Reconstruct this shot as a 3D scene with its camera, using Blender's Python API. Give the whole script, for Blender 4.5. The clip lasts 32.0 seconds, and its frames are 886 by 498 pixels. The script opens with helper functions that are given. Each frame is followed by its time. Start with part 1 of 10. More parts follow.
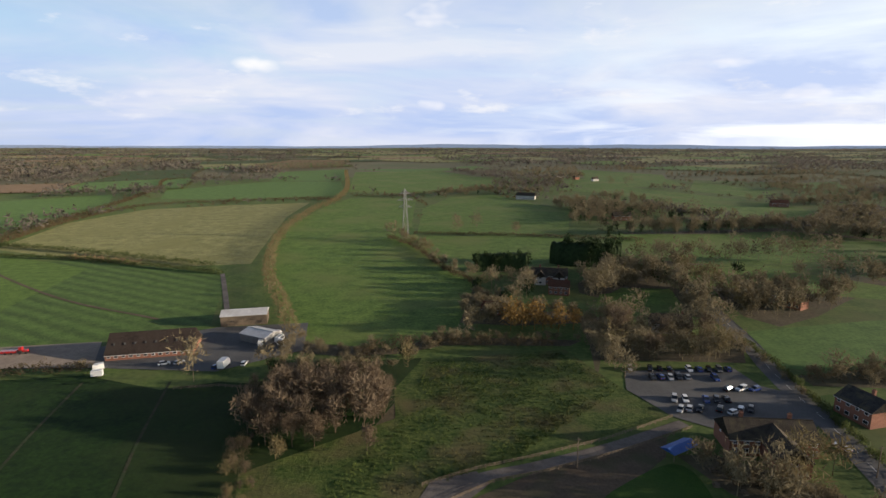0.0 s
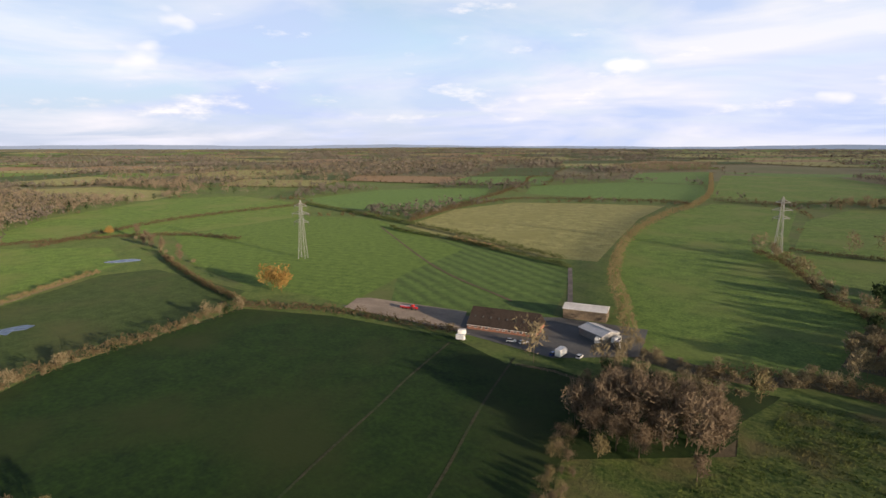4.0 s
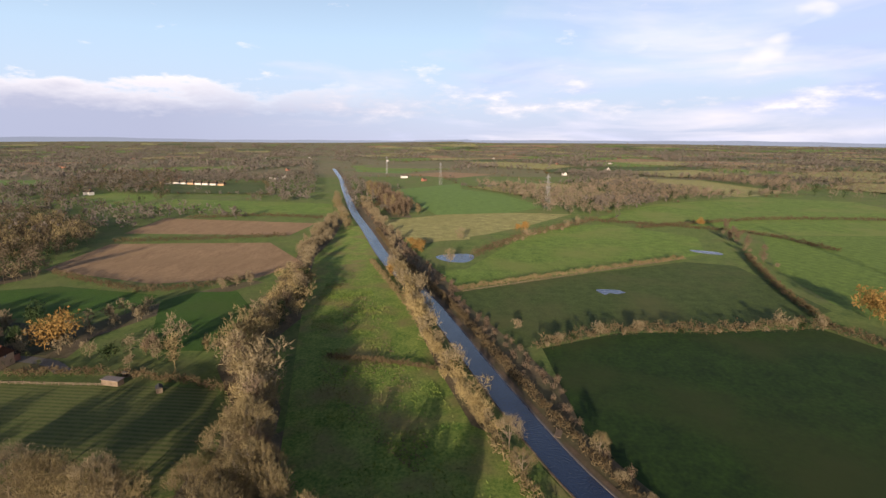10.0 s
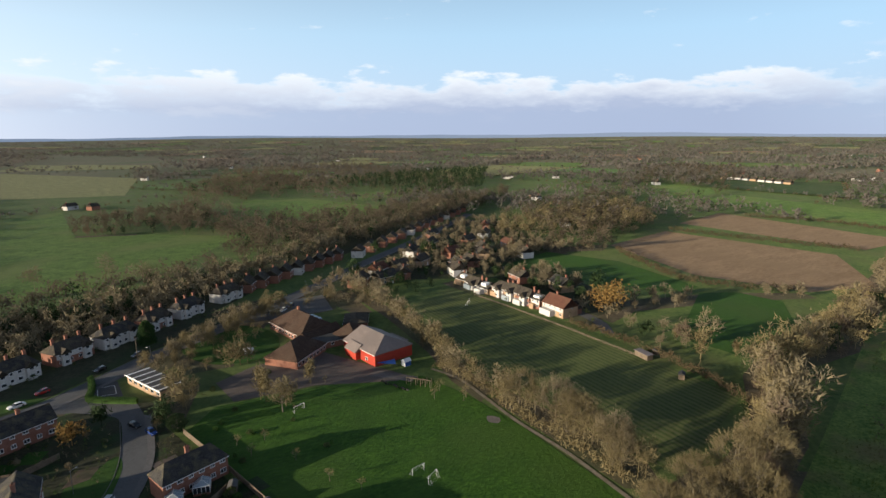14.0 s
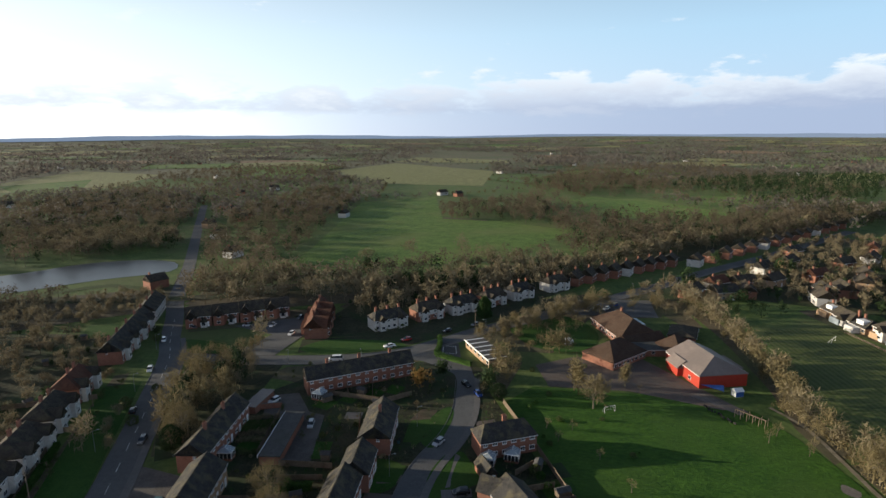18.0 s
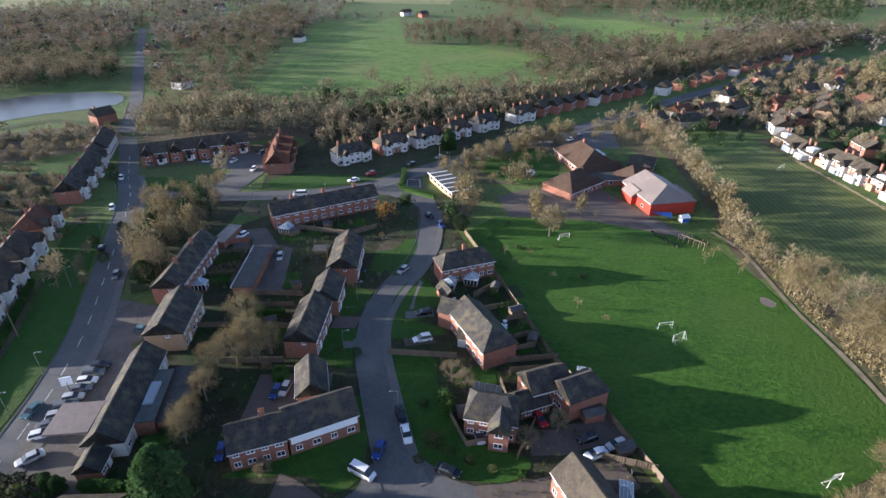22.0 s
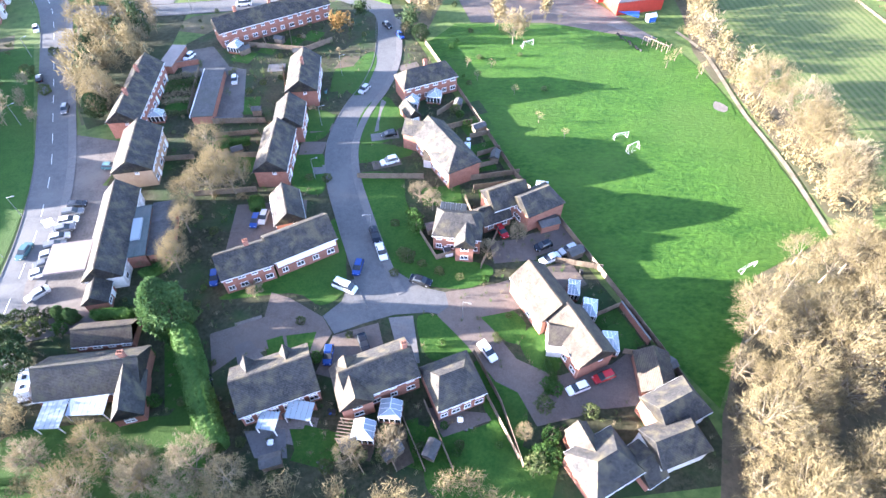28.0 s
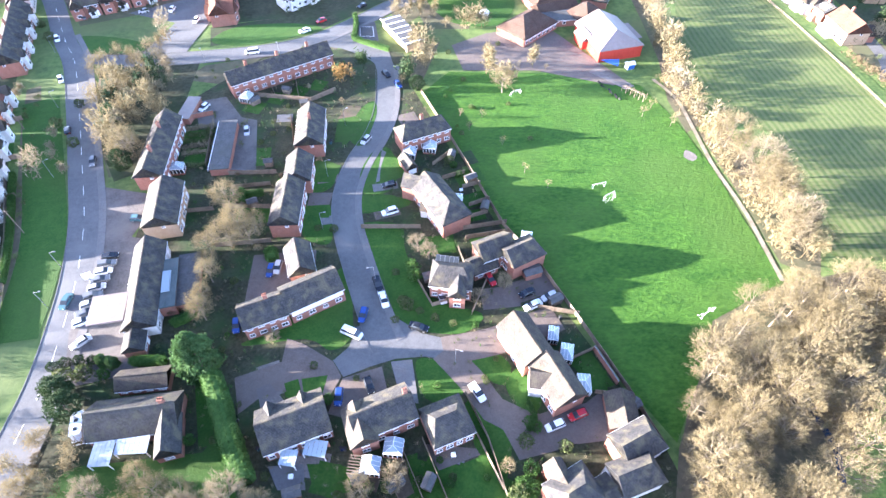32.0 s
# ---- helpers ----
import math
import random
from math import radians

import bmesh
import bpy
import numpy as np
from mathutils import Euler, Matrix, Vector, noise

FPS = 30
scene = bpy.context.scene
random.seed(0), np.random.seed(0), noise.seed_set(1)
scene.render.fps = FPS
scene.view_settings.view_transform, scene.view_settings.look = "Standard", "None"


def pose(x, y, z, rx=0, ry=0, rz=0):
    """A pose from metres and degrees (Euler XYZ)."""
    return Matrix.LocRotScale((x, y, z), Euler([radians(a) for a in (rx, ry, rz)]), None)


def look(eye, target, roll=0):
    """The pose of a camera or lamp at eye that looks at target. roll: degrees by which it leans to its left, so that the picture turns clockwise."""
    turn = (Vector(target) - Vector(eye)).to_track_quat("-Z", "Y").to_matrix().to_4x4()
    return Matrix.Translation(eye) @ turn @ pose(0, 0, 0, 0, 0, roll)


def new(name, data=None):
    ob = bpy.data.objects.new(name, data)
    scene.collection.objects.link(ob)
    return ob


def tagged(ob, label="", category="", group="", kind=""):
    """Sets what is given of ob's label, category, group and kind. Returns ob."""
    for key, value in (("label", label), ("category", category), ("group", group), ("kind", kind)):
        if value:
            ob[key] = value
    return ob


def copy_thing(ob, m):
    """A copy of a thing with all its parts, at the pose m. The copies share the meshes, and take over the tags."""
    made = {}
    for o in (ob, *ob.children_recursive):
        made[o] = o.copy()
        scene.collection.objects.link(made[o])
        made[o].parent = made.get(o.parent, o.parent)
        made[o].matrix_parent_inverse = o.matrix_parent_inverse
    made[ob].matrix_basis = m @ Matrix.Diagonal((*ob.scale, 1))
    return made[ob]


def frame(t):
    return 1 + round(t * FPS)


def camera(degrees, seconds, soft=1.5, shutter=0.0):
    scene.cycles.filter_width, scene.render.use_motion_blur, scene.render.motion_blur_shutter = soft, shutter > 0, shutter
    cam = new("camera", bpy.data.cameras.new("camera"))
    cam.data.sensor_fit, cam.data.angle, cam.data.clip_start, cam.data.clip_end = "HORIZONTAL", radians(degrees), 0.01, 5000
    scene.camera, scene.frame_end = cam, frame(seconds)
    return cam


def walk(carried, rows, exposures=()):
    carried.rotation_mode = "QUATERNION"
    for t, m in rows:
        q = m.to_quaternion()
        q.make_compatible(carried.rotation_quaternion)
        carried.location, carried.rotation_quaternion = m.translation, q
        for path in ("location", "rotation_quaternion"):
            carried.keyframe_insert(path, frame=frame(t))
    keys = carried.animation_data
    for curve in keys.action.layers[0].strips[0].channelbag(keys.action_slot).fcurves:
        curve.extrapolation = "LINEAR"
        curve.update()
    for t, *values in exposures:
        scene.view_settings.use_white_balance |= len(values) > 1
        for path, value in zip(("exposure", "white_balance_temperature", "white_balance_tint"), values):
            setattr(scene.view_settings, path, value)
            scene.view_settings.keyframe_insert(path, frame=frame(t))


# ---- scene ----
cam = camera(77.97, 32.0)
PATH = [
    (0, pose(0.00, 0.00, 80.00, 78.65, 0.08, 0.00)),
    (0.5, pose(0.00, 0.00, 80.00, 78.57, -0.01, 5.04)),
    (1, pose(0.00, 0.00, 80.00, 78.54, -0.03, 9.26)),
    (1.5, pose(0.00, 0.00, 80.00, 78.56, -0.02, 11.75)),
    (2, pose(0.00, 0.00, 80.00, 78.58, -0.03, 16.05)),
    (2.5, pose(0.00, 0.00, 80.00, 78.53, -0.01, 20.05)),
    (4.5, pose(0.00, 0.00, 80.00, 78.94, 0.37, 42.52)),
    (5, pose(0.00, 0.00, 80.00, 78.98, 0.35, 49.64)),
    (5.5, pose(0.00, 0.00, 80.00, 79.00, 0.30, 56.75)),
    (6, pose(0.00, 0.00, 80.00, 79.10, 0.19, 63.03)),
    (6.5, pose(0.00, 0.00, 80.00, 79.01, 0.12, 67.79)),
    (7, pose(0.00, 0.00, 80.00, 78.97, 0.06, 72.20)),
    (7.5, pose(0.00, 0.00, 80.00, 78.97, 0.07, 75.84)),
    (8, pose(0.00, 0.00, 80.00, 78.87, -0.00, 79.63)),
    (8.5, pose(0.00, 0.00, 80.00, 78.83, -0.07, 83.11)),
    (9, pose(0.00, 0.00, 80.00, 78.86, -0.09, 86.01)),
    (9.5, pose(0.00, 0.00, 80.00, 78.69, -0.11, 89.12)),
    (10, pose(0.00, 0.00, 80.00, 78.63, 0.02, 93.02)),
    (10.5, pose(0.00, 0.00, 80.00, 78.55, -0.13, 97.74)),
    (11, pose(0.00, 0.00, 80.00, 78.44, -0.20, 103.75)),
    (11.5, pose(0.00, 0.00, 80.00, 78.36, -0.16, 109.61)),
    (12, pose(0.00, 0.00, 80.00, 78.32, -0.05, 116.26)),
    (12.5, pose(0.00, 0.00, 80.00, 78.38, 0.07, 122.86)),
    (13, pose(0.00, 0.00, 80.00, 78.50, 0.04, 130.25)),
    (13.5, pose(0.00, 0.00, 80.00, 78.44, 0.11, 137.81)),
    (14, pose(0.00, 0.00, 80.00, 78.31, 0.39, 147.09)),
    (14.5, pose(0.00, 0.00, 80.00, 78.30, 0.53, 156.21)),
    (15, pose(0.00, 0.00, 80.00, 78.31, 0.48, 164.76)),
    (15.5, pose(0.00, 0.00, 80.00, 78.31, 0.52, 167.20)),
    (17.5, pose(0.00, 0.00, 80.00, 78.30, 0.33, 180.73)),
    (18, pose(0.00, 0.00, 80.00, 78.32, 0.21, 181.43)),
    (18.5, pose(0.00, 0.00, 80.00, 78.33, 0.13, 181.62)),
    (19, pose(0.00, 0.00, 80.00, 78.38, 0.06, 181.37)),
    (19.5, pose(0.00, 0.00, 80.00, 78.52, 0.03, 180.89)),
    (20, pose(0.00, 0.00, 80.00, 78.57, 0.01, 180.19)),
    (20.5, pose(-1.82, 0.05, 80.82, 71.83, 0.22, 179.83)),
    (21, pose(-1.89, -0.41, 81.64, 70.33, 0.21, 179.13)),
    (21.5, pose(-2.00, -0.18, 81.56, 65.75, 0.16, 178.55)),
    (22, pose(-2.00, 0.62, 81.10, 60.78, -0.13, 178.12)),
    (22.5, pose(-1.86, 0.97, 81.11, 56.13, -0.13, 177.65)),
    (23, pose(-1.77, 1.05, 81.17, 51.10, -0.10, 177.19)),
    (23.5, pose(-1.76, 1.35, 81.04, 46.63, -0.08, 176.63)),
    (24, pose(-1.84, 1.58, 81.21, 41.68, -0.09, 176.05)),
    (24.5, pose(-1.93, 1.12, 81.68, 40.25, -0.12, 175.50)),
    (25, pose(-1.96, 1.02, 81.99, 40.19, -0.10, 174.95)),
    (25.5, pose(-2.12, 1.26, 81.81, 40.39, -0.06, 174.57)),
    (27.5, pose(-2.33, 1.47, 85.56, 40.22, 0.03, 173.60)),
    (28, pose(-2.33, 1.54, 87.79, 40.17, -0.01, 173.66)),
    (28.5, pose(-2.27, 1.60, 89.97, 40.14, -0.02, 173.69)),
    (29, pose(-2.31, 1.31, 92.43, 40.03, -0.01, 173.60)),
    (29.5, pose(-2.45, 1.35, 94.71, 40.00, -0.05, 173.53)),
    (30, pose(-2.44, 1.38, 96.97, 40.01, -0.05, 173.40)),
    (30.5, pose(-2.44, 1.43, 99.42, 39.91, -0.04, 173.31)),
    (31, pose(-2.60, 1.76, 101.70, 39.98, 0.01, 173.29)),
    (31.5, pose(-2.52, 1.66, 104.20, 39.83, -0.00, 173.22)),
    (32, pose(-2.90, 1.90, 106.53, 39.88, 0.03, 173.22)),
]
EXPOSURES = ((0.0, 0.60, 6550, 12), (2.5, 0.74, 6750, 13), (5.0, 0.80, 7100, 17), (9.0, 0.80, 7000, 20), (12.0, 0.80, 6650, 19), (14.0, 0.70, 6350, 9), (19.0, 0.68, 6200, 7), (20.0, 0.80, 5850, 8), (21.0, 1.14, 5520, 12), (22.0, 1.80, 5450, 15), (23.0, 2.50, 5550, 15), (24.0, 3.12, 5500, 13), (27.5, 3.96, 5370, 19), (32.0, 3.98, 5320, 20))
walk(cam, PATH, EXPOSURES)

# ---- world and sun ----
SUN_YAW, SUN_HIGH = 95.6, 9.7   # the sun stands over +x, low
HAZE_LOW, HAZE_HIGH, SUN_HAZE = (6.6, 7.7, 9.8), (8.2, 12.0, 15.2), (24.0, 23.4, 22.0)
BANK_LOW = (4.7, 5.5, 7.5)
VEIL_BLUE, PUFF = (5.6, 7.1, 10.6), (13.4, 12.9, 12.2)
VEIL, HEAP_DARK, HEAP_LIGHT = (9.6, 9.9, 10.9), (6.2, 6.9, 8.6), (10.8, 11.0, 11.3)
world = bpy.data.worlds.new("sky")
scene.world = world
world.use_nodes = True
wn, wl = world.node_tree.nodes, world.node_tree.links
wn.clear()


def wnode(kind, **values):
    n = wn.new(kind)
    for key, value in values.items():
        n.inputs[key].default_value = value
    return n


def wmath(op, a, b=None, clamp=False):
    n = wn.new("ShaderNodeMath")
    n.operation, n.use_clamp = op, clamp
    for i, v in enumerate((a, b)):
        if v is None:
            continue
        if isinstance(v, (int, float)):
            n.inputs[i].default_value = v
        else:
            wl.new(v, n.inputs[i])
    return n.outputs[0]


sky = wn.new("ShaderNodeTexSky")
sky.sky_type, sky.sun_disc = "NISHITA", False
sky.sun_elevation, sky.sun_rotation = radians(SUN_HIGH), radians(SUN_YAW)
sky.air_density, sky.dust_density, sky.ozone_density, sky.altitude = 1.0, 1.2, 2.0, 80
coords = wn.new("ShaderNodeTexCoord")
sep = wn.new("ShaderNodeSeparateXYZ")
wl.new(coords.outputs["Generated"], sep.inputs[0])
dx, dy, dz = sep.outputs
up = wmath("MAXIMUM", dz, 0.0)
far = wmath("ADD", up, 0.12)
flat = wn.new("ShaderNodeCombineXYZ")
wl.new(wmath("DIVIDE", dx, far), flat.inputs[0])
wl.new(wmath("DIVIDE", dy, far), flat.inputs[1])
thin = wnode("ShaderNodeTexNoise", Scale=0.55, Detail=7.0, Roughness=0.55, Distortion=0.6)
wl.new(flat.outputs[0], thin.inputs["Vector"])
# high thin cloud: thick over +y and -x, clear over -y
cover = wmath("MULTIPLY_ADD", dy, 0.22)
cover.node.inputs[2].default_value = 0.44
veil = wmath("MULTIPLY", wmath("SUBTRACT", wmath("ADD", thin.outputs["Fac"], cover), 0.93), 4.0, True)
# long soft bands of thicker and thinner veil
bands = wn.new("ShaderNodeMapping")
bands.inputs["Scale"].default_value = (2.2, 2.2, 11.0)
wl.new(coords.outputs["Generated"], bands.inputs["Vector"])
band = wnode("ShaderNodeTexNoise", Scale=1.0, Detail=5.0, Roughness=0.55, Distortion=0.5)
wl.new(bands.outputs[0], band.inputs["Vector"])
# small white heaps, scattered
puffs = wn.new("ShaderNodeMapping")
puffs.inputs["Scale"].default_value = (7.0, 7.0, 15.0)
puffs.inputs["Location"].default_value = (1.7, 0.4, 0.0)
wl.new(coords.outputs["Generated"], puffs.inputs["Vector"])
puff = wnode("ShaderNodeTexNoise", Scale=1.0, Detail=3.0, Roughness=0.45)
wl.new(puffs.outputs[0], puff.inputs["Vector"])
# low heaps in a belt some degrees up, with flat grey bases
squash = wn.new("ShaderNodeMapping")
squash.inputs["Scale"].default_value = (9.0, 9.0, 30.0)
wl.new(coords.outputs["Generated"], squash.inputs["Vector"])
heap = wnode("ShaderNodeTexNoise", Scale=1.0, Detail=7.0, Roughness=0.6)
wl.new(squash.outputs[0], heap.inputs["Vector"])
belt_up = wmath("MULTIPLY", wmath("SUBTRACT", dz, 0.02), 40.0, True)
belt_down = wmath("MULTIPLY", wmath("SUBTRACT", 0.125, dz), 14.0, True)
belt = wmath("MULTIPLY", belt_up, belt_down)
BELT_GAIN = wmath("MULTIPLY_ADD", dy, -0.10)
BELT_GAIN.node.inputs[2].default_value = 0.17
heaps = wmath("MULTIPLY", wmath("SUBTRACT", wmath("ADD", heap.outputs["Fac"], wmath("MULTIPLY", belt, BELT_GAIN)), 0.62), 6.0, True)
heaps = wmath("MULTIPLY", heaps, belt_up)


def blend(factor, a, b):
    n = wn.new("ShaderNodeMix")
    n.data_type = "RGBA"
    wl.new(factor, n.inputs["Factor"])
    for key, v in (("A", a), ("B", b)):
        if isinstance(v, tuple):
            n.inputs[key].default_value = (*v, 1)
        else:
            wl.new(v, n.inputs[key])
    return n.outputs["Result"]


# bright winter haze low down, deep blue overhead
low = wmath("SUBTRACT", 1.0, wmath("MULTIPLY", up, 1.2), True)
haze = wmath("MULTIPLY", wmath("POWER", low, 2.0), 0.92)
haze_tone = blend(wmath("MULTIPLY", wmath("SUBTRACT", dz, 0.0), 6.0, True), HAZE_LOW, HAZE_HIGH)
glow = wmath("POWER", wmath("MAXIMUM", wmath("MULTIPLY_ADD", dx, 0.5), 0.0), 2.5)
glow.node.inputs[0].links[0].from_node.inputs[0].links[0].from_node.inputs[2].default_value = 0.5
haze_tone = blend(glow, haze_tone, SUN_HAZE)
deep = wn.new("ShaderNodeMix")
deep.data_type, deep.blend_type = "RGBA", "MULTIPLY"
deep.inputs["Factor"].default_value = 1.0
wl.new(sky.outputs[0], deep.inputs["A"])
deep.inputs["B"].default_value = (0.55, 0.61, 0.80, 1)
open_sky = blend(haze, deep.outputs["Result"], haze_tone)
veil_tone = blend(wmath("MULTIPLY", wmath("SUBTRACT", band.outputs["Fac"], 0.40), 4.5, True), VEIL_BLUE, VEIL)
veiled = blend(wmath("MULTIPLY", wmath("MULTIPLY", veil, low), 0.95), open_sky, veil_tone)
puff_part = wmath("MULTIPLY", wmath("SUBTRACT", puff.outputs["Fac"], 0.63), 9.0, True)
puff_part = wmath("MULTIPLY", puff_part, wmath("MULTIPLY", dy, 1.6, True))
puff_part = wmath("MULTIPLY", puff_part, wmath("MULTIPLY", wmath("SUBTRACT", dz, 0.03), 30.0, True))
veiled = blend(wmath("MULTIPLY", puff_part, 0.8), veiled, PUFF)
heap_tone = blend(wmath("MULTIPLY", wmath("SUBTRACT", heap.outputs["Fac"], 0.4), 4.0, True), HEAP_DARK, HEAP_LIGHT)
clouded = blend(wmath("MULTIPLY", heaps, 0.85), veiled, heap_tone)
# a bank of low cloud over the -y horizon, with a billowing top and a blue-grey foot
billow = wmath("MULTIPLY_ADD", wmath("SUBTRACT", heap.outputs["Fac"], 0.5), 0.17)
billow.node.inputs[2].default_value = 0.098
bank = wmath("MULTIPLY", wmath("SUBTRACT", billow, dz), 55.0, True)
side = wmath("MULTIPLY_ADD", dy, -2.2, True)
side.node.inputs[2].default_value = -0.1
bank = wmath("MULTIPLY", wmath("MULTIPLY", bank, side), 0.9)
bank_tone = blend(wmath("MULTIPLY", wmath("SUBTRACT", dz, wmath("MULTIPLY", heap.outputs["Fac"], 0.09)), 22.0, True), BANK_LOW, HEAP_LIGHT)
clouded = blend(wmath("MULTIPLY", bank, wmath("SUBTRACT", 1.0, wmath("MULTIPLY", glow, 2.6, True), True)), clouded, bank_tone)
back = wnode("ShaderNodeBackground", Strength=0.057)
wl.new(clouded, back.inputs["Color"])
wout = wn.new("ShaderNodeOutputWorld")
wl.new(back.outputs[0], wout.inputs[0])

sun_data = bpy.data.lights.new("sun", "SUN")
sun_data.energy, sun_data.angle, sun_data.color = 5.0, radians(0.6), (1.0, 0.84, 0.63)
sun = new("sun", sun_data)
_a, _e = radians(90 - SUN_YAW), radians(SUN_HIGH)
sun.matrix_world = look((math.cos(_e) * math.cos(_a) * 300, math.cos(_e) * math.sin(_a) * 300, math.sin(_e) * 300), (0, 0, 0))


# ---- materials ----
def surface(name, low, high, grain=3.0, patch=0.05, rough=0.9, bump=0.0, metal=0.0, third=None, patch_gain=1.0, vary=0.0, stretch=None):
    """A surface with fine grain and large patches, at sizes in cycles a metre."""
    m = bpy.data.materials.new(name)
    m.use_nodes = True
    n, l = m.node_tree.nodes, m.node_tree.links
    bsdf = n["Principled BSDF"]
    bsdf.inputs["Roughness"].default_value, bsdf.inputs["Metallic"].default_value = rough, metal
    bsdf.inputs["Specular IOR Level"].default_value = 0.25
    if rough > 0.94:
        bsdf.inputs["Diffuse Roughness"].default_value = 0.22
    pos = n.new("ShaderNodeNewGeometry").outputs["Position"]
    if stretch:
        mp = n.new("ShaderNodeMapping")
        mp.inputs["Rotation"].default_value[2] = radians(stretch[0])
        mp.inputs["Scale"].default_value = (stretch[1], 1, 1)
        l.new(pos, mp.inputs["Vector"])
        fine_pos = mp.outputs[0]
    else:
        fine_pos = pos
    fine = n.new("ShaderNodeTexNoise")
    fine.inputs["Scale"].default_value, fine.inputs["Detail"].default_value, fine.inputs["Roughness"].default_value = grain, 5.0, 0.65
    l.new(fine_pos, fine.inputs["Vector"])
    big = n.new("ShaderNodeTexNoise")
    big.inputs["Scale"].default_value, big.inputs["Detail"].default_value = patch, 4.0
    l.new(pos, big.inputs["Vector"])
    middle = n.new("ShaderNodeTexNoise")
    middle.inputs["Scale"].default_value, middle.inputs["Detail"].default_value, middle.inputs["Roughness"].default_value = grain * 0.17, 4.0, 0.7
    l.new(fine_pos, middle.inputs["Vector"])
    both = n.new("ShaderNodeMath")
    both.operation = "MULTIPLY_ADD"
    both.inputs[1].default_value = 0.45
    l.new(middle.outputs["Fac"], both.inputs[0])
    less = n.new("ShaderNodeMath")
    less.operation = "MULTIPLY"
    less.inputs[1].default_value = 0.55
    l.new(fine.outputs["Fac"], less.inputs[0])
    l.new(less.outputs[0], both.inputs[2])
    ramp = n.new("ShaderNodeValToRGB")
    ramp.color_ramp.elements[0].position, ramp.color_ramp.elements[1].position = 0.38, 0.62
    ramp.color_ramp.elements[0].color, ramp.color_ramp.elements[1].color = (*low, 1), (*high, 1)
    l.new(both.outputs[0], ramp.inputs[0])
    colour = ramp.outputs[0]
    if third:
        pr = n.new("ShaderNodeValToRGB")
        pr.color_ramp.elements[0].position, pr.color_ramp.elements[1].position = 0.47, 0.66
        pr.color_ramp.elements[0].color, pr.color_ramp.elements[1].color = (0, 0, 0, 1), (patch_gain, patch_gain, patch_gain, 1)
        l.new(big.outputs["Fac"], pr.inputs[0])
        mx = n.new("ShaderNodeMix")
        mx.data_type = "RGBA"
        l.new(pr.outputs[0], mx.inputs["Factor"])
        l.new(colour, mx.inputs["A"])
        mx.inputs["B"].default_value = (*third, 1)
        colour = mx.outputs["Result"]
    if vary:
        info = n.new("ShaderNodeObjectInfo")
        isl = n.new("ShaderNodeNewGeometry").outputs["Random Per Island"]
        add = n.new("ShaderNodeMath")
        add.operation = "ADD"
        l.new(info.outputs["Random"], add.inputs[0])
        l.new(isl, add.inputs[1])
        rng = n.new("ShaderNodeMapRange")
        rng.inputs["From Max"].default_value = 2.0
        rng.inputs["To Min"].default_value, rng.inputs["To Max"].default_value = 1 - vary, 1 + vary
        l.new(add.outputs[0], rng.inputs["Value"])
        hsv = n.new("ShaderNodeHueSaturation")
        l.new(rng.outputs[0], hsv.inputs["Value"])
        l.new(colour, hsv.inputs["Color"])
        colour = hsv.outputs[0]
    l.new(colour, bsdf.inputs["Base Color"])
    if bump:
        b = n.new("ShaderNodeBump")
        b.inputs["Strength"].default_value, b.inputs["Distance"].default_value = min(1.0, bump), bump
        l.new(fine.outputs["Fac"], b.inputs["Height"])
        l.new(b.outputs[0], bsdf.inputs["Normal"])
    return m


def striped(name, low, high, line, turn, every, rough=0.95, patch=0.02, mixing=0.5):
    """Ground with rows: line is the colour of the rows, turn their angle, every their spacing in metres."""
    m = surface(name, low, high, 1.2, patch, rough)
    n, l = m.node_tree.nodes, m.node_tree.links
    bsdf = n["Principled BSDF"]
    colour = bsdf.inputs["Base Color"].links[0].from_socket
    mp = n.new("ShaderNodeMapping")
    mp.inputs["Rotation"].default_value[2] = radians(turn)
    l.new(n.new("ShaderNodeNewGeometry").outputs["Position"], mp.inputs["Vector"])
    wave = n.new("ShaderNodeTexWave")
    wave.inputs["Scale"].default_value = 0.314159 / every
    wave.wave_profile = "SIN"
    wave.inputs["Distortion"].default_value = 1.6
    wave.inputs["Detail"].default_value = 2.0
    wave.inputs["Detail Scale"].default_value = 0.8
    l.new(mp.outputs[0], wave.inputs["Vector"])
    worn = n.new("ShaderNodeTexNoise")
    worn.inputs["Scale"].default_value, worn.inputs["Detail"].default_value, worn.inputs["Roughness"].default_value = 0.09, 9, 0.75
    sharp = n.new("ShaderNodeMapRange")
    sharp.inputs["From Min"].default_value, sharp.inputs["From Max"].default_value = 0.30, 0.58
    l.new(worn.outputs["Fac"], sharp.inputs["Value"])
    times = n.new("ShaderNodeMath")
    times.operation = "MULTIPLY"
    l.new(wave.outputs["Fac"], times.inputs[0])
    l.new(sharp.outputs[0], times.inputs[1])
    gain = n.new("ShaderNodeMath")
    gain.operation, gain.use_clamp = "MULTIPLY", True
    gain.inputs[1].default_value = mixing
    l.new(times.outputs[0], gain.inputs[0])
    mx = n.new("ShaderNodeMix")
    mx.data_type = "RGBA"
    l.new(gain.outputs[0], mx.inputs["Factor"])
    l.new(colour, mx.inputs["A"])
    mx.inputs["B"].default_value = (*line, 1)
    l.new(mx.outputs["Result"], bsdf.inputs["Base Color"])
    return m


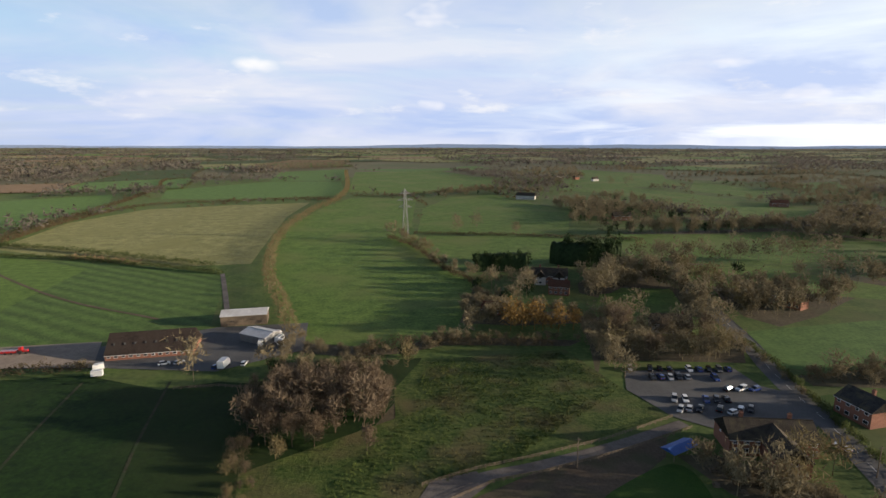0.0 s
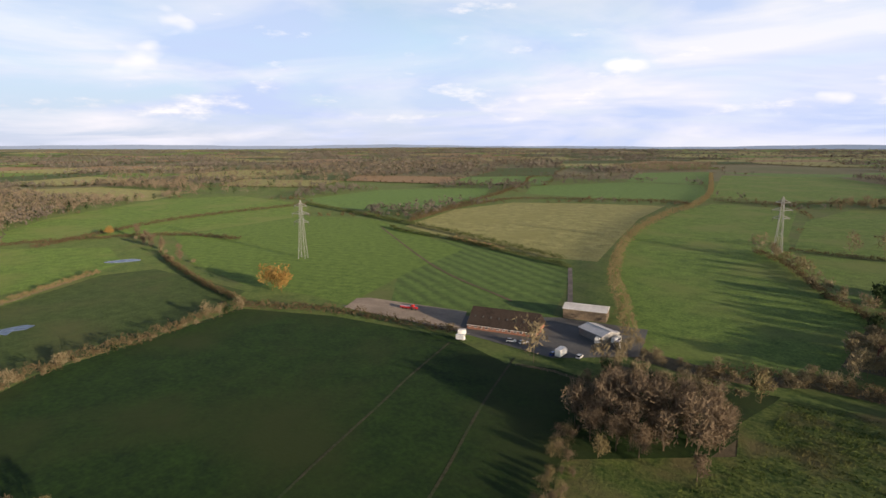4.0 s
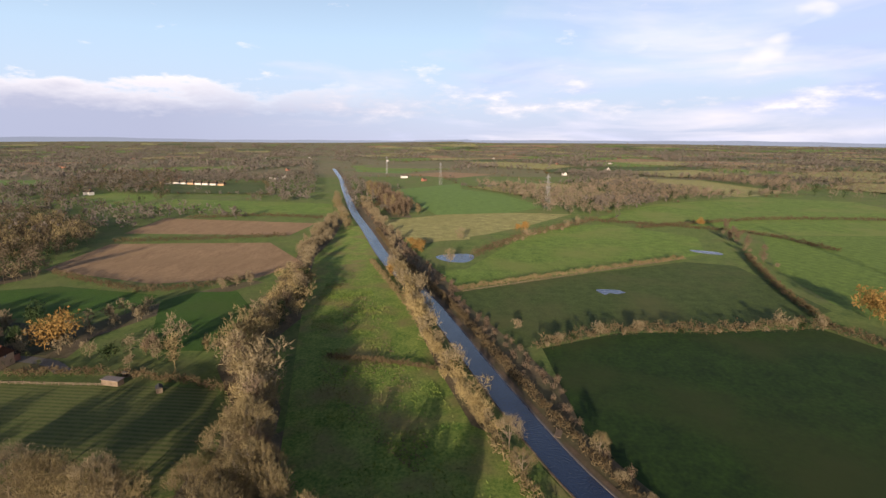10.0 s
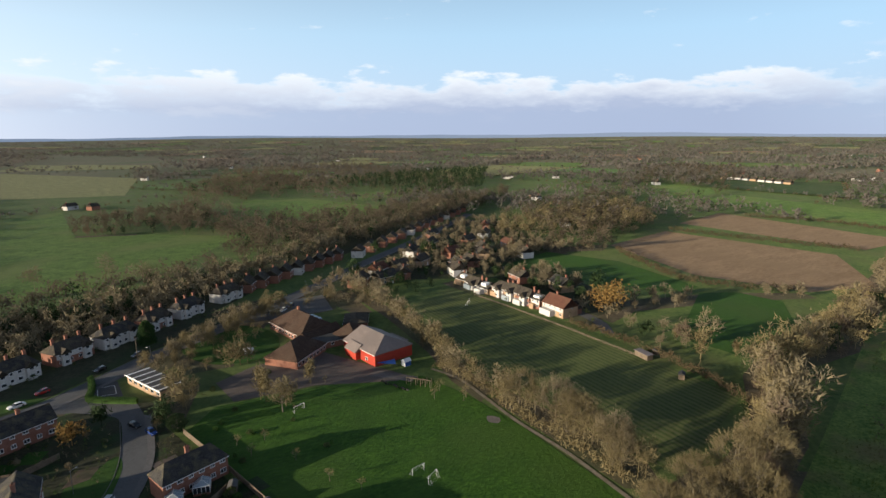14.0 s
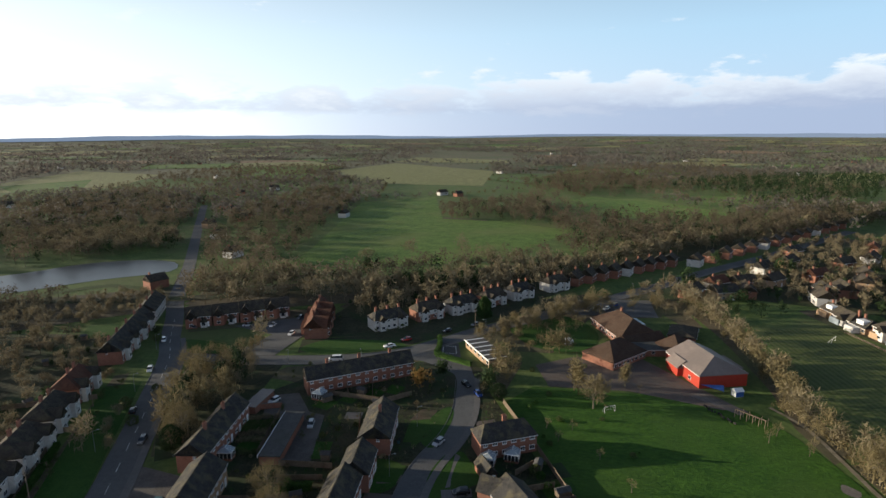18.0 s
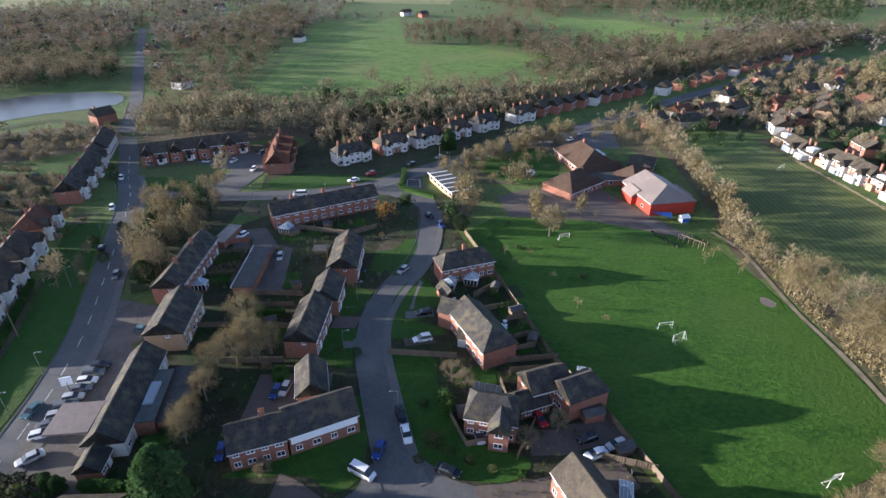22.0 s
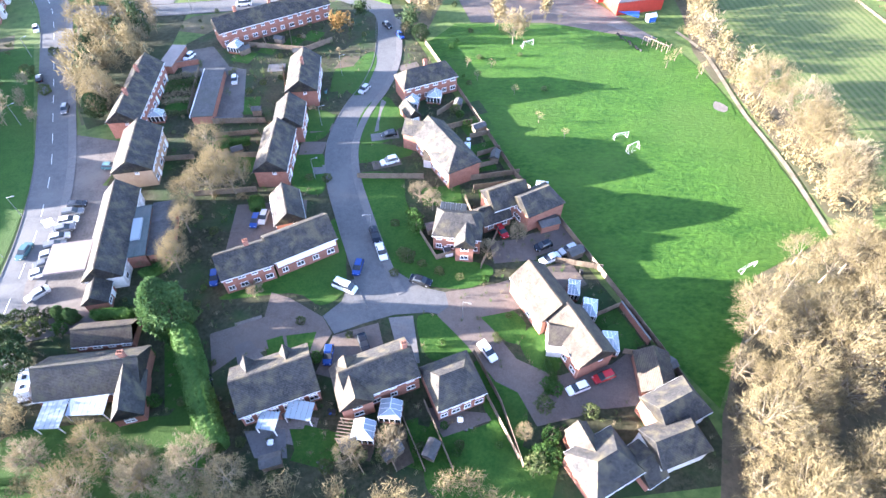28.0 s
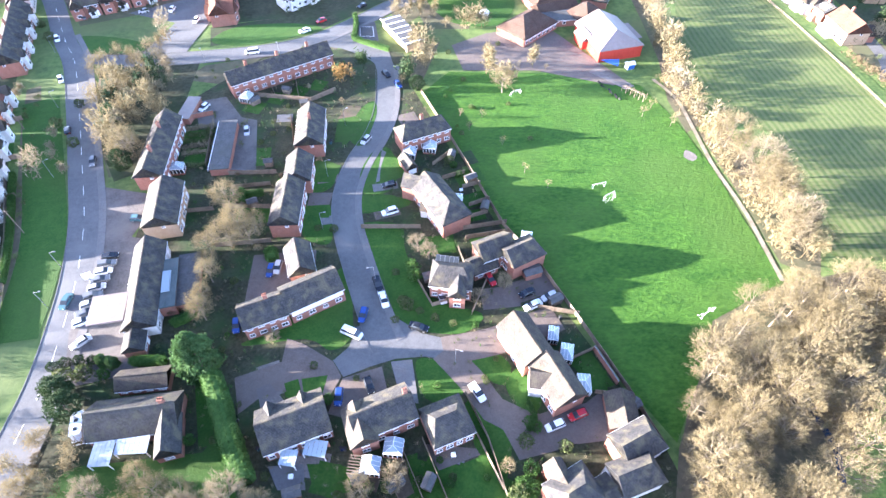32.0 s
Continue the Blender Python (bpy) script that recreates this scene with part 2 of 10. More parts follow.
GRASS = surface("meadow_grass", (0.040, 0.084, 0.013), (0.138, 0.218, 0.043), 0.7, 0.018, 0.95, 0.3, third=(0.132, 0.164, 0.045), patch_gain=0.8)
LAWN = surface("mown_lawn", (0.018, 0.062, 0.006), (0.042, 0.098, 0.012), 2.0, 0.03, 0.95, 0.3, third=(0.044, 0.076, 0.014), patch_gain=0.6)
PITCH = surface("playing_field_grass", (0.015, 0.056, 0.003), (0.050, 0.118, 0.010), 1.1, 0.03, 0.95, 0.5, third=(0.046, 0.094, 0.012), patch_gain=0.8, stretch=(20, 0.6))
# paddock grass with cloud shade and the wood's shadow put into its base colour
DARKGRASS = surface("shade_toned_grass", (0.0032, 0.0175, 0.0018), (0.0168, 0.0475, 0.0052), 0.6, 0.02, 0.95, 0.3, third=(0.0225, 0.0375, 0.0080), patch_gain=0.95)
ROUGH = surface("rough_pasture", (0.046, 0.108, 0.015), (0.185, 0.245, 0.056), 0.9, 0.06, 0.97, 0.35, third=(0.160, 0.136, 0.060), patch_gain=0.75)
PALEGRASS = surface("pale_pasture", (0.097, 0.109, 0.038), (0.292, 0.283, 0.119), 0.6, 0.02, 0.97, 0.15, third=(0.177, 0.177, 0.066), patch_gain=0.7)
WHEAT = surface("young_wheat", (0.050, 0.100, 0.024), (0.125, 0.215, 0.052), 0.7, 0.012, 0.95, 0.06, third=(0.088, 0.160, 0.040), patch_gain=0.7)
LITTER = surface("woodland_floor", (0.060, 0.050, 0.031), (0.126, 0.103, 0.066), 0.6, 0.03, 0.97, 0.2, third=(0.072, 0.082, 0.036), patch_gain=0.8)
# damp pasture grass, its colour lowered further to stand for cloud shade
MIDGRASS = surface("grazed_damp_shaded_grass", (0.019, 0.038, 0.008), (0.062, 0.098, 0.025), 1.0, 0.02, 0.95, 0.2, third=(0.068, 0.078, 0.028), patch_gain=0.8)
EARTH = surface("garden_earth", (0.018, 0.024, 0.010), (0.062, 0.060, 0.034), 1.3, 0.12, 0.97, 0.3, third=(0.024, 0.050, 0.014), patch_gain=0.9)
SOIL = surface("garden_ground", (0.022, 0.028, 0.012), (0.064, 0.062, 0.034), 0.7, 0.07, 0.97, 0.3, third=(0.030, 0.052, 0.016), patch_gain=0.9)
ROUGHDARK = surface("tussocky_field", (0.018, 0.048, 0.007), (0.105, 0.135, 0.032), 0.8, 0.06, 0.97, 0.5, third=(0.110, 0.092, 0.042), patch_gain=0.8)
BROWN = surface("stubble", (0.150, 0.100, 0.056), (0.255, 0.180, 0.108), 0.8, 0.03, 0.97, 0.3, third=(0.190, 0.132, 0.076), patch_gain=0.7, stretch=(60, 0.25))
ROWS = striped("rowed_field", (0.036, 0.062, 0.012), (0.080, 0.108, 0.026), (0.148, 0.142, 0.066), 3, 2.1, mixing=0.85)
ARENA = surface("arena_sand", (0.20, 0.165, 0.135), (0.31, 0.26, 0.215), 1.5, 0.06, 0.95, 0.05, third=(0.17, 0.14, 0.115), patch_gain=0.7)
RIDGED = striped("ridged_pasture", (0.040, 0.084, 0.013), (0.138, 0.218, 0.043), (0.040, 0.066, 0.018), 72, 7.5, mixing=0.5)
STRIPES = striped("striped_paddock", (0.038, 0.080, 0.015), (0.120, 0.196, 0.049), (0.022, 0.038, 0.012), 118, 9.0, mixing=0.9)
GROUND = surface("open_country", (0.090, 0.088, 0.048), (0.150, 0.140, 0.082), 0.25, 0.004, 0.97, third=(0.085, 0.110, 0.042), patch_gain=0.7)
NEARLAND = surface("hedge_bottom_ground", (0.042, 0.080, 0.018), (0.115, 0.160, 0.042), 0.5, 0.03, 0.97, 0.3, third=(0.100, 0.115, 0.042), patch_gain=0.8)


ASPHALT = surface("asphalt", (0.078, 0.079, 0.080), (0.118, 0.119, 0.120), 5.0, 0.08, 0.9, 0.02, third=(0.140, 0.139, 0.137), patch_gain=0.6)
PAVING = surface("pavement", (0.105, 0.10, 0.10), (0.155, 0.15, 0.145), 4.0, 0.15, 0.9, 0.02, third=(0.12, 0.115, 0.11), patch_gain=0.6)
BLOCK = surface("block_paving", (0.094, 0.076, 0.064), (0.140, 0.113, 0.095), 4.0, 0.12, 0.9, 0.03, third=(0.114, 0.096, 0.082), patch_gain=0.6)
WORN = surface("worn_forecourt_tarmac", (0.072, 0.066, 0.062), (0.122, 0.112, 0.104), 2.0, 0.12, 0.92, 0.02, third=(0.150, 0.135, 0.120), patch_gain=0.7)
GRAVEL = surface("gravel", (0.115, 0.100, 0.089), (0.196, 0.174, 0.157), 3.0, 0.12, 0.95, 0.04, third=(0.098, 0.085, 0.078), patch_gain=0.8)
SANDPATH = surface("pale_sandy_path", (0.15, 0.128, 0.092), (0.26, 0.225, 0.165), 2.0, 0.3, 0.95, 0.03, third=(0.12, 0.105, 0.07), patch_gain=0.7)
MUD = surface("trodden_mud", (0.075, 0.055, 0.038), (0.125, 0.095, 0.065), 1.2, 0.1, 0.95, 0.1, third=(0.06, 0.065, 0.03), patch_gain=0.7)
LINE = surface("road_paint", (0.55, 0.55, 0.53), (0.75, 0.75, 0.72), 6.0, 0.3, 0.8)
BRICK = surface("red_brick", (0.175, 0.078, 0.052), (0.285, 0.132, 0.090), 5.0, 0.3, 0.9, 0.02, third=(0.22, 0.115, 0.085), patch_gain=0.5)
TANBRICK = surface("buff_brick", (0.30, 0.20, 0.12), (0.42, 0.29, 0.18), 5.0, 0.3, 0.9, 0.02, third=(0.33, 0.23, 0.15), patch_gain=0.5)
RENDERED = surface("white_render", (0.44, 0.42, 0.39), (0.60, 0.58, 0.55), 2.0, 0.3, 0.85, 0.0, third=(0.40, 0.385, 0.36), patch_gain=0.5)


def coursed(m, rise=0.16, depth=0.4):
    """Darker lines between the courses of roof tiles, and a step in each."""
    n, l = m.node_tree.nodes, m.node_tree.links
    bsdf = n["Principled BSDF"]
    colour = bsdf.inputs["Base Color"].links[0].from_socket
    sp = n.new("ShaderNodeSeparateXYZ")
    l.new(n.new("ShaderNodeNewGeometry").outputs["Position"], sp.inputs[0])
    step = n.new("ShaderNodeMath")
    step.operation = "DIVIDE"
    step.inputs[1].default_value = rise
    l.new(sp.outputs["Z"], step.inputs[0])
    part_of = n.new("ShaderNodeMath")
    part_of.operation = "FRACT"
    l.new(step.outputs[0], part_of.inputs[0])
    tone = n.new("ShaderNodeMapRange")
    tone.inputs["To Min"].default_value, tone.inputs["To Max"].default_value = 1 - depth, 1 + depth * 0.5
    l.new(part_of.outputs[0], tone.inputs["Value"])
    hsv = n.new("ShaderNodeHueSaturation")
    l.new(tone.outputs[0], hsv.inputs["Value"])
    l.new(colour, hsv.inputs["Color"])
    l.new(hsv.outputs[0], bsdf.inputs["Base Color"])
    b = n.new("ShaderNodeBump")
    b.inputs["Strength"].default_value, b.inputs["Distance"].default_value = 0.6, 0.05
    l.new(part_of.outputs[0], b.inputs["Height"])
    l.new(b.outputs[0], bsdf.inputs["Normal"])
    bsdf.inputs["Specular IOR Level"].default_value = 0.08
    return m


SLATE = coursed(surface("dark_roof_tile", (0.028, 0.028, 0.029), (0.071, 0.068, 0.064), 2.6, 0.5, 0.8, 0.03, third=(0.105, 0.092, 0.062), patch_gain=0.85))
TILE = coursed(surface("brown_roof_tile", (0.042, 0.037, 0.032), (0.088, 0.075, 0.062), 2.6, 0.5, 0.85, 0.03, third=(0.096, 0.084, 0.058), patch_gain=0.85))
REDTILE = coursed(surface("red_roof_tile", (0.088, 0.042, 0.030), (0.150, 0.072, 0.050), 2.6, 0.25, 0.85, 0.03, third=(0.12, 0.075, 0.052), patch_gain=0.6))
GREYTILE = coursed(surface("weathered_grey_tile", (0.034, 0.033, 0.032), (0.074, 0.070, 0.064), 2.6, 0.6, 0.85, 0.03, third=(0.076, 0.072, 0.050), patch_gain=0.8))
SCHOOLROOF = coursed(surface("school_roof_tile", (0.052, 0.034, 0.025), (0.088, 0.058, 0.043), 2.6, 0.22, 0.8, 0.03, third=(0.080, 0.058, 0.045), patch_gain=0.7))
BARNROOF = surface("dark_barn_roof", (0.026, 0.019, 0.016), (0.050, 0.037, 0.030), 1.2, 0.15, 0.8, 0.02, third=(0.045, 0.036, 0.030), patch_gain=0.7)
METALROOF = surface("pale_metal_roof", (0.166, 0.137, 0.124), (0.227, 0.188, 0.169), 1.0, 0.1, 0.5, 0.0, third=(0.159, 0.135, 0.124), patch_gain=0.6)
REDMETAL = surface("red_cladding", (0.310, 0.036, 0.022), (0.390, 0.050, 0.030), 1.5, 0.2, 0.55)
WHITE = surface("white_paint", (0.70, 0.70, 0.69), (0.82, 0.82, 0.81), 3.0, 0.4, 0.5)
BLUEPAINT = surface("blue_paint", (0.03, 0.09, 0.30), (0.05, 0.13, 0.40), 3.0, 0.4, 0.5)
WOOD = surface("weathered_timber", (0.108, 0.083, 0.058), (0.202, 0.158, 0.115), 4.0, 0.3, 0.9, 0.02, vary=0.15)
FELT = surface("roofing_felt", (0.050, 0.050, 0.052), (0.095, 0.094, 0.092), 2.0, 0.2, 0.9, third=(0.070, 0.070, 0.060), patch_gain=0.6)
WHITEROOF = surface("white_sheet_roof", (0.46, 0.46, 0.47), (0.62, 0.62, 0.62), 1.0, 0.15, 0.5, third=(0.38, 0.37, 0.36), patch_gain=0.6)
SHEETROOF = surface("green_grey_sheet_roof", (0.045, 0.060, 0.060), (0.080, 0.100, 0.098), 1.5, 0.2, 0.6, third=(0.10, 0.10, 0.09), patch_gain=0.6, stretch=(7, 4))
STEEL = surface("galvanised_steel", (0.210, 0.216, 0.222), (0.288, 0.294, 0.300), 2.0, 0.4, 0.45, metal=0.6)
PYLONGREY = surface("dull_grey_steel", (0.21, 0.215, 0.22), (0.32, 0.325, 0.33), 2.0, 0.4, 0.6, metal=0.2)
RUBBER = surface("tyre_rubber", (0.02, 0.02, 0.02), (0.035, 0.035, 0.035), 8.0, 1.0, 0.9)


def thin(m, share):
    """Lets light through, as twigs and leaves do."""
    n, l = m.node_tree.nodes, m.node_tree.links
    bsdf, out = n["Principled BSDF"], n["Material Output"]
    tr = n.new("ShaderNodeBsdfTranslucent")
    l.new(bsdf.inputs["Base Color"].links[0].from_socket, tr.inputs["Color"])
    mx = n.new("ShaderNodeMixShader")
    mx.inputs[0].default_value = share
    l.new(bsdf.outputs[0], mx.inputs[1])
    l.new(tr.outputs[0], mx.inputs[2])
    l.new(mx.outputs[0], out.inputs["Surface"])
    return m


PALEBARK = surface("pale_bark", (0.12, 0.10, 0.07), (0.21, 0.18, 0.13), 4.0, 0.4, 0.95, 0.05)
BARK = surface("bark", (0.09, 0.072, 0.052), (0.17, 0.14, 0.10), 4.0, 0.4, 0.95, 0.05)
TWIG = thin(surface("bare_twigs", (0.142, 0.118, 0.070), (0.240, 0.200, 0.124), 0.5, 0.1, 0.95, vary=0.16), 0.22)
TWIGRED = thin(surface("reddish_twigs", (0.112, 0.084, 0.056), (0.190, 0.145, 0.100), 1.5, 0.1, 0.95, vary=0.14), 0.35)
HEDGETWIG = thin(surface("hedge_twigs", (0.084, 0.064, 0.034), (0.150, 0.116, 0.064), 0.6, 0.08, 0.95, vary=0.2), 0.3)
TWIGPALE = thin(surface("pale_twigs", (0.137, 0.111, 0.055), (0.228, 0.187, 0.097), 0.5, 0.1, 0.95, vary=0.16), 0.22)
# yellowish pale twigs, brightened so that frontal sunlight is in their colour
SUNTWIG = thin(surface("yellow_sunlit_twigs", (0.215, 0.168, 0.076), (0.345, 0.278, 0.136), 0.5, 0.1, 0.95, vary=0.18), 0.22)
GOLD = thin(surface("golden_leaves", (0.21, 0.125, 0.036), (0.34, 0.215, 0.072), 1.5, 0.1, 0.95, vary=0.25), 0.25)
LEAF = thin(surface("evergreen_leaves", (0.014, 0.028, 0.009), (0.036, 0.064, 0.019), 0.5, 0.1, 0.85, vary=0.2), 0.15)
HEDGEGREEN = thin(surface("clipped_hedge_leaves", (0.030, 0.076, 0.013), (0.072, 0.138, 0.028), 1.5, 0.2, 0.85, vary=0.35), 0.25)
CONIFER = thin(surface("cypress_leaves", (0.030, 0.070, 0.020), (0.082, 0.140, 0.042), 0.8, 0.1, 0.85, vary=0.35), 0.25)
SHRUB = thin(surface("shrub_leaves", (0.050, 0.075, 0.022), (0.105, 0.120, 0.045), 1.5, 0.2, 0.9, vary=0.35), 0.3)
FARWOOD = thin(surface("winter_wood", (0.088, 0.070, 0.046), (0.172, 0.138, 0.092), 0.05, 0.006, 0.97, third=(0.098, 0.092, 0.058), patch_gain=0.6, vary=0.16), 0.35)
# winter wood made greyer and paler: distance haze put into the base colour
GREYWOOD = thin(surface("hazed_winter_wood", (0.112, 0.098, 0.082), (0.182, 0.160, 0.136), 0.03, 0.004, 0.97, third=(0.104, 0.102, 0.080), patch_gain=0.7, vary=0.16), 0.35)

# winter wood brightened to tan: frontal sunlight put into the twig colour
TANWOOD = thin(surface("sunlit_tone_winter_wood", (0.140, 0.112, 0.078), (0.250, 0.202, 0.146), 0.05, 0.006, 0.97, third=(0.150, 0.136, 0.092), patch_gain=0.6, vary=0.16), 0.25)


def glassy(name, colour, rough=0.05):
    m = bpy.data.materials.new(name)
    m.use_nodes = True
    b = m.node_tree.nodes["Principled BSDF"]
    b.inputs["Base Color"].default_value = (*colour, 1)
    b.inputs["Roughness"].default_value = rough
    b.inputs["Specular IOR Level"].default_value = 0.45
    return m


def water(name, colour, ripple):
    m = glassy(name, colour, 0.2)
    n, l = m.node_tree.nodes, m.node_tree.links
    t = n.new("ShaderNodeTexNoise")
    t.inputs["Scale"].default_value, t.inputs["Detail"].default_value = 1.2, 3
    l.new(n.new("ShaderNodeNewGeometry").outputs["Position"], t.inputs["Vector"])
    b = n.new("ShaderNodeBump")
    b.inputs["Strength"].default_value, b.inputs["Distance"].default_value = ripple, 0.15
    l.new(t.outputs["Fac"], b.inputs["Height"])
    l.new(b.outputs[0], n["Principled BSDF"].inputs["Normal"])
    return m


PANE = glassy("window_glass", (0.03, 0.035, 0.04))
CONGLASS = glassy("pale_roof_glazing", (0.27, 0.31, 0.34), 0.18)
WATER = water("canal_water", (0.010, 0.024, 0.060), 0.8)
LAKE = surface("lake_water", (0.020, 0.024, 0.028), (0.030, 0.034, 0.040), 0.3, 0.03, 0.28)
PAINT = {}
for _n, _c in (("white", (0.75, 0.75, 0.74)), ("black", (0.012, 0.013, 0.015)), ("silver", (0.42, 0.43, 0.44)), ("blue", (0.025, 0.055, 0.21)), ("red", (0.36, 0.022, 0.025)), ("grey", (0.12, 0.125, 0.13)), ("teal", (0.06, 0.12, 0.13))):
    PAINT[_n] = glassy(_n + "_car_paint", _c, 0.22)
    PAINT[_n].node_tree.nodes["Principled BSDF"].inputs["Coat Weight"].default_value = 0.5


# ---- building blocks ----
def mesh_of(name, verts, faces, material):
    me = bpy.data.meshes.new(name)
    me.from_pydata(verts, [], faces)
    me.materials.append(material)
    return me


def part(name, bm, material, parent, label="", m=None):
    """Links a bmesh or a mesh as one part under a thing or a part."""
    if isinstance(bm, bmesh.types.BMesh):
        me = bpy.data.meshes.new(name)
        bm.to_mesh(me)
        bm.free()
        me.materials.append(material)
    else:
        me = bm
    ob = new(name, me)
    ob.parent = parent
    if m is not None:
        ob.matrix_basis = m
    if label:
        ob["label"] = label
    return ob


def thing(name, label, category, m, group="", kind=""):
    ob = new(name)
    ob.empty_display_size = 0.5
    ob.matrix_basis = m
    return tagged(ob, label, category, group, kind)


def box(bm, x0, y0, z0, x1, y1, z1, taper=0.0):
    """Adds a box; taper draws its top in on all sides."""
    t = taper
    v = [bm.verts.new(p) for p in ((x0, y0, z0), (x1, y0, z0), (x1, y1, z0), (x0, y1, z0), (x0 + t, y0 + t, z1), (x1 - t, y0 + t, z1), (x1 - t, y1 - t, z1), (x0 + t, y1 - t, z1))]
    for f in ((3, 2, 1, 0), (4, 5, 6, 7), (0, 1, 5, 4), (1, 2, 6, 5), (2, 3, 7, 6), (3, 0, 4, 7)):
        bm.faces.new([v[i] for i in f])
    return v


def boxes(*rows):
    bm = bmesh.new()
    for r in rows:
        box(bm, *r)
    return bm


def solid(bm, verts, faces):
    v = [bm.verts.new(p) for p in verts]
    for f in faces:
        bm.faces.new([v[i] for i in f])


def smooth_line(points, step=4.0, closed=False):
    """A smooth curve through points of the plan."""
    p = [np.array(q[:2], float) for q in points]
    p = [p[-1]] + p + [p[0], p[1]] if closed else [2 * p[0] - p[1]] + p + [2 * p[-1] - p[-2]]
    out = []
    for a, b, c, d in zip(p, p[1:], p[2:], p[3:]):
        n = max(1, int(np.linalg.norm(c - b) / step))
        for i in range(n):
            t = i / n
            out.append(0.5 * (2 * b + (c - a) * t + (2 * a - 5 * b + 4 * c - d) * t * t + (3 * b - a - 3 * c + d) * t ** 3))
    if not closed:
        out.append(p[-2])
    return out


def far_height(x, y):
    """The land's height: level near by, gently rising to the skyline."""
    r = math.hypot(x, y)
    if r < 1500:
        return 0.0
    t = (r - 1500) / 3500
    a = math.atan2(y, x)
    top = 62 - 60 * max(0.0, math.sin(a)) ** 0.7 + 8 * math.sin(3.1 * a + 1.0) + 5 * math.sin(9.3 * a)
    roll = 9 * math.sin(r / 330 + 2.5 * math.sin(2.0 * a)) * math.sin(5 * a + r / 900)
    return max(0.0, top * t ** 3 * (1.25 - 0.25 * t) + 0.5 * roll * min(1, 3 * t) * (1 - 0.5 * t))


FIELDS = []
HARD = []
FOOTPRINTS = []


def open_ground(x, y):
    """Whether a place lies in an open field, where no wood stands."""
    return any(b[0] < x < b[1] and b[2] < y < b[3] and inside(f, x, y) for f, b in FIELDS)


def sheet(name, points, z, material, label, category, closed_curve=0.0):
    """A level piece of ground with a drawn outline."""
    pts = smooth_line(points, closed_curve, True) if closed_curve else points
    if category in ("driveway", "road", "parking", "forecourt", "playground", "lawn", "patio"):
        HARD.append(list(points))
    if category == "field":
        cx, cy = sum(p[0] for p in points) / len(points), sum(p[1] for p in points) / len(points)
        if math.hypot(cx, cy) > 200:
            points = [(x + (x - cx) / math.hypot(x - cx, y - cy) * 5, y + (y - cy) / math.hypot(x - cx, y - cy) * 5) for x, y in points]
            pts = points
        xs, ys = [p[0] for p in points], [p[1] for p in points]
        FIELDS.append((list(points), (min(xs), max(xs), min(ys), max(ys))))
    bm = bmesh.new()
    f = bm.faces.new([bm.verts.new((p[0], p[1], z)) for p in pts])
    f.normal_update()
    if f.normal.z < 0:
        f.normal_flip()
    bmesh.ops.triangulate(bm, faces=bm.faces[:])
    me = bpy.data.meshes.new(name)
    bm.to_mesh(me)
    bm.free()
    me.materials.append(material)
    return tagged(new(name, me), label, category, kind="structure")


def ribbon_mesh(name, points, left, right, z, material, step=4.0, drop=0.0):
    """A strip along a line, from left to right of it; drop gives it edges that reach down."""
    line = smooth_line(points, step)
    verts, faces = [], []
    for i, p in enumerate(line):
        d = line[min(i + 1, len(line) - 1)] - line[max(i - 1, 0)]
        d = d / (np.linalg.norm(d) + 1e-9)
        s = np.array((-d[1], d[0]))
        a, b = p + s * left, p + s * right
        verts += [(a[0], a[1], z), (b[0], b[1], z), (a[0], a[1], z - drop), (b[0], b[1], z - drop)]
    for i in range(len(line) - 1):
        k = 4 * i
        faces.append((k, k + 1, k + 5, k + 4))
        if drop:
            faces += [(k + 2, k, k + 4, k + 6), (k + 1, k + 3, k + 7, k + 5)]
    me = mesh_of(name, verts, faces, material)
    return me


def ribbon(name, points, left, right, z, material, label, category, step=4.0, drop=0.0):
    return tagged(new(name, ribbon_mesh(name, points, left, right, z, material, step, drop)), label, category, kind="structure")


def sprays(rng, centres, each, length, width, lift=0.3, outward=None, spread=0.8):
    """Thin blades in tufts round the centres: vertices and faces."""
    c = np.repeat(np.asarray(centres, float), each, axis=0)
    n = len(c)
    d = rng.normal(size=(n, 3)) * spread
    d[:, 2] += lift
    if outward is not None:
        d += np.repeat(outward, each, axis=0)
    d /= np.linalg.norm(d, axis=1)[:, None] + 1e-9
    side = np.cross(d, rng.normal(size=(n, 3)))
    side /= np.linalg.norm(side, axis=1)[:, None] + 1e-9
    ln = length * rng.uniform(0.5, 1.25, n)[:, None]
    wd = width * rng.uniform(0.6, 1.3, n)[:, None]
    base = c + rng.normal(size=(n, 3)) * length * 0.22
    v = np.empty((n * 3, 3))
    v[0::3], v[1::3], v[2::3] = base - side * wd / 2, base + side * wd / 2, base + d * ln
    return v, np.arange(n * 3).reshape(n, 3)


def np_mesh(name, verts, faces, material):
    me = bpy.data.meshes.new(name)
    nv, nf = len(verts), len(faces)
    me.vertices.add(nv)
    me.vertices.foreach_set("co", np.asarray(verts, np.float32).ravel())
    me.loops.add(nf * 3)
    me.loops.foreach_set("vertex_index", np.asarray(faces, np.int32).ravel())
    me.polygons.add(nf)
    me.polygons.foreach_set("loop_start", np.arange(0, nf * 3, 3, dtype=np.int32))
    me.update(calc_edges=True)
    me.materials.append(material)
    return me


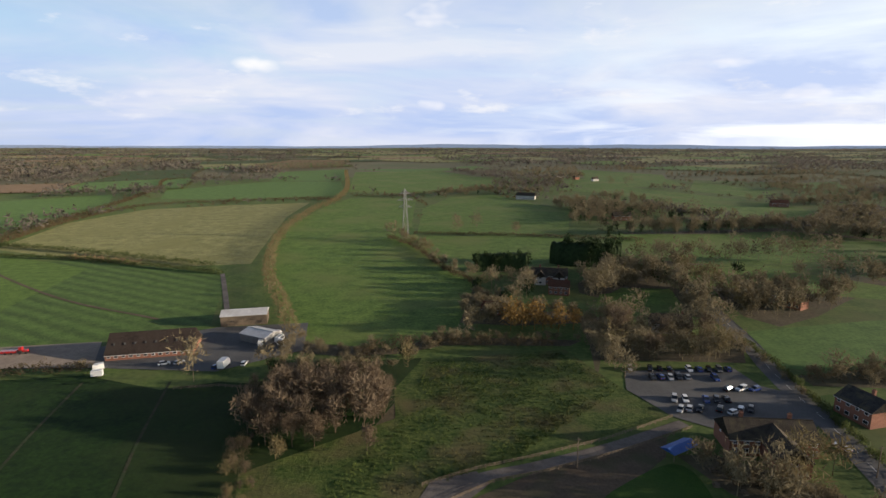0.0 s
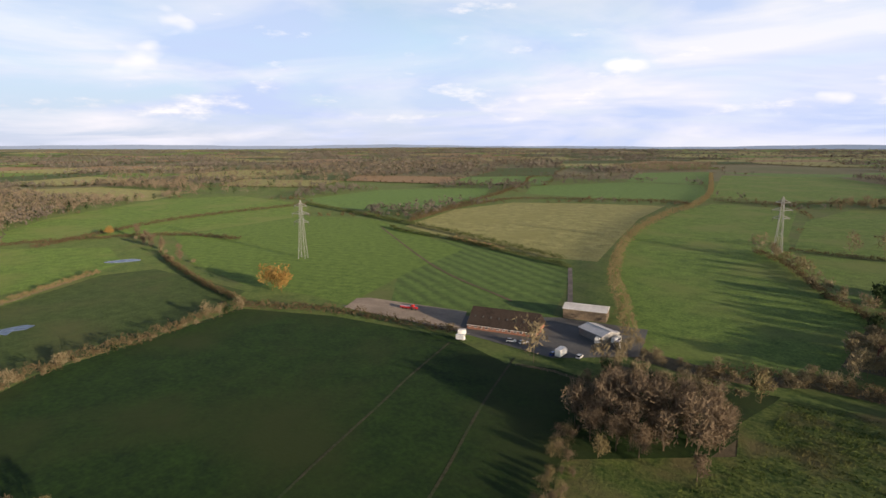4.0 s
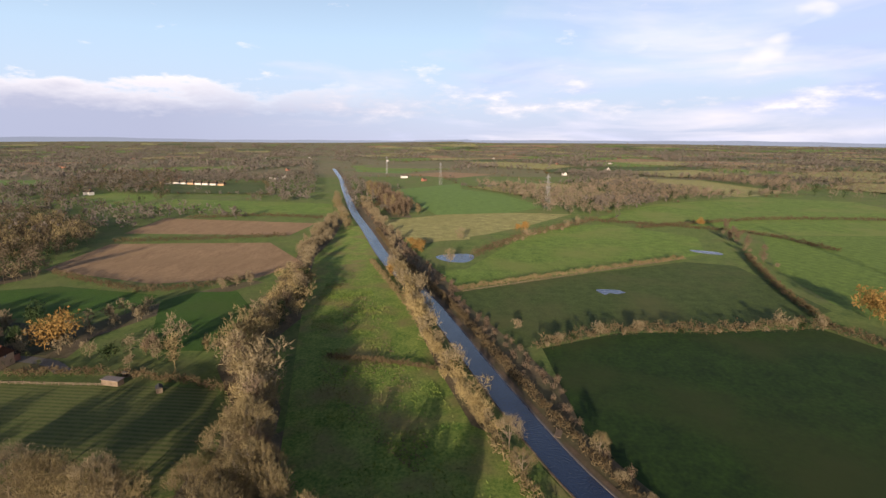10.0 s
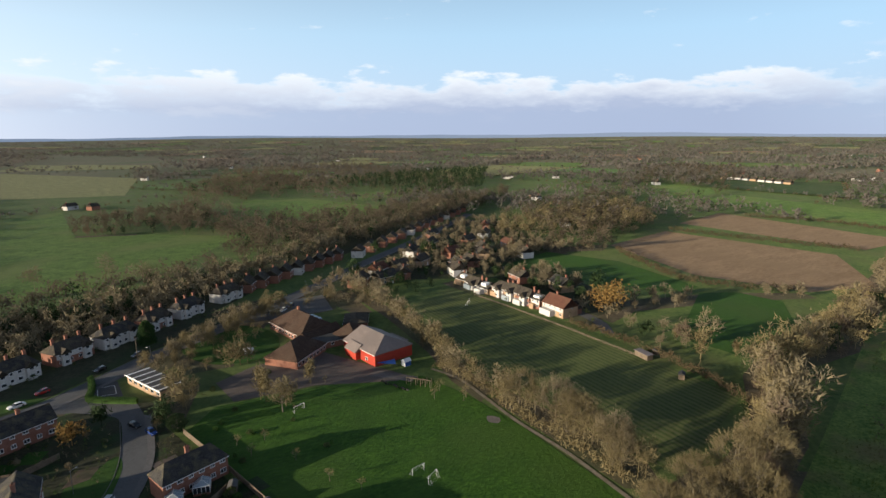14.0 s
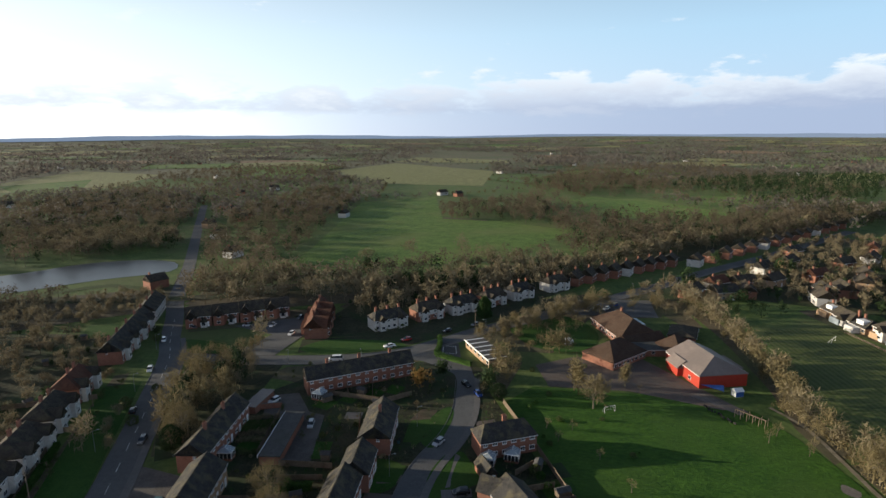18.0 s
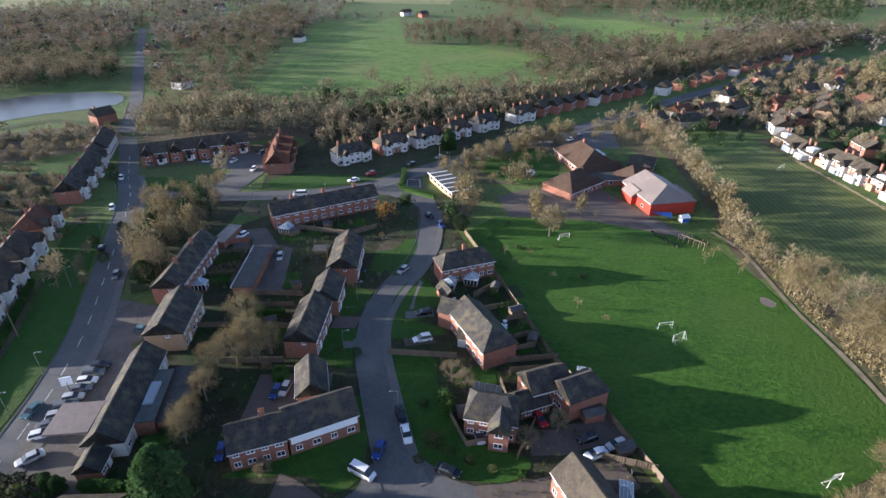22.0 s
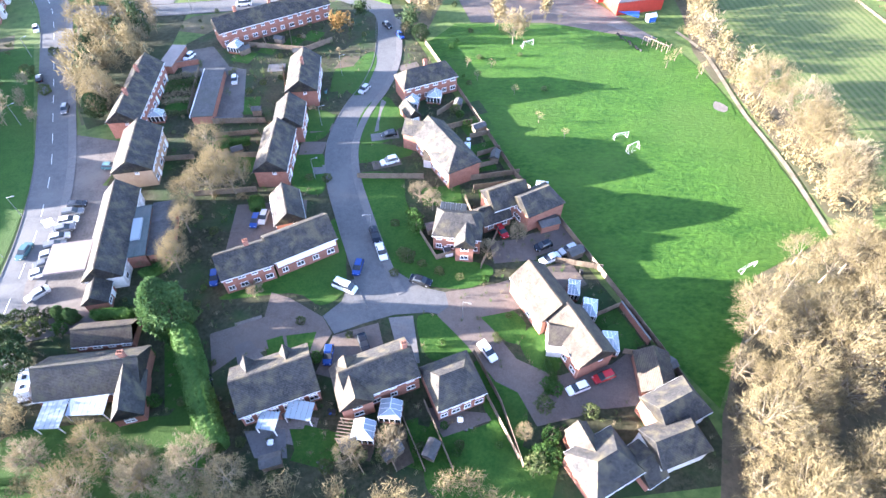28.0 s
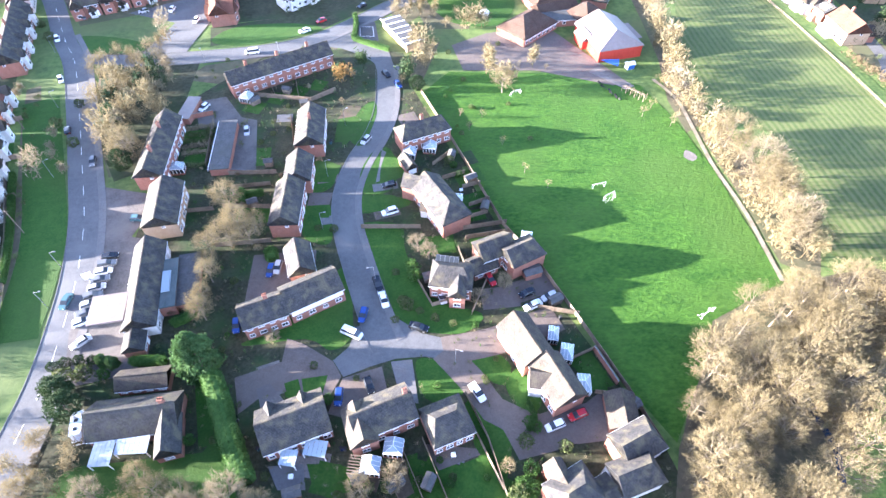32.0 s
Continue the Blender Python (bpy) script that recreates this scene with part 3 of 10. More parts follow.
# ---- trees ----
def tube(verts, faces, a, b, ra, rb, sides=5):
    a, b = Vector(a), Vector(b)
    q = (b - a).to_track_quat("Z", "Y")
    k = len(verts)
    for p, r in ((a, ra), (b, rb)):
        for i in range(sides):
            t = 2 * math.pi * i / sides
            verts.append(tuple(p + q @ Vector((r * math.cos(t), r * math.sin(t), 0))))
    for i in range(sides):
        j = (i + 1) % sides
        faces.append((k + i, k + j, k + sides + j))
        faces.append((k + i, k + sides + j, k + sides + i))


def bare_tree(seed, high, wide, crown_from, material, tufts, each, blade=1.1, thick=0.07, upright=0.5, bark=BARK, boughs=54):
    """Meshes of a leafless tree: a trunk with limbs and boughs, and a crown of twigs that fan outwards from them."""
    rnd, rng = random.Random(seed), np.random.default_rng(seed)
    verts, faces = [], []
    fork, r0 = high * crown_from, high * 0.02
    lean = (rnd.uniform(-0.3, 0.3), rnd.uniform(-0.3, 0.3))
    top, leader = Vector((lean[0], lean[1], fork)), Vector((lean[0] * 2, lean[1] * 2, high * 0.78))
    tube(verts, faces, (0, 0, -0.2), top, r0 * 1.25, r0 * 0.85, 7)
    tube(verts, faces, top, leader, r0 * 0.75, r0 * 0.2, 5)
    mid_z = fork + (high - fork) * (0.36 if upright < 1 else 0.42)
    axes = np.array((wide * 0.5, wide * 0.5, high - mid_z))
    nodes = [top.lerp(leader, f) for f in (0.1, 0.3, 0.5, 0.7, 0.9)]
    for i in range(8):
        a, f = 2.4 * i + rnd.uniform(-0.4, 0.4), rnd.uniform(0.0, 0.55)
        s = top.lerp(leader, f)
        e = Vector((math.cos(a) * wide * 0.30, math.sin(a) * wide * 0.30, mid_z + (high - mid_z) * rnd.uniform(0.1, 0.5)))
        bend = s.lerp(e, 0.5) + Vector((rnd.uniform(-0.3, 0.3), rnd.uniform(-0.3, 0.3), -0.05 * wide))
        tube(verts, faces, s, bend, r0 * 0.5, r0 * 0.36, 5)
        tube(verts, faces, bend, e, r0 * 0.36, r0 * 0.2, 5)
        nodes += [bend, bend.lerp(e, 0.5), e]
    grid = np.array([tuple(q) for q in nodes])
    u = rng.normal(size=(boughs, 3))
    u[:, 2] = np.where(u[:, 2] < -0.35, -u[:, 2], u[:, 2])
    u /= np.linalg.norm(u, axis=1)[:, None]
    lump = rng.uniform(0.62, 1.0, boughs) ** 0.6 + 0.12 * np.sin(np.arctan2(u[:, 1], u[:, 0]) * 3 + seed) * (1 - np.abs(u[:, 2])) + rng.uniform(-0.1, 0.06, boughs)
    low = np.where(u[:, 2] < 0, (mid_z - fork * 0.7) / (high - mid_z), 1.0)
    ends = u * axes * lump[:, None] * np.stack([np.ones(boughs), np.ones(boughs), low], 1) * 0.86 + np.array((lean[0], lean[1], mid_z))
    base, way = [], []
    for e, d in zip(ends, u):
        s = grid[np.argmin(np.linalg.norm(grid - e * np.array((0.8, 0.8, 1)) + np.array((0, 0, 0.25 * high)) * 0.3, axis=1))]
        bend = (s + e) / 2 + np.array((0, 0, -0.03 * high)) + rng.normal(size=3) * 0.12
        tube(verts, faces, s, bend, r0 * 0.2, r0 * 0.12, 3)
        tube(verts, faces, bend, e, r0 * 0.12, r0 * 0.04, 3)
        k = max(3, tufts * each // (5 * boughs))
        t = rng.uniform(-0.15, 1.0, k)
        base.append(bend + (e - bend) * t[:, None])
        way.append(np.repeat([d + 0.5 * (e - bend) / (np.linalg.norm(e - bend) + 1e-6)], k, axis=0))
    base, way = np.concatenate(base), np.concatenate(way)
    base += rng.normal(size=base.shape) * wide * 0.04

    def twigs(base, way, loose, length, width):
        n = len(base)
        d = way + rng.normal(size=(n, 3)) * loose
        d[:, 2] += upright * 0.45
        d /= np.linalg.norm(d, axis=1)[:, None] + 1e-9
        side = np.cross(d, rng.normal(size=(n, 3)))
        side /= np.linalg.norm(side, axis=1)[:, None] + 1e-9
        d *= length * rng.uniform(0.55, 1.25, (n, 1))
        side *= width * rng.uniform(0.6, 1.3, (n, 1)) / 2
        v = np.empty((n * 3, 3))
        v[0::3], v[1::3], v[2::3] = base - side, base + side, base + d
        v[:, 2] = np.maximum(v[:, 2], 0.1)
        return v, d

    v, d = twigs(base, way, 0.7, blade * 1.7, thick)
    every = np.repeat(np.arange(len(base)), 4)
    start = base[every] + d[every] * rng.uniform(0.15, 0.95, (len(every), 1))
    v2, _ = twigs(start, way[every] * 0.8, 0.75, blade * 1.05, thick * 0.75)
    v = np.concatenate([v, v2])
    return np_mesh("trunk", verts, faces, bark), np_mesh("crown", v, np.arange(len(v)).reshape(-1, 3), material)


def leafy_tree(seed, high, wide, shape, material, tufts, each, blade=0.5, thick=0.4, foot=0.12):
    """Meshes of an evergreen: a trunk with limbs, and a crown of leaf clumps; shape 0 round, 1 pointed."""
    rnd, rng = random.Random(seed), np.random.default_rng(seed)
    verts, faces = [], []
    r0 = high * 0.02
    tube(verts, faces, (0, 0, -0.2), (0, 0, high * 0.85), r0 * 1.2, r0 * 0.2, 6)
    for i in range(8):
        a, z = 2.4 * i, high * (0.25 + 0.06 * i)
        tube(verts, faces, (0, 0, z), (math.cos(a) * wide * 0.3 * (1 - shape * z / high), math.sin(a) * wide * 0.3 * (1 - shape * z / high), z + high * 0.05), r0 * 0.4, r0 * 0.1, 4)
    t = rng.uniform(0, 1, tufts) ** (1.0 if shape < 0.5 else 1.35)
    a = rng.uniform(0, 2 * math.pi, tufts)
    if shape == 0.4:
        prof = (1 - t ** 3.2) ** 0.7 * 0.92 + 0.06
    elif shape < 0.5:
        prof = np.sin(np.pi * np.clip(t * 0.93 + 0.07, 0, 1)) ** 0.55
    else:
        prof = (1 - t) ** 0.8 * 0.97 + 0.03
    lump = 1 + 0.16 * np.sin(a * 3 + seed + t * 9) + 0.1 * np.sin(a * 7 + t * 23)
    rr = wide * 0.5 * prof * lump * rng.uniform(0.72, 1.0, tufts)
    cents = np.stack([np.cos(a) * rr, np.sin(a) * rr, high * (foot + (0.98 - foot) * t)], 1)
    out = np.stack([np.cos(a), np.sin(a), np.full(tufts, 0.25)], 1)
    v, f = sprays(rng, cents, each, blade, thick, 0.1, out * 0.7, 0.8)
    return np_mesh("trunk", verts, faces, BARK), np_mesh("crown", v, f, material)


KINDS = {}


def kind_of_tree(key, meshes, label, category="tree"):
    KINDS[key] = (meshes, label, category)


for _i in range(4):
    kind_of_tree(("bare", _i), bare_tree(10 + _i, 12, (10.5, 9, 11.5, 8)[_i], (0.22, 0.28, 0.2, 0.25)[_i], TWIG, 620, 8, 0.6, 0.075, 0.5, BARK, 90), "leafless brown winter tree with a wide twiggy crown")
    kind_of_tree(("red", _i), bare_tree(30 + _i, 11, (7, 6, 8, 6.5)[_i], 0.25, TWIGRED, 460, 8, 0.9, 0.10, 0.9), "leafless tree with reddish-brown upright twigs")
    kind_of_tree(("pale", _i), bare_tree(50 + _i, 12, (12, 10, 11, 9)[_i], 0.2, TWIGPALE, 860, 8, 0.5, 0.062, 0.5, PALEBARK, 120), "leafless tree with pale sunlit straw-coloured twigs")
for _i in range(2):
    kind_of_tree(("gold", _i), bare_tree(70 + _i, 9, 8.5, 0.2, GOLD, 520, 8, 0.5, 0.22), "tree still holding golden-orange autumn leaves")
    kind_of_tree(("round", _i), leafy_tree(80 + _i, 9, 7.5, 0, LEAF, 800, 6, 0.45, 0.32), "dark evergreen tree with a dense round crown")
    kind_of_tree(("pine", _i), leafy_tree(90 + _i, 14, 6.5, 1, LEAF, 900, 6, 0.45, 0.3), "tall dark green conifer with a pointed crown")
    kind_of_tree(("cypress", _i), leafy_tree(95 + _i, 12.5, 8.5, 0.4, CONIFER, 2600, 7, 0.5, 0.34, 0.02), "broad dense green cypress tree")
    kind_of_tree(("bush", _i), leafy_tree(100 + _i, 2.2, 2.6, 0, SHRUB, 130, 5, 0.3, 0.22, 0.02), "low rounded garden shrub", "shrub")
    kind_of_tree(("greenbush", _i), leafy_tree(110 + _i, 2.0, 2.2, 0, HEDGEGREEN, 130, 5, 0.28, 0.22, 0.02), "bright green clipped garden shrub", "shrub")
    kind_of_tree(("sapling", _i), bare_tree(120 + _i, 4, 2.4, 0.35, TWIGPALE, 60, 5, 0.6, 0.05, 0.8, BARK, 14), "slender young bare tree in the grass")
    kind_of_tree(("scrub", _i), bare_tree(130 + _i, 4.5, 5.0, 0.08, TWIG, 330, 6, 0.6, 0.10, 0.6, BARK, 34), "leafless brown thicket bush", "bush")
    kind_of_tree(("wand", _i), bare_tree(140 + _i, 10, 4.5, 0.15, TWIGPALE, 420, 7, 1.2, 0.085, 1.6), "slim pale leafless tree with upright twigs")
tree_random = random.Random(5)
NAMES = {"bush": "shrub", "greenbush": "shrub", "scrub": "bush"}


NEAR = 140.0
GROW = {"bare": 1.25, "pale": 1.15, "red": 1.2, "scrub": 1.2, "wand": 1.1}
MASS = {}
STYLE = {"bare": (TWIG, 12, 10), "red": (TWIGRED, 11, 7), "pale": (TWIGPALE, 12, 11), "gold": (GOLD, 9, 8.5), "round": (LEAF, 9, 7.5), "pine": (LEAF, 14, 6.5), "scrub": (TWIG, 4.5, 5), "wand": (TWIGPALE, 10, 4.5)}


def tree(kind, x, y, size=1.0, group=""):
    """A tree of its own near the village and the farm; far off it joins the mass of its kind."""
    r = tree_random
    if inside(STRIP, x, y):
        return None
    if math.hypot(x, y + 20) > NEAR and kind in STYLE:
        MASS.setdefault(kind, []).append((x, y, 1.18 * size * GROW.get(kind, 1.0) * r.uniform(0.88, 1.12)))
        return None
    options = [k for k in KINDS if k[0] == kind]
    (trunk, crown), label, category = KINDS[options[r.randrange(len(options))]]
    s = size * GROW.get(kind, 1.0) * r.uniform(0.88, 1.12)
    m = pose(x, y, 0, 0, 0, r.uniform(0, 360)) @ Matrix.Diagonal((s * r.uniform(0.92, 1.1), s * r.uniform(0.92, 1.1), s, 1))
    t = thing(NAMES.get(kind, "tree"), label, category, m, group)
    part("trunk", trunk, None, t)
    part("crown", crown, None, t)
    return t


def tree_row(kinds, points, every, size, jitter=2.0, spread=0.25, group=""):
    """Trees along a line; kinds is a list to draw from."""
    r = tree_random
    line = smooth_line(points, 1.0)
    at = 0.0
    for a, b in zip(line, line[1:]):
        at += np.linalg.norm(b - a)
        if at >= every:
            at -= every * r.uniform(0.75, 1.25)
            tree(r.choice(kinds), a[0] + r.uniform(-jitter, jitter), a[1] + r.uniform(-jitter, jitter), size * r.uniform(1 - spread, 1 + spread), group)


def hedge(points, high, wide, material, label, dense=60, blade=0.55, thick=0.16, seed=1, name="hedge", ragged=0.35):
    """A hedge as one mass of twigs or leaves along a line."""
    rng = np.random.default_rng(seed)
    line = np.array(smooth_line(points, 2.0))
    seg = np.linalg.norm(np.diff(line, axis=0), axis=1)
    total = seg.sum()
    n = int(total * dense / 4)
    u = np.sort(rng.uniform(0, total, n))
    cum = np.concatenate([[0], np.cumsum(seg)])
    x, y = np.interp(u, cum, line[:, 0]), np.interp(u, cum, line[:, 1])
    tall = high * (1 + ragged * np.sin(u * 0.55 + seed) * np.sin(u * 0.17 + 2 * seed) + ragged * 0.6 * rng.normal(size=n) * 0.5)
    h = rng.uniform(0.05, 1.0, n) ** 0.7
    w = wide * 0.5 * (1 - 0.35 * h)
    ang = rng.uniform(0, 2 * math.pi, n)
    c = np.stack([x + np.cos(ang) * w * rng.uniform(0.4, 1, n), y + np.sin(ang) * w * rng.uniform(0.4, 1, n), tall * h], 1)
    v, f = sprays(rng, c, 4, blade, thick, 0.4, None, 0.9)
    return tagged(new(name, np_mesh(name, v, f, material)), label, "hedge", kind="stuff")


def clipped_hedge(points, high, wide, label, seed=1, dense=260, material=None):
    """An evergreen hedge: a lumpy solid body with a coat of leaf sprays."""
    rng = np.random.default_rng(seed)
    material = material or HEDGEGREEN
    line = np.array(smooth_line(points, 0.45))
    n, k = len(line), 11
    d = np.gradient(line, axis=0)
    d /= np.linalg.norm(d, axis=1)[:, None] + 1e-9
    s = np.stack([-d[:, 1], d[:, 0]], 1)
    a = np.linspace(0, np.pi, k)
    prof = np.stack([np.sign(np.cos(a)) * np.abs(np.cos(a)) ** 0.55, np.sin(a) ** 0.5], 1)
    swell = 1 + 0.035 * np.sin(np.arange(n) * 0.35 + seed)[:, None] + rng.normal(size=(n, k)) * 0.03
    off, z = prof[:, 0][None] * wide * 0.5 * swell, np.maximum(prof[:, 1][None] * high * swell, 0)
    off[[0, -1]] *= 0.6
    z[:, [0, -1]] = -0.05
    v = np.stack([line[:, :1] + s[:, :1] * off, line[:, 1:] + s[:, 1:] * off, z], 2)
    idx = np.arange(n * k).reshape(n, k)
    q = np.stack([idx[:-1, :-1], idx[1:, :-1], idx[1:, 1:], idx[:-1, 1:]], 2).reshape(-1, 4)
    f = np.concatenate([q[:, [0, 1, 2]], q[:, [0, 2, 3]]] + [np.array([(r[0], r[j], r[j + 1]) for j in range(1, k - 1)]) for r in (idx[0], idx[-1])])
    m = int(n * 0.45 * dense)
    i, j = rng.integers(0, n, m), rng.integers(1, k - 1, m)
    c = v[i, j] + rng.normal(size=(m, 3)) * 0.16
    mid = np.stack([line[i, 0], line[i, 1], np.full(m, high * 0.45)], 1)
    out = c - mid
    out /= np.linalg.norm(out, axis=1)[:, None] + 1e-9
    v2, f2 = sprays(rng, c, 2, 0.24, 0.16, 0.2, out * 0.5, 0.7)
    me = np_mesh("hedge", np.concatenate([v.reshape(-1, 3), v2]), np.concatenate([f, f2 + n * k]), material)
    me.polygons.foreach_set("use_smooth", np.ones(len(me.polygons), bool))
    return tagged(new("hedge", me), label, "hedge")


def wood_mass(name, spots, material, label, seed, high=11.0, wide=9.0, tufts=34, blade=2.2, thick=0.5, lift=0.5, lobes=7, fan=False):
    """Many trees as one mass: each a stem and a crown of several lobes of twigs. spots: plan places with a size."""
    rng = np.random.default_rng(seed)
    s = np.asarray(spots, float)
    if not len(s):
        return None
    n = len(s)
    z0 = np.array([far_height(a, b) for a, b in s[:, :2]])
    size = s[:, 2][:, None, None]
    axes = np.array((wide / 2, wide / 2, high * 0.44))
    lobe = rng.normal(size=(n, lobes, 3))
    lobe /= np.linalg.norm(lobe, axis=2)[:, :, None]
    lobe[:, 0] *= 0.2
    lobe *= rng.uniform(0.38, 0.6, (n, lobes, 1))
    girth = rng.uniform(0.36, 0.56, (n, lobes, 1))
    pick = rng.integers(0, lobes, (n, tufts))
    rows = np.arange(n)[:, None]
    u = rng.normal(size=(n, tufts, 3))
    u[:, :, 2] += 0.25
    u /= np.linalg.norm(u, axis=2)[:, :, None]
    c = (lobe[rows, pick] + u * girth[rows, pick] * rng.uniform(0.45, 1.15, (n, tufts, 1))) * axes * size
    c[:, :, 2] += high * 0.51 * size[:, :, 0]
    c[:, :, 0] += s[:, 0][:, None]
    c[:, :, 1] += s[:, 1][:, None]
    c[:, :, 2] = np.maximum(c[:, :, 2], 0.3) + z0[:, None]
    cc, uu = np.repeat(c.reshape(-1, 3), 2, axis=0), np.repeat(u.reshape(-1, 3), 2, axis=0)
    k = len(cc)
    d = rng.normal(size=(k, 3)) * 0.5 + uu * 0.75 if fan else rng.normal(size=(k, 3)) * 0.8 + uu * 0.2
    d[:, 2] += lift * 0.5
    d /= np.linalg.norm(d, axis=1)[:, None] + 1e-9
    side = np.cross(rng.normal(size=(k, 3)) + (0 if fan else 1.6) * uu, d)
    side /= np.linalg.norm(side, axis=1)[:, None] + 1e-9
    grow = np.repeat(np.sqrt(s[:, 2]), tufts * 2)[:, None]
    ln = blade * rng.uniform(0.5, 1.25, (k, 1)) * grow
    wd = thick * rng.uniform(0.6, 1.3, (k, 1)) * grow
    base = cc + rng.normal(size=(k, 3)) * blade * 0.25 - d * ln * 0.5
    v = np.empty((k * 3, 3))
    v[0::3], v[1::3], v[2::3] = base - side * wd / 2, base + side * wd / 2, base + d * ln
    f = np.arange(k * 3).reshape(k, 3)
    # stems
    sv = np.empty((n, 4, 3))
    for j, (ox, oy) in enumerate(((-0.13, -0.08), (0.13, -0.08), (0, 0.14))):
        sv[:, j] = np.stack([s[:, 0] + ox, s[:, 1] + oy, z0 - 0.3], 1)
    sv[:, 3] = np.stack([s[:, 0], s[:, 1], z0 + high * 0.8 * s[:, 2]], 1)
    b = len(v) + np.arange(n)[:, None] * 4
    sf = np.concatenate([b + np.array(q) for q in ((0, 1, 3), (1, 2, 3), (2, 0, 3))])
    v, f = np.concatenate([v, sv.reshape(-1, 3)]), np.concatenate([f, sf])
    return tagged(new(name, np_mesh(name, v, f, material)), label, "woodland", kind="stuff")


def inside(poly, x, y):
    c = False
    for (x0, y0), (x1, y1) in zip(poly, poly[1:] + poly[:1]):
        if (y0 > y) != (y1 > y) and x < (x1 - x0) * (y - y0) / (y1 - y0) + x0:
            c = not c
    return c


WOODFLOORS = []
STRIP = [(-100, -36), (-124, -48), (-151, -52), (-188, -60), (-244, -75), (-300, -82), (-300, -62), (-240, -35), (-176, -14), (-153, -6), (-124, 2), (-104, 9), (-96, -2), (-93, -22)]


def scatter(poly, gap, seed, sizes=(0.75, 1.2)):
    """Places spread over an outline, about gap metres apart."""
    r = random.Random(seed)
    xs, ys = [p[0] for p in poly], [p[1] for p in poly]
    out = []
    if gap < 9.5:
        WOODFLOORS.append(poly)
    y = min(ys)
    while y < max(ys):
        x = min(xs)
        while x < max(xs):
            px, py = x + r.uniform(-gap, gap) * 0.6, y + r.uniform(-gap, gap) * 0.6
            if inside(poly, px, py) and not open_ground(px, py) and not inside(STRIP, px, py):
                out.append((px, py, r.uniform(*sizes)))
            x += gap
        y += gap
    return out


def garden_spots(poly, gap, seed, sizes):
    """Places for plants in the open soil of gardens, clear of houses, lawns and paving."""
    out = []
    lane = smooth_line(CLOSE, 3)
    for x, y, s in scatter(poly, gap, seed, sizes):
        if any(inside(h, x, y) for h in HARD) or min(math.hypot(x - q[0], y - q[1]) for q in lane) < 5.5:
            continue
        clear = True
        for m, lx, ly in FOOTPRINTS:
            v = m @ Vector((x, y, 0))
            if abs(v.x) < lx and abs(v.y) < ly:
                clear = False
                break
        if clear:
            out.append((x, y, s))
    return out


def along(points, gap, seed, sizes=(0.5, 1.0), off=2.0):
    r = random.Random(seed)
    return [(p[0] + r.uniform(-off, off), p[1] + r.uniform(-off, off), r.uniform(*sizes)) for p in smooth_line(points, gap)]


# ---- ground ----
def make_ground():
    rings = [0, 40, 100, 200, 350, 600, 900, 1200, 1500] + [1500 + 125 * i for i in range(1, 29)]
    n = 180
    verts, faces = [(0, 0, 0)], []
    for r in rings[1:]:
        for i in range(n):
            a = 2 * math.pi * i / n
            x, y = r * math.cos(a), r * math.sin(a)
            verts.append((x, y, far_height(x, y)))
    for i in range(n):
        faces.append((0, 1 + i, 1 + (i + 1) % n))
    for k in range(len(rings) - 2):
        for i in range(n):
            j = (i + 1) % n
            a, b = 1 + k * n, 1 + (k + 1) * n
            faces.append((a + i, b + i, b + j, a + j))
    me = mesh_of("ground", verts, faces, GROUND)
    me.materials.append(NEARLAND)
    for p in me.polygons:
        p.use_smooth = True
        p.material_index = 1 if p.center.length < 1100 else 0
    return tagged(new("ground", me), "rolling winter farmland reaching to the horizon", "ground", kind="structure")


make_ground()


def make_distance():
    """The last low hills, closing the skyline; distance haze put in as a pale blue glow."""
    m = bpy.data.materials.new("hazy_distance")
    m.use_nodes = True
    b = m.node_tree.nodes["Principled BSDF"]
    b.inputs["Base Color"].default_value = (0.05, 0.06, 0.08, 1)
    b.inputs["Roughness"].default_value = 1.0
    b.inputs["Specular IOR Level"].default_value = 0.0
    b.inputs["Emission Color"].default_value = (0.125, 0.158, 0.215, 1)
    b.inputs["Emission Strength"].default_value = 1.0
    verts, faces, n = [], [], 720
    for i in range(n):
        a = 2 * math.pi * i / n
        x, y = 4960 * math.cos(a), 4960 * math.sin(a)
        z = far_height(x, y)
        verts += [(x, y, -40), (x, y, z + 24 + 7 * math.sin(5 * a + 1) + 4 * math.sin(17 * a) + 1.5 * math.sin(61 * a))]
    for i in range(n):
        j = (i + 1) % n
        faces.append((2 * i, 2 * j, 2 * j + 1, 2 * i + 1))
    return tagged(new("backdrop", mesh_of("backdrop", verts, faces, m)), "last low hills on the skyline, with a blue haze glow", "backdrop", kind="structure")


make_distance()
sheet("field", [(-137, 455), (-141, 511), (-141, 649), (-127, 750), (-65, 749), (-37, 728), (-32, 510), (-17, 401), (15, 302), (4, 226), (-21, 206), (-52, 212), (-62, 219), (-73, 250), (-101, 316)], 0.031, GRASS, "long green meadow with tree shadows beside a hedge", "field")
sheet("field", [(-331, 403), (-362, 530), (-343, 630), (-266, 668), (-173, 697), (-168, 568), (-148, 450), (-129, 354), (-177, 346), (-257, 372)], 0.032, PALEGRASS, "pale olive pasture behind a hedge", "field")
sheet("field", [(-295, 355), (-249, 355), (-171, 333), (-133, 316), (-102, 219), (-121, 230), (-254, 303)], 0.033, STRIPES, "green paddock with mown stripes", "field")
sheet("field", [(-247, 295), (-142, 236), (-121, 225), (-128, 213), (-176, 205)], 0.034, STRIPES, "trodden green paddock", "field")
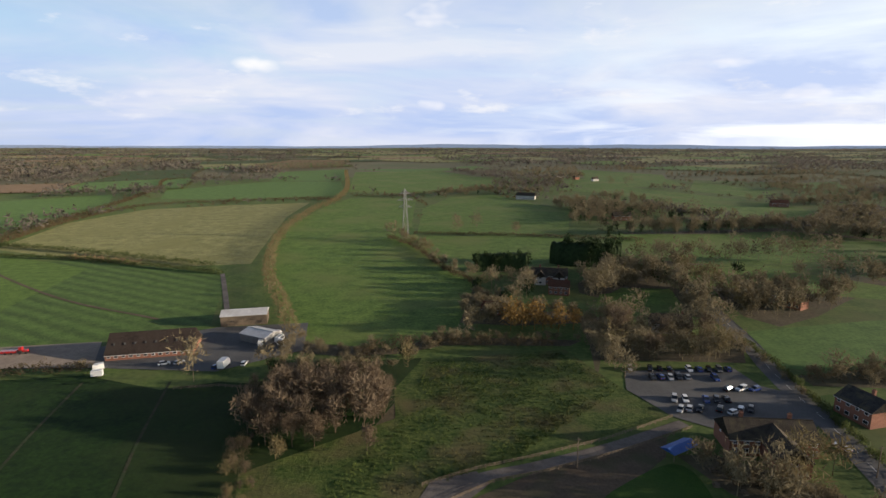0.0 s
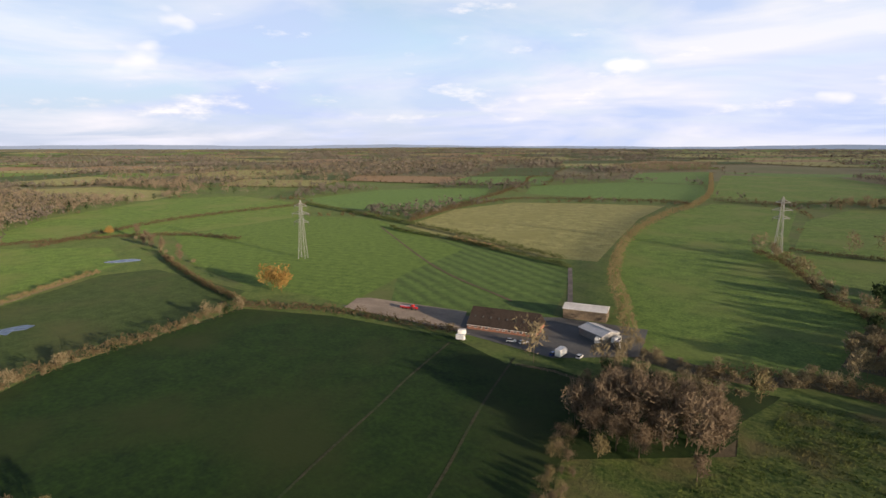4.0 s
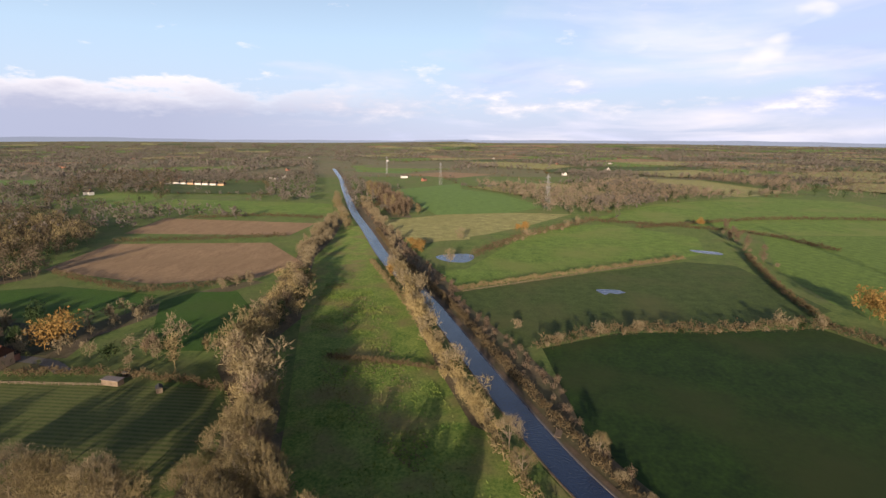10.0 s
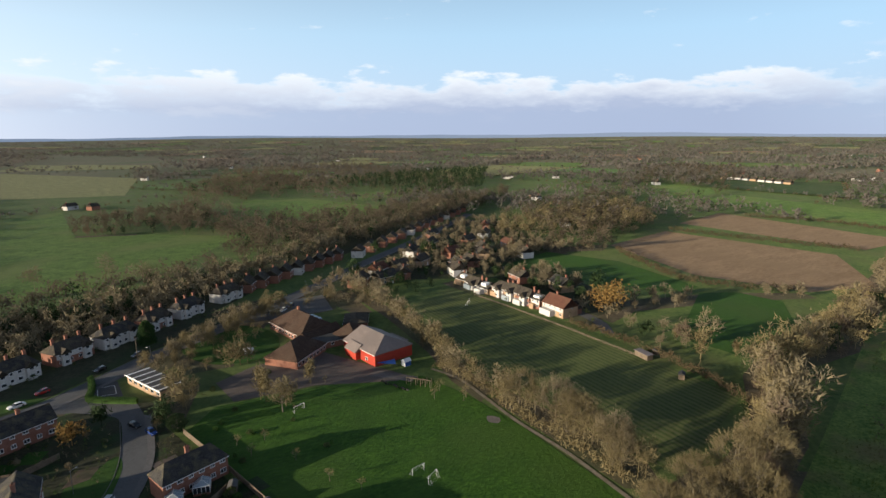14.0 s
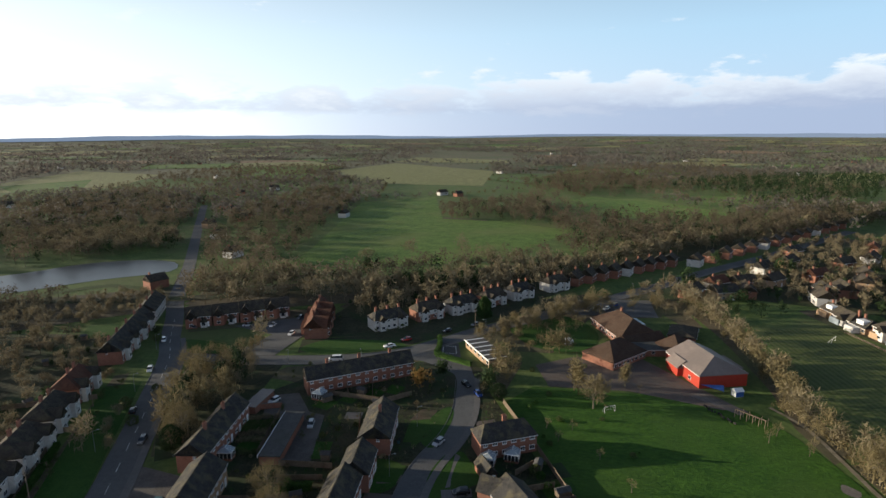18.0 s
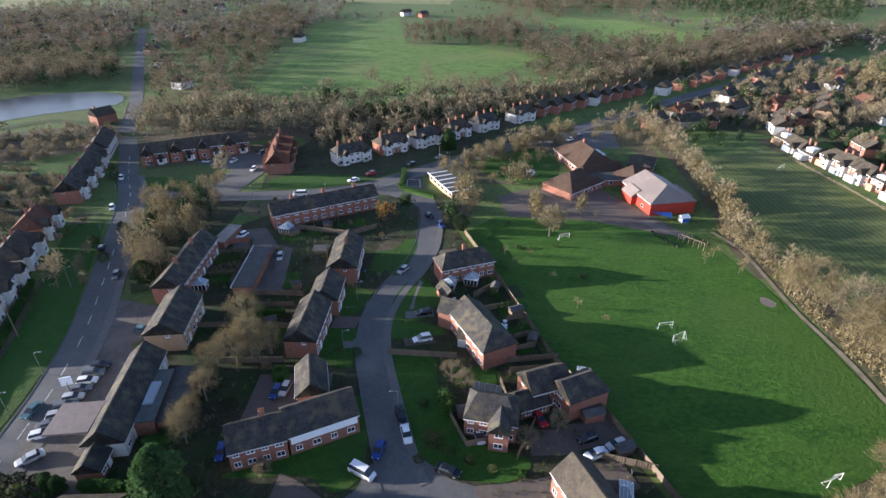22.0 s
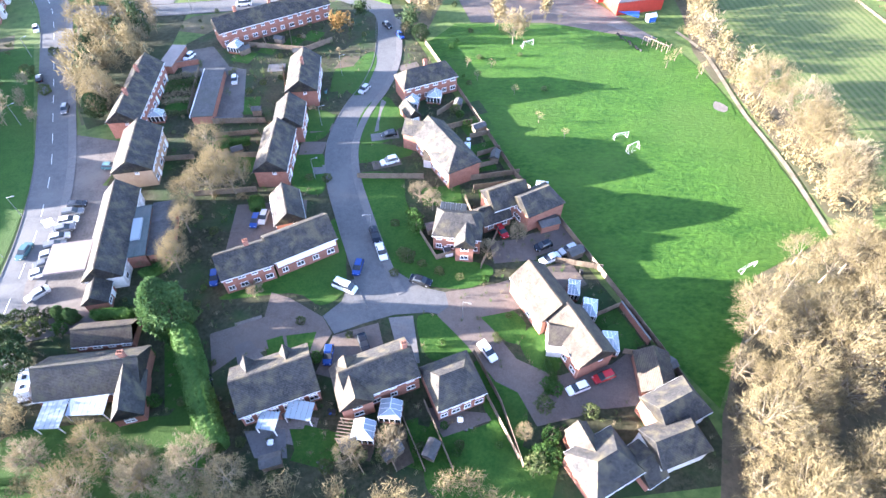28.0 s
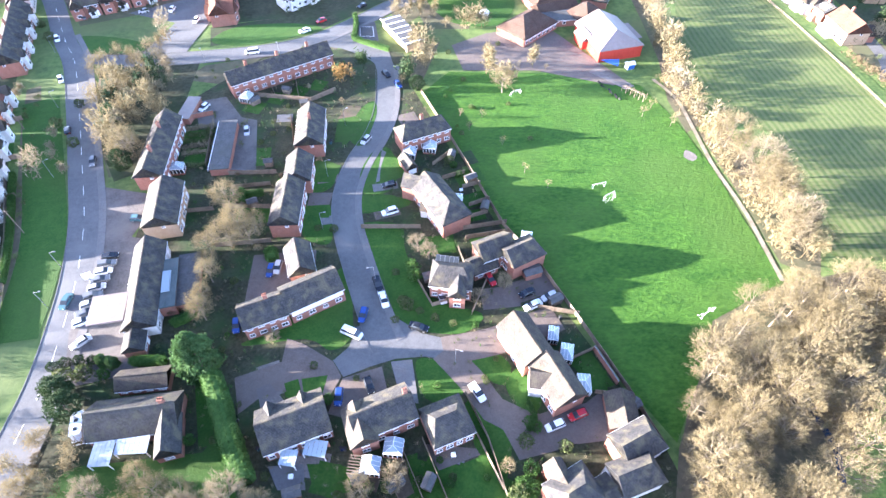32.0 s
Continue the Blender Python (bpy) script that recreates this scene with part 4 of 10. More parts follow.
sheet("field", [(-385, 754), (-440, 882), (-331, 1059), (-200, 1056), (-145, 805), (-260, 752)], 0.035, WHEAT, "bright green field of young wheat", "field")
sheet("field", [(-340, 1088), (-400, 1373), (-267, 1500), (-192, 1086)], 0.036, WHEAT, "bright green field of young wheat on a rise", "field")
sheet("field", [(-144, 849), (-216, 1369), (-6, 1413), (106, 1080), (70, 894), (-38, 829)], 0.037, GRASS, "pale green far pasture", "field")
sheet("field", [(-20, 477), (-19, 637), (12, 763), (71, 802), (137, 610), (106, 470), (56, 462)], 0.038, GRASS, "green meadow with lone trees", "field")
sheet("field", [(-10, 401), (-14, 449), (55, 454), (103, 435), (77, 361), (31, 337), (13, 332)], 0.039, GRASS, "green meadow before a house", "field")
sheet("field", [(148, 448), (346, 421), (305, 369), (188, 344), (131, 370)], 0.040, GRASS, "long green meadow", "field")
sheet("field", [(133, 219), (190, 229), (262, 238), (240, 186), (163, 184), (130, 183)], 0.041, WHEAT, "bright green field beside the road", "field")
sheet("field", [(73, 245), (85, 273), (120, 284), (111, 254), (82, 241)], 0.042, GRASS, "green lawn among trees", "field")
sheet("field", [(138, 328), (222, 314), (242, 289), (225, 267), (133, 301)], 0.043, GRASS, "green meadow strip", "field")
sheet("field", [(-570, 702), (-489, 810), (-402, 642), (-420, 513)], 0.044, WHEAT, "green wheat field", "field")
sheet("field", [(-244, 1499), (-272, 1849), (31, 1883), (146, 1489), (-120, 1391)], 0.045, WHEAT, "far green field", "field")
sheet("field", [(239, 1077), (482, 1285), (423, 967), (300, 923)], 0.046, GRASS, "far green field", "field")
sheet("field", [(334, 798), (398, 584), (299, 507), (260, 634)], 0.047, GRASS, "far green field", "field")
sheet("field", [(-280, -5), (-313, 56), (-358, 139), (-348, 166), (-258, 166), (-232, 110), (-228, 64), (-206, 23)], 0.048, MIDGRASS, "damp pasture with a flooded hollow, cloud shade in its colour", "field")
sheet("field", [(-333, -16), (-337, 1), (-499, 63), (-520, 128), (-453, 182), (-388, 161), (-329, 59), (-297, -5), (-306, -10)], 0.049, GRASS, "green sheep pasture", "field")
sheet("field", [(-532, -86), (-608, 2), (-591, 103), (-509, 45), (-467, 12), (-423, -35)], 0.050, PALEGRASS, "pale winter pasture", "field")
sheet("field", [(-839, -118), (-916, -38), (-813, 39), (-665, 85), (-608, 44), (-588, -37)], 0.051, WHEAT, "green wheat field", "field")
sheet("field", [(-564, 127), (-686, 229), (-780, 392), (-727, 487), (-555, 468), (-474, 385), (-474, 251), (-519, 209)], 0.052, GRASS, "wide green field on a rise", "field")
sheet("field", [(-458, 243), (-471, 390), (-388, 413), (-228, 333), (-217, 257), (-197, 187), (-225, 189), (-272, 183), (-344, 196)], 0.053, RIDGED, "grazed pasture round a pylon", "field")
sheet("field", [(-611, 515), (-620, 680), (-507, 789), (-398, 525), (-428, 471), (-514, 478)], 0.054, WHEAT, "far green wheat field", "field")
sheet("field", [(-1165, 327), (-1098, 444), (-858, 477), (-788, 377), (-924, 310)], 0.055, PALEGRASS, "far pale field in the woods", "field")
sheet("field", [(-1258, -154), (-1348, -63), (-1268, 43), (-1147, -37)], 0.056, BROWN, "far bare earth field", "field")
sheet("field", [(-1639, -344), (-1794, -123), (-1490, -86), (-1299, -168), (-1367, -288)], 0.057, WHEAT, "far green wheat field", "field")
sheet("field", [(-107.7, -43.3), (-163, -57), (-248, -76), (-357, -105), (-552, -121), (-387, -70), (-298, -44), (-219, -23), (-181, -12), (-144, -0.3)], 0.058, ROUGH, "rough green strip between the wood and the canal", "field")
sheet("field", [(-320, -261), (-401, -276), (-411, -160), (-347, -116), (-308, -129), (-294, -180)], 0.059, BROWN, "brown stubble field", "field")
sheet("field", [(-453, -295), (-541, -311), (-515, -155), (-452, -158)], 0.060, BROWN, "brown stubble field", "field")
sheet("field", [(-198, -124), (-255, -152), (-270, -143), (-271, -124), (-230, -98), (-198, -91)], 0.061, LAWN, "dark green meadow between trees", "field")
sheet("field", [(-208, -254), (-262, -271), (-277, -226), (-266, -168), (-248, -166), (-231, -210)], 0.062, LAWN, "striped green meadow behind the houses", "field")
sheet("field", [(-128, -220), (-159, -224), (-164, -170), (-163, -128), (-163, -82), (-114.4, -68.3), (-107.7, -76.3), (-119, -121), (-104, -132), (-105, -159)], 0.063, ROWS, "field with pale crop rows and long shadows", "field")
sheet("field", [(-682, -541), (-803, -566), (-765, -441), (-626, -413)], 0.064, GRASS, "small far green field", "field")
sheet("field", [(-623, -393), (-720, -396), (-676, -180), (-593, -157), (-575, -233)], 0.065, GRASS, "small far green field", "field")
sheet("field", [(-537, -91), (-571, -8), (-442, -4), (-427, -47)], 0.066, PALEGRASS, "pale winter pasture beside the canal", "field")
sheet("field", [(-866, -125), (-1001, -22), (-606, -9), (-616, -46)], 0.067, WHEAT, "green wheat field", "field")
sheet("field", [(-1651, -364), (-1909, -51), (-1489, -38), (-1349, -262)], 0.068, GRASS, "far green strip", "field")
sheet("field", [(105, -321), (102, -389), (116, -666), (28, -730), (15, -529), (-39, -512), (-94, -466), (-37, -372), (10, -345), (45, -337)], 0.069, GRASS, "sunlit green valley field", "field")
sheet("field", [(295, -1261), (183, -1662), (-81, -1264), (-40, -901), (165, -954)], 0.070, PALEGRASS, "green slope among woods", "field")
sheet("field", [(-133, -669), (-183, -733), (-280, -553), (-230, -515), (-184, -551)], 0.071, GRASS, "green clearing in the woods", "field")
sheet("field", [(191, -1735), (80, -2856), (-239, -2419), (-165, -1662)], 0.072, PALEGRASS, "far green slope", "field")
sheet("field", [(802, -947), (677, -797), (595, -798), (560, -880), (640, -1168), (900, -1300)], 0.0725, PALEGRASS, "pale green parkland among woods", "field")
sheet("field", [(755, -891), (701, -1038), (590, -844), (620, -759)], 0.073, GRASS, "far green field", "field")
sheet("field", [(-139, -699), (-236, -705), (-284, -559), (-244, -515), (-142, -562)], 0.074, GRASS, "green parkland clearing", "field")
sheet("field", [(-313, -733), (-376, -734), (-463, -731), (-370, -665), (-292, -639)], 0.075, GRASS, "green clearing before dark pines", "field")
sheet("field", [(233, 1048), (307, 945), (389, 743), (417, 643), (398, 575), (346, 513), (293, 514), (308, 623), (263, 783), (194, 872)], 0.080, GRASS, "long sunlit pasture between woods", "field")
sheet("field", [(358, 1483), (492, 1244), (409, 1004), (291, 1107)], 0.081, GRASS, "far green pasture", "field")
sheet("field", [(478, 1044), (507, 839), (434, 743), (395, 869)], 0.082, GRASS, "far green pasture", "field")
sheet("field", [(644, 1000), (743, 1039), (658, 906), (575, 907)], 0.083, WHEAT, "far bright green field", "field")
sheet("field", [(153, 461), (292, 452), (284, 405), (339, 416), (302, 369), (202, 379), (139, 418)], 0.084, GRASS, "long green meadow between hedges", "field")
sheet("field", [(143, 333), (220, 343), (213, 325), (161, 305), (136, 314)], 0.085, GRASS, "green meadow strip beside the lane", "field")
sheet("field", [(-107.7, -43.3), (-95, -34), (-82, -24), (-72, -12), (-66, 4), (-64, 30), (-72, 42), (-105, 26), (-131, 15), (-144, -0.3), (-163, -57)], 0.0860, ROUGH, "rough tussocky meadow beside the canal", "field")

# the dark tone of both paddocks is shade painted into the grass
sheet("field", [(-203, 28), (-222, 62), (-226, 106), (-232, 150), (-185, 168), (-124, 177), (-90, 165), (-80, 115), (-66, 70), (-75, 48), (-104, 45), (-140, 32)], 0.05, DARKGRASS, "paddock with afternoon shade put into its dark green", "field")
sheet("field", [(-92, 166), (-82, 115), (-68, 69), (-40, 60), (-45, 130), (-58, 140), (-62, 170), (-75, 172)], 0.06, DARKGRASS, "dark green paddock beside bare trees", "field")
sheet("field", [(-50, 120), (-14, 147), (-16, 166), (-8, 190), (47, 200), (58, 168), (66, 148), (23, 127), (-0.3, 118), (-8, 100), (-40, 85)], 0.07, ROUGHDARK, "rough grass field with tussocks and wheel tracks", "field")
# shade round the wood, painted as dark grass
sheet("rough_grass", [(-46, 58), (-52, 100), (-58, 132), (-62, 172), (-24, 190), (-8, 192), (-14, 160), (-30, 110), (-8, 100), (-14, 66)], 0.066, DARKGRASS, "rough grass round the small wood, shade put into its colour", "grass")
sheet("playing_field", [(-14.5, -154.5), (-21.5, -128.6), (-30.3, -92.5), (-37.2, -76.6), (-43.1, -58), (-47.4, -44), (-53, -32), (-65, -47), (-72, -58), (-93.6, -66.5), (-93.9, -87), (-94.4, -107), (-92.5, -131), (-88, -150), (-72, -159), (-45, -163), (-25, -166)], 0.08, PITCH, "mown green school playing field with long shadows", "playing field")
sheet("wood_floor", [(-53, -31), (-65, -46.5), (-72, -58), (-94, -66), (-118, -68), (-140, -50), (-120, 16), (-46, 16), (-42, -8)], 0.052, LITTER, "leaf-strewn floor of the pale wood", "woodland floor")
ribbon("stream", [(-84, -42), (-83, -35), (-83, -27), (-80, -18), (-82, -6)], -0.7, 0.7, 0.10, WATER, "narrow stream winding through the wood", "stream", 2.0)
for _l in ([(-62.9, -142.5), (-72.7, -108.6)], [(-53.5, -110.2), (-63.4, -114.6)], [(-63.4, -114.6), (-66.0, -107.0)], [(-73.8, -103.7), (-77.0, -86.0)], [(-62.1, -96.1), (-74.0, -104.0)], [(-61, -64), (-70, -60.5)]):
    ribbon("pitch_line", _l, -0.09, 0.09, 0.088, LAWN, "faint worn line across the playing field", "pitch line")
sheet("gardens", [(-12, -156), (-28, -95), (-35, -78), (-41, -59), (-50, -34), (-52, -20), (40, -20), (74, -24), (71.5, -45), (70, -62), (66, -80), (64, -120), (70, -150), (40, -183), (5, -186), (-10, -180)], 0.03, EARTH, "garden soil, beds and winter grass between the houses", "garden ground")

# ---- canal, ponds, lake ----
CANAL = [(-70, 48), (-105, 32), (-131, 21), (-187, 2.5), (-262, -21), (-364, -59), (-480, -94), (-625, -138), (-900, -212), (-1120, -270), (-1500, -380)]
ribbon("canal", CANAL, -4.2, 4.2, 0.10, WATER, "straight blue canal reflecting the sky", "canal")
ribbon("towpath", CANAL, -6.6, -4.7, 0.22, MUD, "narrow muddy towpath beside the canal", "path", drop=0.2)
ribbon("verge", CANAL, -13.5, -6.6, 0.092, LITTER, "brown weedy verge between towpath and paddock", "verge")
ribbon("canal_edge", CANAL, -4.7, -4.2, 0.30, PAVING, "low stone edge of the canal", "kerb", drop=0.4)
ribbon("canal_edge", CANAL, 4.2, 4.6, 0.26, MUD, "earthy canal bank", "bank", drop=0.4)
sheet("pond", [(-290, 68), (-289, 80), (-284, 82), (-281, 77), (-283, 73), (-279, 70), (-284, 68)], 0.20, WATER, "flooded hollow in the pasture, blue with sky", "pond", 3)
sheet("pond", [(-372, -24), (-380, -2), (-366, 2), (-352, -4), (-356, -18)], 0.20, WATER, "blue flood pond beside the canal hedge", "pond", 4)
sheet("pond", [(-402, 160), (-396, 176), (-385, 176), (-392, 162)], 0.20, WATER, "small puddle in the pasture", "pond", 3)
_shore = [(310, -296), (268, -306), (240, -337), (211, -348), (184, -343), (174, -318), (204, -298), (221, -282), (241, -268), (310, -246)]
FIELDS.append((_shore, (174, 310, -348, -246)))
sheet("lake", _shore, 0.14, LAKE, "dark grey lake behind the railway line", "lake", 8)
ribbon("verge", [(158, -279), (176, -282), (193, -285), (212, -270), (232, -254), (262, -244)], -3, 3, 0.145, MIDGRASS, "grassy bank between lake and railway", "verge")

# ---- roads ----
MAIN = [(300, -640), (249, -519), (204, -414), (166, -325), (143, -266), (126, -230), (115, -205), (106, -187), (96, -158), (86, -127), (80, -107.5), (76.3, -89), (74.8, -73), (74.5, -60), (75.6, -48), (78, -25), (84, 10), (92, 50), (99, 88), (104.8, 115), (110, 142), (112.3, 161), (116, 183), (121.8, 208), (128, 250), (134, 300)]
FIELDS.append(([(134, -240), (150, -268), (174, -322), (212, -412), (256, -516), (307, -637), (293, -643), (242, -522), (196, -416), (158, -328), (136, -264), (122, -236)], (122, 307, -643, -236)))
ribbon("road", MAIN, -3.7, 3.7, 0.10, ASPHALT, "two-lane asphalt road with a dashed centre line", "road")
ribbon("pavement", MAIN[6:17], 3.85, 5.6, 0.20, PAVING, "asphalt pavement with a raised kerb", "pavement", drop=0.2)
ribbon("kerb", MAIN[6:17], 3.7, 3.85, 0.21, PAVING, "concrete kerb", "kerb", drop=0.2)
ribbon("kerb", MAIN[3:], -3.85, -3.7, 0.19, PAVING, "concrete kerb", "kerb", drop=0.2)
CROSS = [(106, -190), (88, -187), (65, -186.5), (38, -188.5), (21, -194), (5, -206), (-10.5, -219), (-33, -234), (-52, -248), (-75, -264), (-110, -290), (-150, -322), (-200, -358), (-260, -405), (-330, -462)]
ribbon("road", CROSS, -3.2, 3.2, 0.105, ASPHALT, "grey side road curving past the houses", "road")
ribbon("kerb", CROSS[1:], 3.2, 3.4, 0.19, PAVING, "concrete kerb", "kerb", drop=0.2)
ribbon("pavement", CROSS[1:], -5.0, -3.3, 0.19, PAVING, "pale pavement", "pavement", drop=0.2)
CLOSE = [(10, -188), (2, -181), (-3, -172), (-1.8, -150), (1.8, -135.5), (8, -122), (11.4, -109), (11.2, -96.4), (9, -84.8), (6.6, -74.2), (4, -64), (2.5, -60)]
ribbon("road", CLOSE, -3.1, 3.1, 0.11, ASPHALT, "winding grey close between brick houses", "road", 2.0)
ribbon("kerb", CLOSE[2:], -3.25, -3.1, 0.2, PAVING, "concrete kerb", "kerb", 2.0, 0.2)
ribbon("kerb", CLOSE[2:], 3.1, 3.25, 0.2, PAVING, "concrete kerb", "kerb", 2.0, 0.2)
ribbon("pavement", CLOSE[2:], 3.25, 4.9, 0.19, PAVING, "narrow pavement along the close", "pavement", 2.0, 0.2)
sheet("road", [(14, -58), (11.8, -53.8), (6, -55.6), (0.5, -56.8), (-6, -56.6), (-11.6, -54.8), (-14, -57), (-12, -60), (-5.5, -62.6), (-0.1, -67.5), (8.8, -66), (10.5, -61)], 0.115, ASPHALT, "turning head of the close", "road")
ribbon("driveway", [(-10, -57.5), (-20.8, -58.5), (-30, -61), (-37, -63)], -3.5, 3.5, 0.12, BLOCK, "shared driveway of brown block paving", "driveway")
ribbon("driveway", [(-10, -57.5), (-15, -50), (-18.5, -43), (-25, -38.5), (-34, -37), (-41, -37)], -3.0, 3.0, 0.122, BLOCK, "curved driveway of brown block paving", "driveway")
sheet("driveway", [(-18.1, -43.6), (-19.8, -38.3), (-21.7, -32.3), (-28.7, -33.2), (-37.9, -35.2), (-43, -39), (-42, -44.5), (-37.4, -42), (-30.5, -41.5), (-26, -40.5), (-23.5, -43)], 0.124, BLOCK, "wide block-paved yard between the houses", "driveway")
sheet("lawn", [(-24, -26), (-16, -31), (-8.6, -33), (-10, -22), (-20, -18)], 0.097, LAWN, "back lawn between garden fences", "lawn")
sheet("driveway", [(34.7, -56.3), (25, -59), (24.2, -64.7), (20.4, -62.8), (14, -57.8), (12.2, -54), (14.5, -50), (18, -50.5), (27, -52.6), (33, -48)], 0.125, BLOCK, "broad block-paved driveway", "driveway")
sheet("driveway", [(12, -53.5), (15, -46), (10.5, -44.2), (2.2, -46.5), (3.6, -55.3)], 0.128, BLOCK, "block-paved driveway with parked cars", "driveway")
sheet("driveway", [(1.6, -56.2), (0, -46.8), (-3.5, -46), (-3, -56.2)], 0.13, PAVING, "dark tarmac drive", "driveway")
sheet("forecourt", [(78, -120), (65.7, -116), (64.8, -103.8), (66, -100), (60, -98), (60, -70), (55, -60), (70, -58), (73, -72), (71.6, -88), (74.6, -106)], 0.12, WORN, "worn forecourt of patched concrete and tarmac", "forecourt")
sheet("yard", [(34, -90), (18.5, -90), (18.5, -78.5), (24, -73.5), (35, -71)], 0.12, BLOCK, "parking court of dark block paving", "parking")
sheet("yard", [(43.6, -148), (38.6, -146), (36.6, -121.5), (44.2, -122.6), (44.6, -144), (56, -144), (60, -158), (50, -160)], 0.12, WORN, "garage court of grey tarmac", "parking")
sheet("school_yard", [(-28, -183), (-42, -190), (-66, -192), (-78, -166), (-84, -153), (-79, -151), (-55, -163), (-30, -166)], 0.12, BLOCK, "wide school playground of worn reddish tarmac", "playground")
sheet("yard", [(-60, -262), (-95, -262), (-90, -235), (-48, -240)], 0.12, ASPHALT, "school car park of grey tarmac", "parking")
sheet("field", [(129, 214), (190, 222), (168, 186), (134, 183), (122, 186)], 0.08, WHEAT, "bright green field beside the road", "field")
sheet("carpark", [(63.6, 180), (59.5, 165.6), (67.5, 147.5), (80, 138), (95, 138), (106, 142), (110.5, 163), (104.5, 168), (103, 182)], 0.13, ASPHALT, "public house car park of grey tarmac", "car park")
sheet("farm_yard", [(-195, 182), (-183, 189), (-128, 206), (-98, 226), (-60, 232), (-54, 200), (-80, 180), (-122, 183)], 0.13, ASPHALT, "farmyard of dark tarmac", "farmyard")
sheet("riding_arena", [(-190.5, 180), (-197, 195.6), (-192, 200), (-137.6, 209), (-127.5, 188), (-150, 183)], 0.16, ARENA, "pale sandy riding arena", "riding arena")
sheet("road", [(84, -190), (76, -212), (96, -222), (70, -234), (58, -232), (64, -206), (68, -190)], 0.13, ASPHALT, "housing court of grey tarmac", "road")
sheet("field", [(28, 124), (41, 131), (56, 138), (61, 136.4), (57, 127), (43, 114.2), (27.6, 104), (10, 100), (6, 110)], 0.085, MUD, "bare brown ground beside the rail fence", "field")
sheet("lawn", [(35, 108), (43.6, 116.4), (57.4, 124), (61.5, 117.4), (58, 104), (40, 98)], 0.096, LAWN, "dark lawn of the beer garden", "lawn", 2)
sheet("lawn", [(115, 160), (124, 162), (116.5, 147), (113, 152)], 0.096, LAWN, "lawn beside the brick house", "lawn")
ribbon("path", [(-2, 112), (10.5, 119), (23, 123), (45, 132), (69, 144)], -1.8, 1.8, 0.12, GRAVEL, "pale gravel path between rail fences", "path")
sheet("path", [(-3, 117), (8, 121), (11, 116), (4, 108), (-8, 104)], 0.13, GRAVEL, "pale gravel patch beside a fence", "path")
ribbon("path", [(-93.5, -153), (-97.0, -141.6), (-96.2, -125.3), (-95.0, -110), (-95.3, -97), (-95.4, -88.5), (-93.6, -66.7)], -0.6, 0.6, 0.13, SANDPATH, "pale sandy footpath along the playing field hedge", "path")
ribbon("track", [(-347, 380), (-207, 277), (-129, 237)], -0.9, 0.9, 0.12, MUD, "rutted farm track across the paddock", "track")
ribbon("track", [(-134, 323), (-108, 262), (-96, 232)], -1.3, 1.3, 0.12, GRAVEL, "pale stony track", "track")
ribbon("track", [(-121, 171), (-114, 138), (-108, 115), (-101, 86), (-93, 56)], -0.45, 0.45, 0.10, EARTH, "trodden fence line across the paddock", "track")
ribbon("track", [(-92, 172), (-82, 133), (-71, 98), (-64, 72)], -0.45, 0.45, 0.10, EARTH, "worn fence line between two paddocks", "track")
ribbon("railway", [(330, -240), (222, -255), (139, -262), (84, -282), (-31, -320), (-153, -402), (-305, -510), (-480, -610)], -4.5, 4.5, 0.15, EARTH, "dark railway cutting behind the houses", "railway", 10)
VERGE = [(85, -71), (86, -87), (89, -104), (97, -128), (110, -165)]
ribbon("verge", VERGE, -5.5, 5.5, 0.09, LAWN, "grass verge between road and gardens", "grass verge")
for _p in ([(65, -208), (36, -211), (14, -222), (1.6, -230), (-40, -262), (-58, -279), (-75, -298), (-140, -345), (-230, -415), (-240, -440), (-120, -385), (-32, -330), (36, -300), (52, -250)],
           [(190, -211), (153, -211), (136, -217), (124, -184), (118, -161), (110, -137), (103, -118), (98, -100), (92, -80), (92, -50), (170, -50), (230, -150)],
           [(-78, -255), (-112, -262), (-150, -262), (-190, -240), (-186, -160), (-205, -160), (-222, -200), (-212, -260), (-268, -276), (-320, -420), (-270, -408), (-150, -315), (-90, -268)],
           [(98, -196), (74, -200), (62, -182), (64, -128), (76, -122), (88, -146)]):
    sheet("gardens", _p, 0.082, SOIL, "winter garden ground with beds, leaf litter and paths", "garden")
sheet("gardens", [(60, -193), (36, -195.5), (19, -201), (2, -214), (-14, -227), (-36, -241), (-62, -262), (-66, -272), (-40, -262), (1.6, -230), (14, -222), (36, -211), (62, -207)], 0.0835, SOIL, "front gardens and parking of the street", "garden")
sheet("embankment", [(240, -252), (193, -268), (152, -284), (133, -245), (156, -234), (190, -212), (260, -200)], 0.08, LITTER, "brown scrubby ground beside the railway", "embankment")
